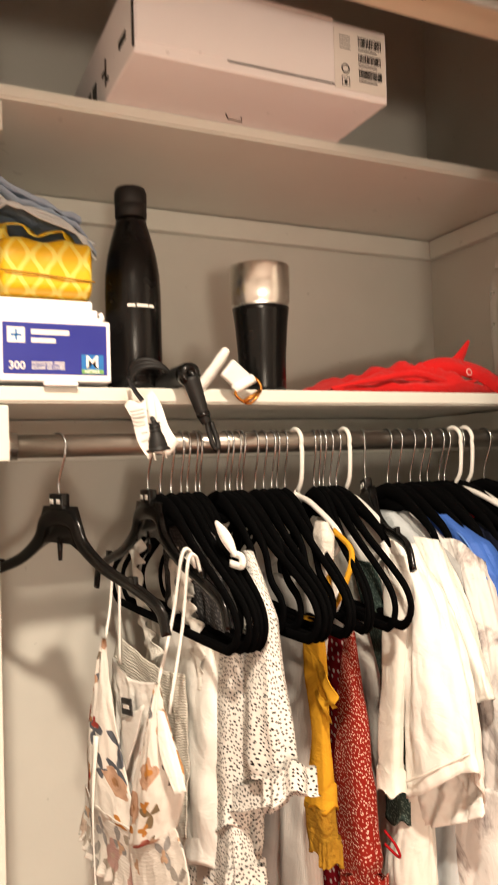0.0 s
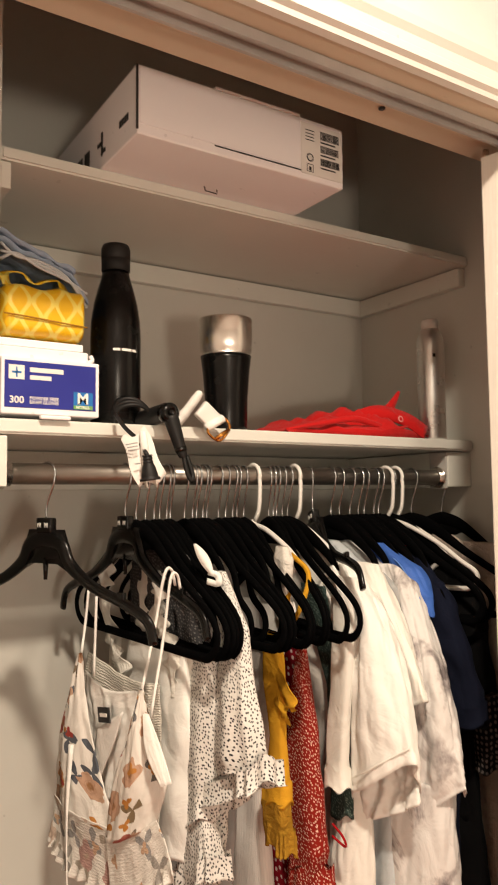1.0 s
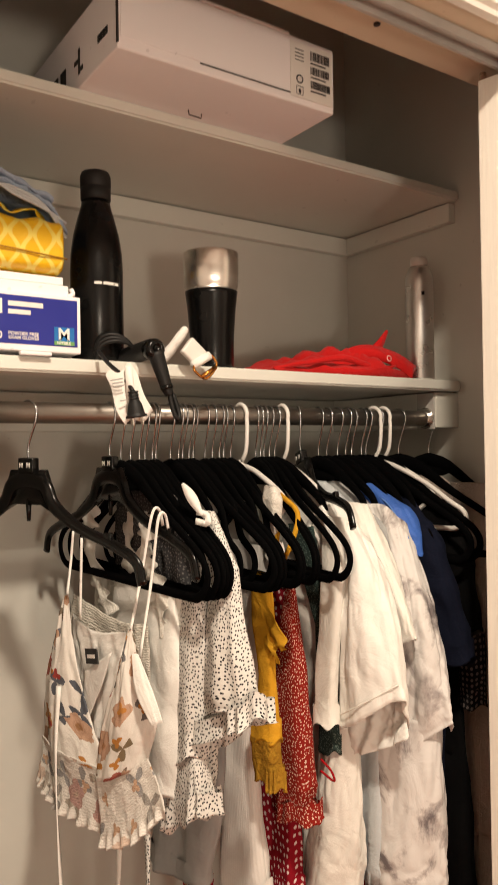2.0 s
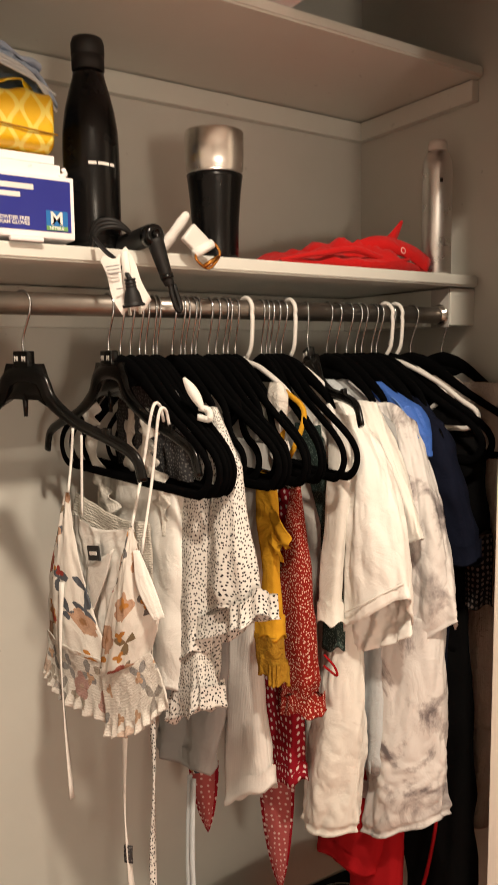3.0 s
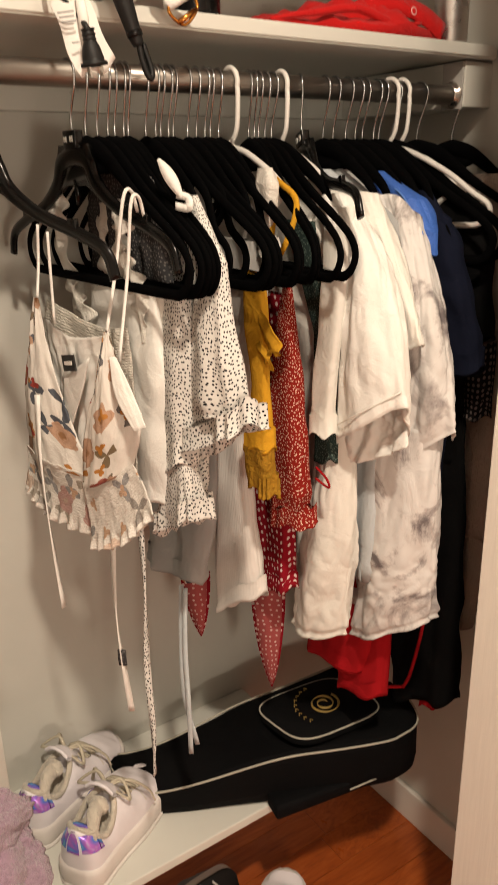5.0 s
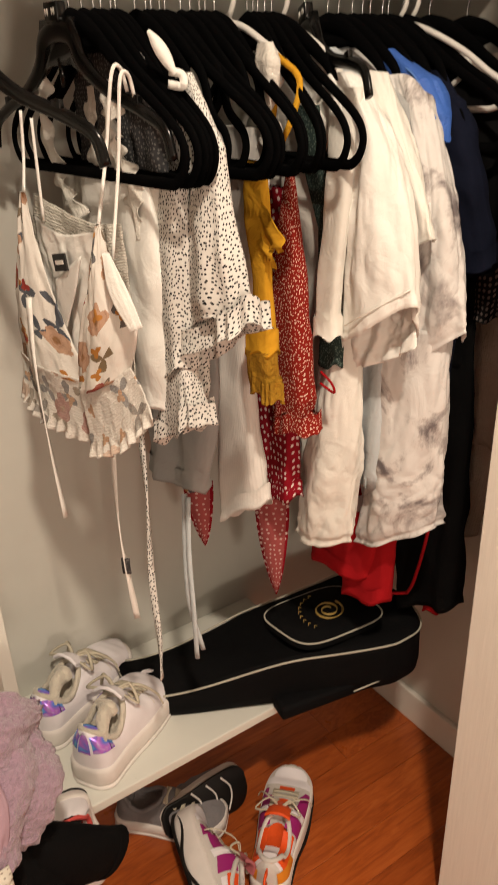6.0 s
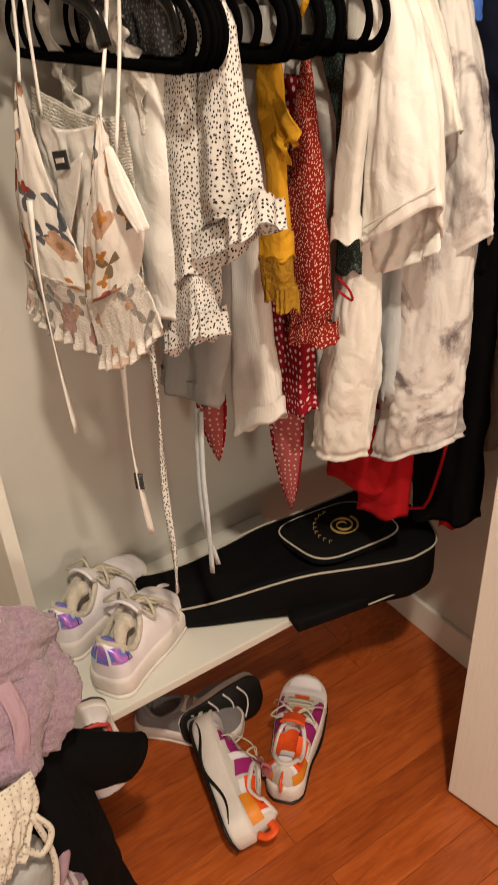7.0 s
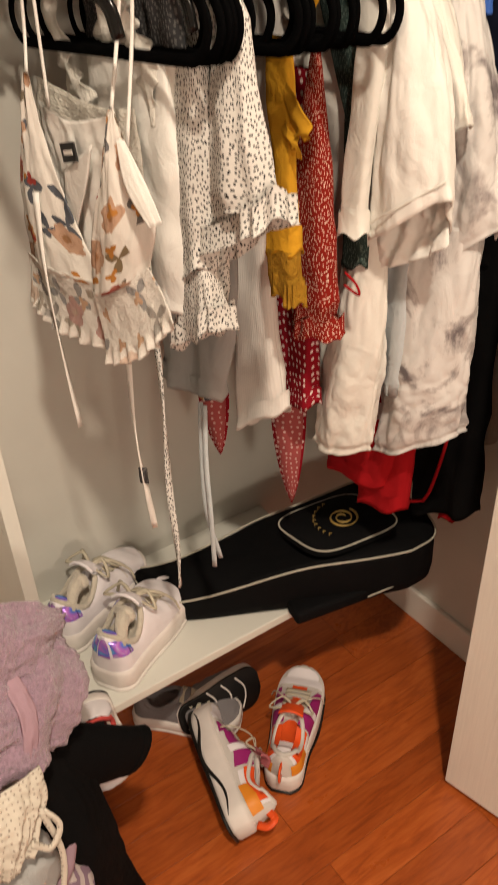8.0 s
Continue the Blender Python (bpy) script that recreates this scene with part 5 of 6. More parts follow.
part("lid", lathe_bm([(0.0, 0.168), (0.040, 0.168), (0.040, 0.172), (0.036, 0.174), (0.0, 0.174)], 40, False, False), RUBBER, tumbler, "dark recessed lid")

can = empty("spray_can", pose(1.243, 1.195, LOW) @ Matrix.Diagonal((1, 1, 1.07, 1)), "tall brushed aluminium spray can with white cap", "can")
part("body", lathe_bm([(0.0235, 0.0), (0.0262, 0.002), (0.0265, 0.006), (0.0265, 0.170), (0.0255, 0.186), (0.021, 0.199), (0.0165, 0.205)], 44), ALU, can)
part("cap", lathe_bm([(0.0165, 0.205), (0.0165, 0.216), (0.0145, 0.2215), (0.008, 0.2235)], 36), WHITE_PLASTIC, can, "translucent white cap")
for a0, a1, z0, z1 in ((-128, -114, 0.150, 0.157),):
    part("print_bar", grid_bm([[(0.0268 * math.cos(math.radians(a)), 0.0268 * math.sin(math.radians(a)), zz) for a in range(a0, a1 + 1, 3)] for zz in (z0, z1)]), RUBBER, can, "faint dark print")

# glove carton with printed blue front
GX0, GX1 = 0.411, 0.541
gloves = empty("glove_carton", pose(GX0 - 0.002, 1.150, LOW) @ Matrix.Diagonal((1.03, 1, 1.05, 1)), "white and blue glove carton on the shelf edge", "box")
part("body", box_bm(0.0, GX1 - GX0, 0.0, 0.23, 0.006, 0.078, 0.002), CARD, gloves, smooth=False)
front = part("front_panel", box_bm(0.004, 0.125, -0.0008, 0.0002, 0.014, 0.073, 0.0003), BLUE_PRINT, gloves, "blue printed panel", smooth=False)
part("size_square", box_bm(0.094, 0.1205, -0.0014, -0.0006, 0.0155, 0.038), SKY_PRINT, front, smooth=False)
part("size_band", box_bm(0.094, 0.1205, -0.0016, -0.0008, 0.0155, 0.0205), GREEN_PRINT, front, smooth=False)
part("size_letter", text_bm("M", 0.021, pose(0.0985, -0.0017, 0.0222, 90, 0, 0), 0.0003), PAPER, front)
part("size_word", text_bm("NITRILE", 0.0052, pose(0.0975, -0.0018, 0.0164, 90, 0, 0), 0.0002), PAPER, front)
part("count_number", text_bm("300", 0.0125, pose(0.010, -0.0012, 0.0195, 90, 0, 0), 0.0003), PAPER, front)
part("small_words", text_bm("POWDER FREE", 0.0058, pose(0.036, -0.0012, 0.0245, 90, 0, 0), 0.0002), PAPER, front)
part("small_words", text_bm("EXAM GLOVES", 0.0058, pose(0.036, -0.0012, 0.0195, 90, 0, 0), 0.0002), PAPER, front)
part("brand_bar", box_bm(0.036, 0.080, -0.0014, -0.0006, 0.0595, 0.0655), PAPER, front, smooth=False)
part("brand_bar", box_bm(0.036, 0.064, -0.0014, -0.0006, 0.050, 0.0555), PAPER, front, smooth=False)
part("logo_square", box_bm(0.009, 0.029, -0.0014, -0.0006, 0.0495, 0.0675), PAPER, front, smooth=False)
part("logo_mark", join_bm(box_bm(0.013, 0.025, -0.0018, -0.0012, 0.057, 0.0595), box_bm(0.018, 0.020, -0.0018, -0.0012, 0.052, 0.065)), SKY_PRINT, front, smooth=False)
part("tear_flap", box_bm(0.048, 0.088, -0.010, -0.001, 0.0, 0.005, 0.002), CARD, gloves, "bent card tear flap", smooth=False)
lid_box = empty("flat_box", pose(GX0, 1.16, LOW + 0.079), "flat open white cardboard box lying on the glove carton", "box")
part("tray", join_bm(box_bm(-0.003, 0.118, -0.004, 0.20, 0.0, 0.018, 0.002), box_bm(-0.003, 0.113, 0.002, 0.20, 0.0195, 0.030, 0.002)), CARD, lid_box, smooth=False)
part("tongue", tube_bm(smooth_path([(0.116, -0.004, 0.004), (0.123, -0.006, 0.007), (0.121, -0.005, 0.014)], 4), 0.003, 8), CARD, lid_box, "rounded card tongue")

def oval_cloth(name):
    n = Nodes(name)
    uv = n.coords("UV")
    sep = n.add("ShaderNodeSeparateXYZ")
    n.link(uv, sep.inputs[0])
    u, v = sep.outputs[0], sep.outputs[1]
    bend = n.math("MULTIPLY", n.math("SINE", n.math("MULTIPLY", v, 2 * math.pi / 0.044)), 0.0055)
    w1 = n.math("ABSOLUTE", n.math("SUBTRACT", n.math("FRACT", n.math("DIVIDE", n.math("ADD", u, bend), 0.032)), 0.5))
    w2 = n.math("ABSOLUTE", n.math("SUBTRACT", n.math("FRACT", n.math("ADD", n.math("DIVIDE", n.math("SUBTRACT", u, bend), 0.032), 0.5)), 0.5))
    line = n.math("MINIMUM", w1, w2)
    c = n.mix(n.ramp(line, [(0.08, (1, 1, 1)), (0.12, (0, 0, 0))]), (0.80, 0.48, 0.010), (0.84, 0.68, 0.13))
    n.bump(n.noise(n.coords(), 30, 3), 0.4, 0.004)
    return n.done(c, 0.35, 0.0, 0.0, 0.3)

YELLOW = oval_cloth("yellow_wave_print")
LIGHT_BLUE = cloth("pale_blue_cloth", (0.30, 0.38, 0.50), 30, 0.8)

def pillow_bm(w, d, h, seed, puff=0.012, n=28):
    """A soft flat pouch, base on z = 0."""
    rows = []
    for j in range(25):
        a = math.pi * 2 * j / 24
        row = []
        for i in range(n + 1):
            u = i / n
            edge = min(1.0, 6 * min(u, 1 - u) + 0.72)
            yy = d / 2 * math.copysign(abs(math.cos(a)) ** 0.35, math.cos(a)) * edge
            zz = h / 2 * math.copysign(abs(math.sin(a)) ** 0.35, math.sin(a)) * edge
            dn = noise.noise(Vector((u * 5 + seed, yy * 20, zz * 20))) * puff * 0.5
            row.append((u * w, yy * (1 + dn * 3), h / 2 + zz + dn * (1 if zz > 0 else 0.1)))
        rows.append(row)
    bm = grid_bm(rows)
    bmesh.ops.remove_doubles(bm, verts=list(bm.verts), dist=1e-5)
    bmesh.ops.holes_fill(bm, edges=[e for e in bm.edges if e.is_boundary], sides=60)
    return bm

pouch = empty("pouch", pose(0.409, 1.235, LOW + 0.111), "yellow wave-patterned zip pouch lying on boxes", "pouch")
part("body", pillow_bm(0.118, 0.17, 0.074, 3), YELLOW, pouch)
part("seam", tube_bm([(0.002, -0.0875, 0.027), (0.04, -0.0878, 0.025), (0.08, -0.0877, 0.022), (0.116, -0.0855, 0.020)], 0.0012, 6), plain("yellow_thread", (0.35, 0.18, 0.01), 0.7), pouch)
part("handle", ribbon_bm(smooth_path([(0.012, -0.06, 0.072), (0.010, -0.055, 0.090), (0.035, -0.05, 0.094), (0.05, -0.055, 0.080), (0.065, -0.055, 0.086), (0.085, -0.05, 0.090), (0.095, -0.055, 0.074)], 5), 0.014, 0.001, 0, (0, -0.3, 1)), YELLOW, pouch, "folded yellow strap")
blue = empty("face_cloths", pose(0.409, 1.24, LOW + 0.180), "crumpled pale blue cloths piled on a pouch", "cloth")
for k, (dz, sx) in enumerate(((0.004, 1.0), (0.016, 0.85))):
    rows = []
    for j in range(18):
        v = j / 17
        row = []
        for i in range(30):
            u = i / 29
            x = -0.002 + u * 0.125 * sx
            zz = 0.014 + 0.042 * (1 - u) ** 1.1 - 0.03 * max(0, u - 0.8) * 5 * (k == 0) + dz + 0.006 * noise.noise(Vector((u * 6, v * 5, k * 3)))
            row.append((x, -0.075 + v * 0.17, zz))
        rows.append(row)
    top = [[(a, b, c + 0.006) for a, b, c in row] for row in rows]
    bm = grid_bm(top + [list(r) for r in reversed(rows)] + [top[0]])
    part("fold", bm, LIGHT_BLUE, blue)
for k in range(3):
    part("piping", tube_bm(smooth_path([(0.0, -0.077, 0.034 + 0.011 * k), (0.02, -0.079, 0.044 - 0.002 * k), (0.05, -0.079, 0.030 + 0.004 * k), (0.09, -0.077, 0.018 + 0.002 * k), (0.122, -0.072, 0.004 - 0.010 * k)], 5), 0.0022, 6), PALE_DENIM, blue, "pale edge piping")

# red cloth bag lying flat
RED_CANVAS = cloth("red_canvas", (0.52, 0.012, 0.012), 26, 0.7, 700, 0.1, 0.1)
red = empty("tote_bag", pose(0.875, 1.20, LOW), "crumpled red fabric tote bag lying on the shelf", "bag")
rows = []
for j in range(26):
    v = j / 25
    row = []
    for i in range(60):
        u = i / 59
        env = math.sin(math.pi * min(1, max(0, u))) ** 0.5 * math.sin(math.pi * min(1.0, 0.04 + v * 0.96)) ** 0.6
        zz = 0.004 + env * (0.016 + 0.018 * u + 0.034 * (1 - 2.2 * abs(noise.noise(Vector((u * 4, v * 5, 1.3))))) * (0.3 + u) + 0.012 * noise.noise(Vector((u * 14, v * 9, 4.0))))
        row.append((u * 0.32, -0.035 + v * 0.20 + 0.01 * math.sin(u * 7), zz))
    rows.append(row)
base = [[(a, b, 0.0005) for a, b, c in row] for row in rows]
part("body", grid_bm(rows + [base[-1]] + list(reversed(base)) + [rows[0]]), RED_CANVAS, red)
part("handle", ribbon_bm(smooth_path([(0.20, 0.02, 0.030), (0.205, 0.005, 0.043), (0.235, -0.01, 0.048), (0.28, -0.028, 0.034), (0.318, -0.035, 0.012)], 6), 0.028, 0.0015, 0, (-0.2, -0.95, 0.3)), RED_CANVAS, red, "folded red handle")
part("handle", ribbon_bm(smooth_path([(0.25, 0.02, 0.035), (0.275, 0.012, 0.064), (0.294, 0.008, 0.094)], 6), [0.03 - 0.0021 * i for i in range(13)], 0.0015, 0, (-0.3, -0.9, 0)), RED_CANVAS, red, "peaked red corner")
part("fold", tube_bm(smooth_path([(0.0, -0.03, 0.006), (0.08, -0.03, 0.020), (0.15, -0.032, 0.030), (0.22, -0.03, 0.018), (0.28, -0.03, 0.022)], 6), [0.002 + 0.004 * math.sin(i / 24 * 3.1) for i in range(25)], 10), RED_CANVAS, red, "rolled red edge")
lg = lathe_bm([(0.004, 0), (0.006, 0), (0.006, 0.0006), (0.004, 0.0006)], 18, False, False)
lg.transform(pose(0.25, -0.040, 0.034, 80, 0, 0))
part("print_mark", lg, plain("pink_print", (0.75, 0.35, 0.33), 0.6), red, "small pale print mark")

# hair tool with cord, paper tag, plug
tool = empty("styling_iron", pose(0.626, 1.142, LOW - 0.016), "black hair styling iron with coiled cord hanging over the shelf", "hair iron")
part("swivel", tube_bm(smooth_path([(-0.012, 0.045, 0.022), (0.004, 0.01, 0.030), (0.006, -0.025, 0.032)], 5), 0.0135, 14), RUBBER, tool)
kn = lathe_bm([(0.0, 0.0), (0.013, 0.0), (0.0145, 0.003), (0.0145, 0.016), (0.011, 0.020), (0.006, 0.021), (0.006, 0.019), (0.0, 0.019)], 28)
kn.transform(pose(0.006, -0.018, 0.030, 90, 0, 0))
part("hinge_cap", kn, BLACK_GLOSS, tool)
part("cord_guard", tube_bm(smooth_path([(0.008, -0.03, 0.026), (0.016, -0.032, 0.000), (0.023, -0.033, -0.022), (0.027, -0.034, -0.032)], 6), [0.0115 - 0.0003 * i for i in range(19)], 14), RUBBER, tool)
part("collar", tube_bm([(0.022, -0.033, -0.018), (0.0238, -0.0332, -0.024)], 0.0090, 14), BLACK_GLOSS, tool)
part("cord", tube_bm(smooth_path([(0.027, -0.034, -0.030), (0.029, -0.035, -0.044), (0.034, -0.036, -0.060), (0.039, -0.036, -0.065), (0.041, -0.034, -0.056), (0.034, -0.03, -0.030)], 6), 0.0034, 8), RUBBER, tool)
for k in range(3):
    part("cord", tube_bm(smooth_path([(-0.055, 0.03, 0.004 + 0.01 * k), (-0.05, 0.02, 0.036 + 0.006 * k), (-0.03, 0.01, 0.044 + 0.004 * k), (-0.008, 0.01, 0.038), (0.0, 0.02, 0.022 - 0.003 * k)], 6), 0.003, 8), RUBBER, tool, "coiled black cord")
tag = empty("cord_tag", pose(0.560, 1.035, 1.588) @ pose(0, 0, 0, 0, -11, 0) @ Matrix.Diagonal((0.92, 1, 1.0, 1)), "white paper warning tag wrapped round a plug", "tag")
rows = []
for j in range(12):
    v = j / 11
    rows.append([(-0.030 + u / 13 * 0.038 + v * 0.016 + 0.002 * math.sin(v * 7), 0.006 * math.sin(u / 13 * 3 + v * 2), 0.030 - v * 0.064 + u * 0.0006 + 0.004 * math.sin(u * 0.6)) for u in range(14)])
part("paper", grid_bm(rows + [[(a, b + 0.0008, c) for a, b, c in r] for r in reversed(rows)] + [rows[0]]), PAPER, tag)
part("paper_roll", tube_bm([(0.002, -0.004, 0.036), (0.0, -0.004, 0.014), (-0.003, -0.002, -0.006)], [0.0045, 0.0055, 0.004], 12), PAPER, tag, "rolled paper fold")
for zz, x0, x1 in ((0.022, -0.026, -0.008), (0.018, -0.025, -0.009), (0.014, -0.024, -0.008), (-0.004, -0.018, -0.010)):
    part("print_line", box_bm(x0, x1, -0.0035, -0.0028, zz, zz + 0.0012), plain("grey_ink", (0.2, 0.2, 0.2), 0.7), tag, smooth=False)
plug = empty("plug", pose(0.557, 1.020, 1.583) @ pose(0, 0, 0, 0, -8, 0), "black two-pin power plug with metal prongs", "plug")
part("body", lathe_bm([(0.005, 0.010), (0.0058, 0.006), (0.0058, 0.0), (0.0085, -0.006), (0.0105, -0.016), (0.0105, -0.018), (0.013, -0.019), (0.013, -0.022)], 20), RUBBER, plug)
for k in range(3):
    part("strain_rib", lathe_bm([(0.0062, 0.010 - 0.004 * k), (0.0068, 0.009 - 0.004 * k), (0.0062, 0.008 - 0.004 * k)], 16), RUBBER, plug)
for s in (-1, 1):
    part("prong", box_bm(s * 0.0065 - 0.0008, s * 0.0065 + 0.0008, -0.003, 0.003, -0.031, -0.022), STEEL, plug, smooth=False)
part("cord", tube_bm(smooth_path([(0.0, 0.0, 0.010), (0.004, 0.03, 0.030), (0.008, 0.075, 0.050), (0.014, 0.115, 0.0705)], 6), 0.0028, 8), RUBBER, plug)
clip = empty("clip_band", pose(0.698, 1.146, LOW - 0.006), "white fabric band with copper buckle on the shelf edge", "band")
part("band", tube_bm(smooth_path([(-0.035, 0.01, 0.006), (-0.022, 0.0, 0.026), (-0.008, -0.012, 0.050), (-0.004, -0.014, 0.058)], 5), [0.008, 0.009, 0.010, 0.011, 0.011, 0.011, 0.010, 0.010, 0.010, 0.010, 0.009, 0.0085, 0.008, 0.007, 0.006, 0.003], 12, 0.7), WHITE_COTTON, clip)
bx = box_bm(-0.016, 0.016, -0.005, 0.005, -0.014, 0.014, 0.003)
bx.transform(pose(0.004, -0.02, 0.022, 0, 40, 0))
part("sleeve", bx, WHITE_PLASTIC, clip)
part("roll", tube_bm([(0.0, -0.024, 0.002), (0.028, -0.024, 0.018)], 0.0065, 12), WHITE_COTTON, clip)
part("buckle", tube_bm(smooth_path([(0.002, -0.026, 0.004), (0.002, -0.027, -0.006), (0.020, -0.028, -0.016), (0.037, -0.028, 0.002), (0.034, -0.027, 0.014), (0.026, -0.026, 0.020)], 5), 0.0020, 8), COPPER, clip, "bent copper wire buckle")
part("buckle_bar", tube_bm([(0.012, -0.0285, -0.014), (0.036, -0.0285, 0.001)], 0.0032, 8), COPPER, clip, "copper tube bar")

# ---- instrument case on the shoe shelf ----
CASE = cloth("black_nylon", (0.0035, 0.0035, 0.004), 10, 0.5, 1100, 0.2, 0.0, 0.8)
PIPING = plain("pale_piping", (0.44, 0.42, 0.35), 0.6)
GOLD = plain("gold_thread", (0.30, 0.20, 0.05), 0.5)
case = empty("instrument_case", pose(0.0, 0.0, LEDGE), "black padded instrument case with pale piping and gold emblem", "case")
def case_outline(n=96, grow=0.0, back=0.0):
    """Plan outline: narrow neck end and rounded wide end, running slightly askew to the wall. back pushes out the
    wall's side for the shade band.
    """
    pts = []
    length, x0 = 0.550, 0.632
    for i in range(n):
        a = 2 * math.pi * i / n
        s = 0.5 - 0.5 * math.cos(a)
        side = 1 if a < math.pi else -1
        ss = s
        far_side = 1.298 + 0.107 * math.exp(-ss / 0.3)
        near_side = 1.070 + 0.215 * max(0.0, 1 - ss / 0.8) ** 1.15
        half = (far_side - near_side) / 2
        half *= (1 - max(0, (ss - 0.86) / 0.14) ** 2.6) ** 0.5 if ss > 0.86 else 1
        half *= (1 - max(0, (0.035 - ss) / 0.035) ** 4) ** 0.5 if ss < 0.035 else 1
        half = max(half, 0.002) + grow
        pts.append((x0 + ss * length, (far_side + near_side) / 2 + side * half + (back * math.sin(a) if side > 0 else 0.0)))
    return pts
H0, H1 = 0.002, 0.112
def taper(x):
    """Thinner towards the neck end."""
    u = min(1.0, max(0.0, (x - 0.657) / 0.26))
    return 0.50 + 0.50 * u * u * (3 - 2 * u)
rows = []
# low rows bulge back to the wall: black cloth standing in for shade there
for zz, gr, shade_back in ((H0, -0.012, 0.055), (H0 + 0.006, -0.002, 0.058), (H0 + 0.03, 0.002, 0.050), (H1 - 0.02, 0.0, 0.012), (H1 - 0.006, -0.001, 0.0), (H1, -0.010, 0.0)):
    rows.append([(x, y, zz * taper(x) + 0.003 * noise.noise(Vector((x * 9, y * 9, zz * 20)))) for x, y in case_outline(96, gr, shade_back)])
bm = grid_bm(rows, True)
bmesh.ops.holes_fill(bm, edges=[e for e in bm.edges if e.is_boundary], sides=0)
part("body", bm, CASE, case)
part("piping", tube_bm([(x, y, (H1 - 0.004) * taper(x)) for x, y in case_outline(96, 0.001)], 0.0020, 8, 1.0, True), PIPING, case, "pale piping round the edge")
def pocket_outline(cx, cy, a, b, n=48):
    out = []
    for i in range(n):
        t = 2 * math.pi * i / n
        c, s = math.cos(t), math.sin(t)
        out.append((cx + a * math.copysign(abs(c) ** 0.5, c) - 0.12 * b * math.copysign(abs(s) ** 0.5, s), cy + b * math.copysign(abs(s) ** 0.5, s) - 0.10 * a * math.copysign(abs(c) ** 0.5, c)))
    return out
po = pocket_outline(1.005, 1.207, 0.100, 0.072)
rows = [[(x, y, H1 - 0.006) for x, y in po], [(x, y, H1 + 0.008) for x, y in po], [(1.005 + (x - 1.005) * 0.93, 1.207 + (y - 1.207) * 0.93, H1 + 0.014) for x, y in po]]
pk = grid_bm(rows, True, False, True)
pocket = part("pocket", pk, CASE, case, "raised zip pocket")
part("pocket_piping", tube_bm([(x, y, H1 + 0.009) for x, y in po], 0.0018, 8, 1.0, True), PIPING, pocket, "pale piping round the pocket")
spiral = []
for i in range(60):
    a = i * 0.22
    r_ = 0.008 + 0.024 * i / 60
    spiral.append((1.016 + r_ * math.cos(a), 1.206 + 0.95 * r_ * math.sin(a), H1 + 0.015))
part("emblem", tube_bm(spiral, [0.001 + 0.0016 * abs(math.sin(i * 0.25)) for i in range(60)], 6), GOLD, pocket, "gold embroidered spiral emblem")
for k in range(9):
    a = math.radians(95 + k * 14)
    cx, cy = 1.016 + 0.058 * math.cos(a), 1.206 + 0.054 * math.sin(a)
    part("stitch_mark", tube_bm([(cx - 0.004, cy - 0.003, H1 + 0.015), (cx, cy + 0.003, H1 + 0.0155), (cx + 0.004, cy - 0.001, H1 + 0.015)], 0.0009, 6), GOLD, pocket, "gold embroidered mark")
side = box_bm(0.84, 1.05, 1.105, 1.15, 0.001, 0.030, 0.008)
side.transform(Matrix.Translation((0.955, 1.10, 0)) @ pose(0, 0, 0, 0, 0, -10) @ Matrix.Translation((-0.955, -1.10, 0)))
part("side_flap", side, CASE, case, "drooping black side flap")
part("zip_tape", tube_bm([(0.985, 1.090, 0.022), (1.045, 1.080, 0.024)], 0.0016, 6), PIPING, case)

# ---- shoes ----
LEATHER = plain("white_leather", (0.83, 0.80, 0.84), 0.5, 0, 0, 160, 0.12, 0.06)
MIDSOLE = plain("white_midsole", (0.74, 0.70, 0.67), 0.6, 0, 0, 120, 0.15, 0.1)
MESH_W = cloth("white_mesh", (0.62, 0.59, 0.56), 30, 0.3, 500, 0.08)
LACE = cloth("cream_lace", (0.58, 0.53, 0.42), 60, 0.4, 600)
FLEECE = cloth("cream_lining", (0.62, 0.57, 0.48), 60, 0.9, 300, 0.2, 0.4)
HOLO = holographic("holographic_foil")
MAGENTA = plain("magenta_panel", (0.33, 0.018, 0.17), 0.5)
ORANGE = plain("neon_orange", (0.80, 0.09, 0.012), 0.5)
AMBER = plain("amber_panel", (0.75, 0.26, 0.02), 0.5)
ORANGE_CLOTH = cloth("orange_lining", (0.72, 0.10, 0.02), 40, 0.5)
PINK = cloth("pink_lining", (0.50, 0.16, 0.18), 40, 0.5)
CORAL = cloth("coral_lining", (0.62, 0.09, 0.08), 40, 0.5)
GREY_MESH = cloth("grey_mesh", (0.22, 0.21, 0.22), 40, 0.5, 400)
DARK_SOLE = plain("dark_outsole", (0.007, 0.007, 0.007), 0.42)


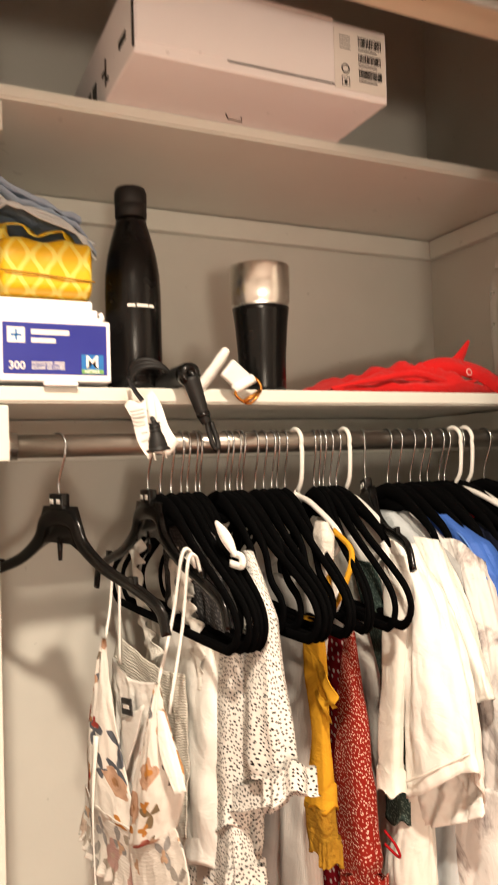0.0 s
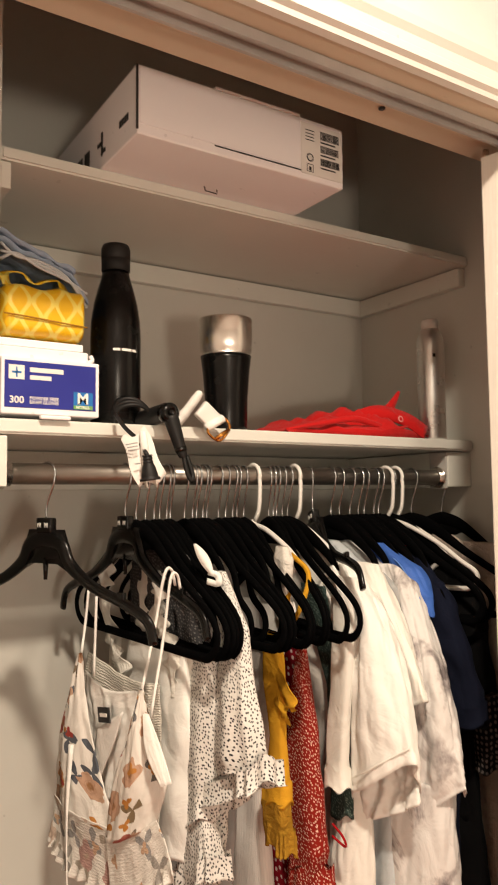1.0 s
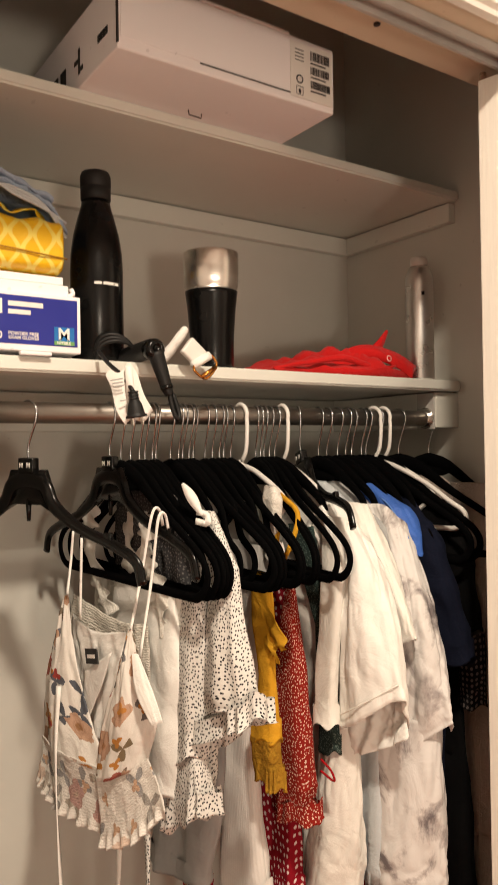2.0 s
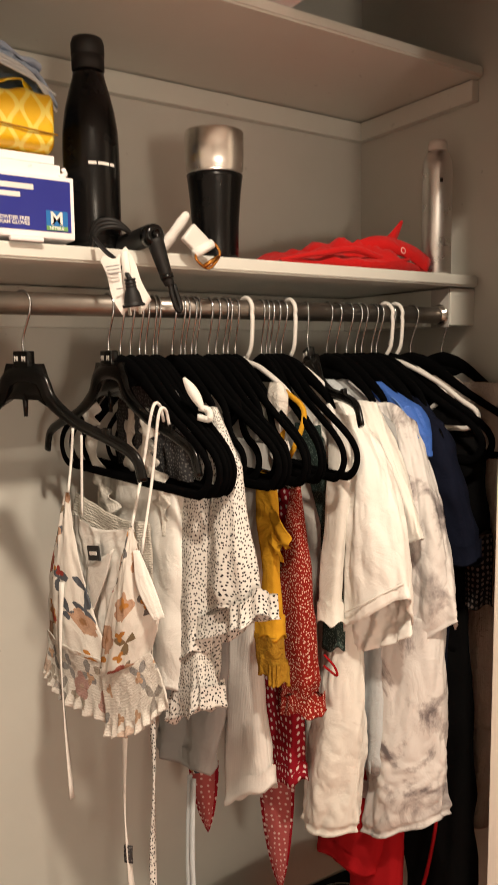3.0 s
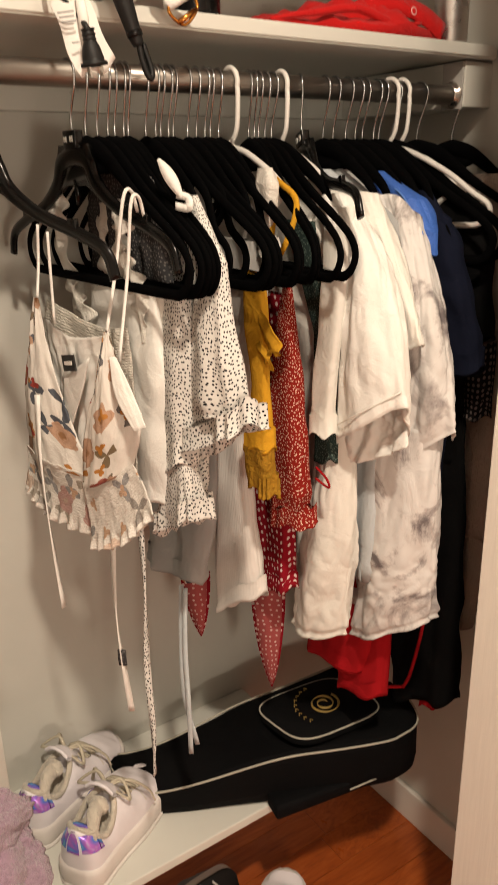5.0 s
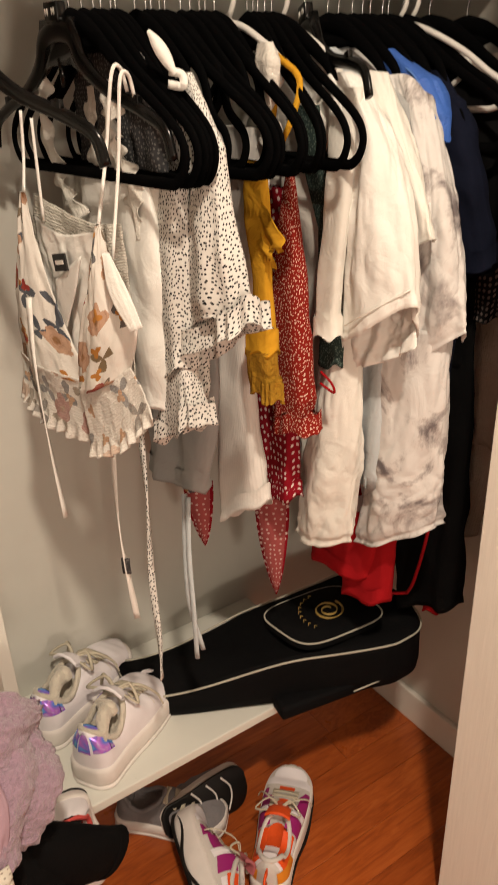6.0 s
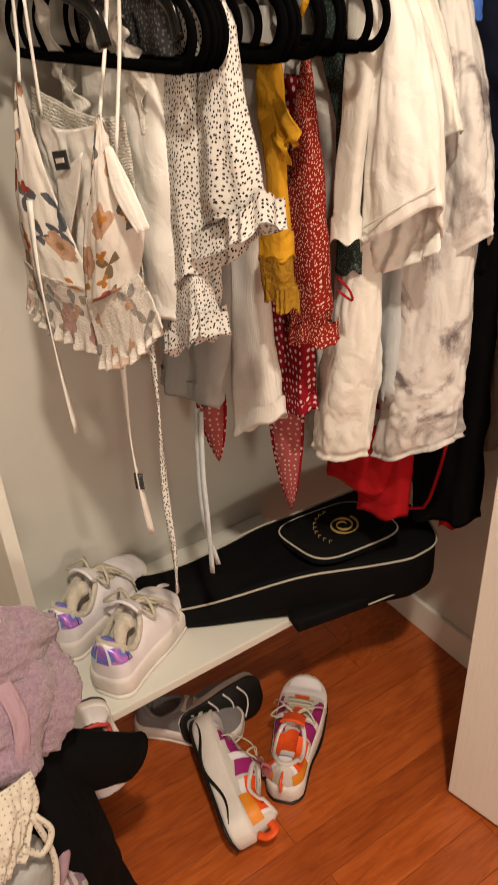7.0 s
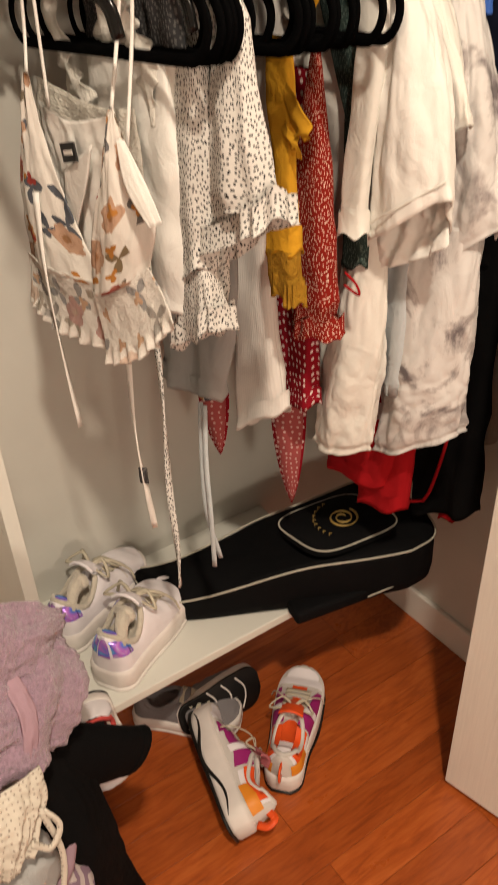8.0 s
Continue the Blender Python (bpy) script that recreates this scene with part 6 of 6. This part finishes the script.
class Shoe:
    """A low shoe; heel at x = 0, toe at x = L, sole on z = 0."""
    def __init__(self, name, label, m, L, W, H, upper, mid, out, lining, sole_h=0.030, group="pair of shoes", collar=None):
        self.L, self.W, self.H, self.sh = L, W, H, sole_h
        self.root = empty(name, m, label, "shoe", group)
        part("upper", self.upper(0.0, 1.0, 0.0, math.pi, 0.0, 44, 44, True), upper, self.root)
        self.inner(lining, collar or lining)
        part("midsole", self.sole(0.006, sole_h + 0.006, 0.004), mid, self.root)
        part("outsole", self.sole(0.0, 0.0065, 0.0045), out, self.root)

    def half(self, s):
        w = 0.74 + 0.26 / (1 + math.exp(-(s - 0.45) * 12))
        if s > 0.78:
            w *= max(0.0, 1 - ((s - 0.78) / 0.225) ** 2.4) ** 0.5
        if s < 0.12:
            w *= max(0.0, 1 - ((0.12 - s) / 0.125) ** 2.2) ** 0.5
        return self.W / 2 * max(w, 0.05)

    def spring(self, s):
        return 0.012 * max(0, s - 0.72) ** 2 / 0.08

    def top(self, s):
        keys = [(0.0, 0.90), (0.10, 0.88), (0.24, 0.74), (0.40, 0.88), (0.46, 0.92), (0.62, 0.74), (0.80, 0.60), (0.91, 0.54), (0.97, 0.47), (1.0, 0.40)]
        for (a, p), (b, q) in zip(keys, keys[1:]):
            if s <= b:
                t = (s - a) / (b - a)
                t = t * t * (3 - 2 * t)
                return self.H * (p + (q - p) * t)
        return self.H * 0.40

    def point(self, s, a, off=0.0, cavity=True):
        hw = self.half(s)
        base = self.sh + self.spring(s) - 0.002
        c, sn = math.cos(a), max(0.0, math.sin(a))
        top = max(self.top(s) - base, 0.012)
        flare = 1.0 - 0.22 * sn ** 2 * (1 if s < 0.5 else 0.4)
        y = (hw + off) * math.copysign(abs(c) ** 0.75, c) * flare
        z = base + (top + off) * sn ** 0.62
        x = s * self.L + (0.010 * sn if s < 0.12 else 0)
        if cavity:
            e = 1 - ((s - 0.265) / 0.195) ** 2 - (abs(c) / 0.74) ** 2
            if e > 0:
                z -= (z - base - 0.012) * min(1.0, e * 5)
        return (x, y, z)

    def upper(self, s0, s1, a0, a1, off, ns, na, cavity=False):
        rows = []
        for i in range(ns + 1):
            s = s0 + (s1 - s0) * i / ns
            rows.append([self.point(s, a0 + (a1 - a0) * k / na, off, cavity) for k in range(na + 1)])
        return grid_bm(rows, False, s0 == 0.0, s1 == 1.0)

    def inner(self, material, edge):
        rows = []
        for k, sc in enumerate((0.97, 0.85, 0.6, 0.25)):
            rows.append([((0.245 + 0.195 * sc * math.cos(t)) * self.L, self.half(0.3) * 0.68 * sc * math.sin(t), self.sh + 0.030 - 0.006 * k) for t in [2 * math.pi * i / 28 for i in range(28)]])
        part("lining", grid_bm(rows, True, False, True), material, self.root)
        rim = []
        for i in range(40):
            t = 2 * math.pi * i / 40
            s = 0.245 + 0.215 * math.cos(t)
            c = 0.78 * math.sin(t)
            rim.append(Vector(self.point(s, math.acos(max(-0.95, min(0.95, c))), 0.0, False)) + Vector((0, 0, 0.001)))
        part("collar", tube_bm(rim, 0.0052, 8, 1.0, True), edge, self.root, "padded collar")

    def sole(self, z0, z1, grow):
        n = 60
        def ring(z, g):
            out = []
            for i in range(n):
                t = 2 * math.pi * i / n
                s = 0.5 - 0.5 * math.cos(t)
                out.append((s * self.L + (g if s > 0.5 else -g) * abs(2 * s - 1) ** 3, math.copysign(self.half(min(0.995, max(0.005, s))) + g, math.sin(t)) if 0.0 < s < 1.0 else 0.0, z + self.spring(s) * (1.0 if z > 0 else 1.0)))
            return out
        rows = [ring(z0, grow - 0.003), ring(z0 + (z1 - z0) * 0.15, grow), ring(z0 + (z1 - z0) * 0.8, grow), ring(z1, grow - 0.003)]
        return grid_bm(rows, True, True, True)

    def panel(self, name, s0, s1, a0, a1, material, label="", off=0.0014, taper=0.0):
        rows = []
        for i in range(13):
            u = i / 12
            s = s0 + (s1 - s0) * u
            lo, hi = a0 + taper * u * (a1 - a0), a1 - taper * u * (a1 - a0) * 0.2
            rows.append([self.point(s, math.radians(lo + (hi - lo) * k / 10), off, False) for k in range(11)])
        return part(name, grid_bm(rows), material, self.root, label)

    def laces(self, material, rows=5, s0=0.47, s1=0.70, r=0.0022, bow=True):
        for k in range(rows):
            s = s0 + (s1 - s0) * k / (rows - 1)
            for a, b in ((62, 118), (118, 62)):
                pts = [Vector(self.point(s + 0.025 * t, math.radians(a + (b - a) * t), 0.003)) for t in (0, 0.25, 0.5, 0.75, 1)]
                part("lace", ribbon_bm(smooth_path(pts, 3), 0.006, 0.001, 0, (0.3, 0, 1)), material, self.root)
        if bow:
            k = Vector(self.point(s0 + 0.01, math.pi / 2, 0.006))
            for sgn, ln in ((1, 1.0), (-1, 0.85)):
                part("lace_loop", tube_bm(smooth_path([k, k + Vector((0.012, 0.024 * sgn * ln, 0.010)), k + Vector((-0.005, 0.050 * sgn * ln, -0.006)), k + Vector((-0.012, 0.030 * sgn, 0.002)), k], 5), r, 6, 0.6), material, self.root)
                part("lace_end", tube_bm(smooth_path([k, k + Vector((0.020, 0.03 * sgn, 0.006)), k + Vector((0.045, 0.050 * sgn, -0.020)), k + Vector((0.05, 0.058 * sgn, -0.040))], 5), r, 6, 0.6), material, self.root)

    def tongue(self, material, label=""):
        rows = []
        for i in range(12):
            u = i / 11
            s = 0.62 - 0.24 * u
            p = Vector(self.point(s, math.pi / 2, 0.0, False))
            p.z += 0.026 * u * u + 0.002
            w = self.W * (0.20 + 0.06 * u)
            rows.append([p + Vector((0, -w, -0.008)), p + Vector((0, -w * 0.5, 0.001)), p + Vector((0, 0, 0.003)), p + Vector((0, w * 0.5, 0.001)), p + Vector((0, w, -0.008))])
        bot = [[v - Vector((0.003, 0, 0.004)) for v in r] for r in rows]
        return part("tongue", grid_bm(rows + list(reversed(bot)) + [rows[0]]), material, self.root, label)


def white_sneaker(m):
    s = Shoe("sneaker", "white leather sneaker with holographic heel and fleece lining", m, 0.250, 0.096, 0.098, LEATHER, MIDSOLE, MIDSOLE, FLEECE, 0.030, "white sneakers on the shoe shelf")
    s.panel("heel_panel", 0.005, 0.16, 22, 158, HOLO, "iridescent foil heel panel")
    s.panel("heel_emblem", 0.0, 0.05, 60, 120, LEATHER, "white heel emblem", 0.003)
    foil = bmesh.new()
    back = [Vector(s.point(0.0, math.radians(a), 0.0015, False)) + Vector((-0.0015, 0, 0)) for a in range(20, 161, 14)]
    foil.faces.new([foil.verts.new(p) for p in reversed(back)])
    part("heel_foil", foil, HOLO, s.root, "iridescent foil heel back")
    s.panel("side_panel", 0.34, 0.47, 30, 62, HOLO, "iridescent foil side panel", 0.0014)
    s.tongue(LEATHER, "padded white tongue")
    part("tongue_patch", box_bm(0.125, 0.150, -0.014, 0.014, 0.098, 0.1005, 0.001), HOLO, s.root, "foil patch on the tongue").matrix_basis = pose(0.0, 0, -0.018, 0, 4, 0)
    s.laces(LACE, 5, r=0.0032)
    for k in range(2):
        pts = [(0.028 + 0.05 * k, -0.022 + 0.03 * k, 0.070), (0.05 + 0.03 * k, -0.012, 0.090), (0.085, 0.006 * k, 0.086), (0.10, 0.022, 0.072)]
        part("fleece_fold", tube_bm(smooth_path(pts, 5), [0.006 + 0.006 * math.sin(i / 15 * 3.14) for i in range(16)], 10), FLEECE, s.root, "bulging cream lining")
    s.panel("toe_stitch", 0.66, 0.675, 25, 155, MIDSOLE, "", 0.0008)
    return s


white_sneaker(pose(0.494, 1.206, LEDGE, 0, 0, 33) @ Matrix.Diagonal((0.90, 1.12, 1.25, 1)))
white_sneaker(pose(0.457, 1.336, LEDGE, 0, 0, 28) @ Matrix.Diagonal((0.96, 1.06, 1.22, 1)))


def runner(m, label, lining, tongue_mat):
    s = Shoe("running_shoe", label, m, 0.272, 0.098, 0.106, MESH_W, MIDSOLE, DARK_SOLE, lining, 0.044, "running shoes on the floor", MESH_W)
    for a0, a1 in ((12, 60), (120, 168)):
        s.panel("side_panel", 0.36, 0.66, a0 - 4 if a0 < 90 else a0 - 10, a1 + 10 if a0 < 90 else a1 + 4, MAGENTA, "magenta side panel", 0.0014, 0.3)
        s.panel("side_stripe", 0.47, 0.53, a0 - 2, a1, LEATHER, "white side stripe", 0.003)
        s.panel("side_panel", 0.66, 0.76, a0, (a0 + a1) / 2 + 8 if a0 < 90 else a1, MAGENTA, "magenta side panel", 0.0014, 0.4)
        s.panel("heel_side", 0.10, 0.33, a0, a1 - 10 if a0 < 90 else a1, LEATHER, "white heel side", 0.0012)
    s.panel("heel_counter", 0.03, 0.22, 30, 150, LEATHER, "white heel counter", 0.0015)
    for a0, a1 in ((28, 70), (110, 152)):
        s.panel("heel_wing", 0.05, 0.34, a0, a1, ORANGE, "neon orange heel wing", 0.003)
    s.panel("heel_band", 0.01, 0.22, 4, 28, AMBER, "amber heel band", 0.003)
    s.panel("heel_band", 0.01, 0.22, 152, 176, AMBER, "amber heel band", 0.003)
    s.panel("toe_cap", 0.80, 0.97, 20, 160, LEATHER, "white toe cap", 0.0012)
    s.panel("vamp_patch", 0.71, 0.78, 76, 104, ORANGE, "small orange patch", 0.002)
    for sg in (1, -1):
        wv = [(0.02 + 0.23 * i / 16, sg * (s.half(0.07 + 0.85 * i / 16) + 0.0048), 0.014 + 0.010 * math.sin(i * 0.55)) for i in range(17)]
        part("sole_wave", tube_bm(wv, [0.0035 * math.sin(math.pi * (i + 0.5) / 17) + 0.0006 for i in range(17)], 6), DARK_SOLE, s.root, "dark wave along the sole")
    s.tongue(tongue_mat, "padded coloured tongue")
    s.laces(LACE, 5)
    part("pull_tab", ribbon_bm(smooth_path([(0.012, 0, 0.078), (-0.010, 0, 0.086), (-0.016, 0, 0.068), (-0.004, 0, 0.052)], 5), 0.014, 0.0016, 0, (0, 1, 0.01)), ORANGE, s.root, "orange heel pull tab")
    return s


runner(pose(0.752, 1.060, 0.0, 0, 0, 42), "white, magenta and orange running shoe standing upright", ORANGE_CLOTH, ORANGE)
runner(pose(0.606, 1.014, 0.051, 72, 0, 76), "white, magenta and orange running shoe tipped on its side", PINK, PINK)
gs = Shoe("running_shoe", "grey mesh running shoe with black sole lying on its side", pose(0.655, 1.285, 0.047, -112, 0, -2) @ Matrix.Diagonal((0.80, 0.96, 1, 1)), 0.250, 0.094, 0.090, GREY_MESH, MIDSOLE, DARK_SOLE, GREY_MESH, 0.026, "running shoes on the floor")
gs.laces(LACE, 4, bow=False)
for xx in (0.10, 0.145, 0.19):
    part("sole_groove", tube_bm(smooth_path([(xx - 0.012, -0.040, -0.0004), (xx + 0.008, -0.012, -0.0006), (xx + 0.006, 0.014, -0.0006), (xx - 0.010, 0.040, -0.0004)], 6), 0.0024, 6), MIDSOLE, gs.root, "pale sole groove")
gm = Shoe("running_shoe", "grey mesh running shoe pushed under the shoe shelf", pose(0.60, 1.40, 0.0, 0, 0, -42), 0.235, 0.092, 0.090, GREY_MESH, MIDSOLE, MIDSOLE, GREY_MESH, 0.028, "running shoes on the floor")
gm.laces(LACE, 4, bow=False)
wk = Shoe("sneaker", "white sneaker with coral lining stuck in the laundry pile", pose(0.424, 1.120, 0.478, 0, 60, -98) @ Matrix.Diagonal((0.55, 1, 1, 1)), 0.240, 0.092, 0.095, LEATHER, MIDSOLE, DARK_SOLE, CORAL, 0.028, "white sneakers by the laundry")
wk.panel("heel_stripe", 0.03, 0.16, 60, 96, DARK_SOLE, "black heel stripe", 0.002)
wk.panel("heel_tab", 0.0, 0.08, 72, 108, DARK_SOLE, "black heel tab", 0.003)
wk.panel("side_stripe", 0.12, 0.32, 18, 60, MIDSOLE, "ribbed white side", 0.002)

# ---- laundry bag and pile ----
TOWEL = terry("mauve_terry", (0.33, 0.225, 0.295))
TOWEL_BAND = cloth("mauve_band", (0.36, 0.24, 0.29), 30, 0.4, 500)
EYELET = speckled("eyelet_cotton", (0.62, 0.58, 0.50), (0.30, 0.26, 0.22), 130, 0.16, 0.3)


def chevron(name):
    n = Nodes(name)
    co = n.coords()
    sep = n.add("ShaderNodeSeparateXYZ")
    n.link(co, sep.inputs[0])
    zig = n.math("MULTIPLY", n.math("PINGPONG", n.math("ADD", sep.outputs[0], sep.outputs[1]), 0.028), 0.8)
    band = n.math("FRACT", n.math("DIVIDE", n.math("ADD", sep.outputs[2], zig), 0.030))
    c = n.mix(n.math("GREATER_THAN", band, 0.52), (0.55, 0.50, 0.50), (0.26, 0.19, 0.26))
    n.bump(n.noise(co, 30, 3), 0.4, 0.004)
    return n.done(c, 0.9)


def blob_bm(c, r, seed, amp, freq=6.0, sharp=0.8, n=44, m=30):
    """A crumpled lump of cloth."""
    rows = []
    for j in range(m + 1):
        p = math.pi * j / m
        row = []
        for i in range(n):
            a = 2 * math.pi * i / n
            v = Vector((math.sin(p) * math.cos(a), math.sin(p) * math.sin(a), math.cos(p)))
            k = 1 + amp * (noise.noise(v * freq * 0.5 + Vector((seed, 0, 0))) + 0.6 * (1 - abs(noise.noise(v * freq + Vector((0, seed, 0))) * 2)) - 0.3)
            q = Vector((math.copysign(abs(v.x) ** sharp, v.x) * r[0], math.copysign(abs(v.y) ** sharp, v.y) * r[1], math.copysign(abs(v.z) ** sharp, v.z) * r[2])) * k
            row.append(Vector(c) + q)
        rows.append(row)
    bm = grid_bm(rows, True)
    bmesh.ops.remove_doubles(bm, verts=list(bm.verts), dist=1e-4)
    return bm


bag = empty("laundry_bag", pose(0.19, 0.97, 0), "lavender chevron fabric laundry bag, overfull, on the floor", "laundry bag")
part("body", blob_bm((0, 0, 0.255), (0.150, 0.150, 0.255), 4, 0.06, 5, 0.55), chevron("lavender_chevron"), bag)
part("rim", tube_bm([(0.142 * math.cos(t), 0.142 * math.sin(t), 0.495 + 0.01 * math.sin(3 * t)) for t in [2 * math.pi * i / 30 for i in range(30)]], 0.008, 8, 1, True), TOWEL_BAND, bag, "mauve bound rim")
towel = empty("towel", pose(0, 0, 0), "mauve plush bath towel heaped on the laundry", "towel")
part("mound", blob_bm((0.225, 1.00, 0.645), (0.13, 0.075, 0.10), 2, 0.16, 3.2, 0.85, 72, 54), TOWEL, towel)
part("fold", sheet_bm([[(0.17, 0.99, 0.825), (0.17, 0.93, 0.79), (0.17, 0.925, 0.74)], [(0.27, 0.99, 0.835), (0.272, 0.945, 0.80), (0.275, 0.94, 0.745)], [(0.335, 1.01, 0.812), (0.340, 0.970, 0.78), (0.338, 0.965, 0.735)], [(0.393, 1.03, 0.748), (0.394, 1.015, 0.735), (0.384, 1.005, 0.715)]], 40, 30, 0.012, 3.0, 3, thick=0.006), TOWEL, towel, "folded towel edge")
part("drape", sheet_bm([[(0.15, 0.95, 0.79), (0.15, 0.905, 0.73), (0.17, 0.885, 0.66)], [(0.26, 0.965, 0.775), (0.265, 0.915, 0.73), (0.262, 0.893, 0.675)], [(0.335, 0.985, 0.755), (0.345, 0.94, 0.71), (0.318, 0.925, 0.655)], [(0.380, 1.01, 0.735), (0.400, 0.985, 0.675), (0.358, 0.965, 0.625)]], 48, 48, 0.014, 3.5, 8, thick=0.006), TOWEL, towel, "thick hanging towel side")
for k, dx in enumerate((0.0, 0.062)):
    part("band", sheet_bm([[(0.238 + dx, 0.933 + dx * 0.45, 0.765), (0.243 + dx, 0.893 + dx * 0.42, 0.725), (0.236 + dx * 0.8, 0.872 + dx * 0.4, 0.672 - dx * 0.2)], [(0.258 + dx, 0.937 + dx * 0.45, 0.765), (0.263 + dx, 0.897 + dx * 0.42, 0.725), (0.254 + dx * 0.8, 0.876 + dx * 0.4, 0.672 - dx * 0.2)]], 8, 24, 0.004, 2.0, 5 + k, thick=0.003), TOWEL_BAND, towel, "flat woven towel band")
shirt = empty("black_shirt", pose(0, 0, 0), "black t-shirt slumped over the laundry bag to the floor", "shirt")
part("body", sheet_bm([[(0.23, 0.93, 0.60), (0.25, 0.90, 0.47), (0.32, 0.90, 0.30), (0.40, 0.98, 0.05)], [(0.30, 0.94, 0.61), (0.33, 0.905, 0.46), (0.365, 0.93, 0.26), (0.425, 0.995, 0.03)], [(0.36, 1.00, 0.61), (0.385, 0.955, 0.45), (0.402, 0.965, 0.24), (0.448, 1.015, 0.006)]], 44, 60, 0.008, 2.0, 7, thick=0.003), BLACK_CLOTH, shirt)
part("sleeve", tube_bm(smooth_path([(0.32, 0.985, 0.565), (0.365, 0.985, 0.535), (0.410, 0.99, 0.497), (0.448, 1.0, 0.463)], 6), [0.058 - 0.0010 * i for i in range(19)], 18, 0.55, False, (0, 1, 0)), BLACK_CLOTH, shirt, "short sleeve")
part("sleeve_hem", tube_bm(smooth_path([(0.439, 0.997, 0.471), (0.445, 0.999, 0.466), (0.451, 1.0005, 0.4605)], 3), 0.0415, 18, 0.57, False, (0, 1, 0)), BLACK_CLOTH, shirt, "stitched sleeve hem")
white_top = empty("eyelet_top", pose(0, 0, 0), "white dotted smocked top with ties on the laundry", "top")
part("body", sheet_bm([[(0.16, 0.87, 0.69), (0.16, 0.845, 0.65), (0.17, 0.84, 0.59)], [(0.25, 0.875, 0.69), (0.25, 0.852, 0.65), (0.235, 0.842, 0.595)], [(0.308, 0.888, 0.685), (0.304, 0.872, 0.645), (0.268, 0.857, 0.60)]], 50, 40, 0.008, 7.0, 11, frill=0.005, frill_at=0.75, waves=5, thick=0.002), EYELET, white_top)
part("back", blob_bm((0.225, 0.915, 0.60), (0.065, 0.045, 0.06), 11, 0.10, 6), EYELET, white_top)
for k, path in enumerate(([(0.292, 0.868, 0.645), (0.300, 0.856, 0.57), (0.286, 0.85, 0.50), (0.268, 0.84, 0.45)], [(0.295, 0.868, 0.64), (0.306, 0.858, 0.615), (0.29, 0.852, 0.595), (0.272, 0.852, 0.62)])):
    part("tie", ribbon_bm(smooth_path(path, 6), 0.007, 0.001, 1.0), EYELET, white_top, "long thin tie")
grey_top = empty("grey_shirt", pose(0, 0, 0), "grey shirt lying on the laundry bag", "shirt")
part("body", blob_bm((0.225, 0.90, 0.525), (0.072, 0.055, 0.055), 15, 0.12, 5), GREY_CLOTH, grey_top)

# ---- floor planks ----
prng = random.Random(9)
PLANK_W = 0.083
floor = bpy.data.objects["floor"]
meshes = []
for L in (0.55, 0.8, 1.05):
    bm = box_bm(0, L - 0.0007, 0, PLANK_W - 0.0007, -0.006, 0.0, 0.0005, 1)
    me = bpy.data.meshes.new("plank")
    bm.to_mesh(me)
    bm.free()
    me.materials.append(FLOOR)
    meshes.append((L, me))
y = BACK - PLANK_W
while y > RY0:
    x, end = (LEFT, 1.31) if y > LINTEL_IN else (RX0, RX1)
    skip = prng.uniform(0.1, 0.6)
    while x < end - 0.001:
        L, me = prng.choice(meshes)
        reach = min(x + L - skip, end)
        skip = 0.0
        if end - reach < 0.12:
            reach = end
        ob = new("plank", me)
        ob.parent = floor
        ob.matrix_basis = Matrix.Translation((x, y, 0.0)) @ Matrix.Diagonal(((reach - x) / L, 1, 1, 1))
        x = reach
    y -= PLANK_W
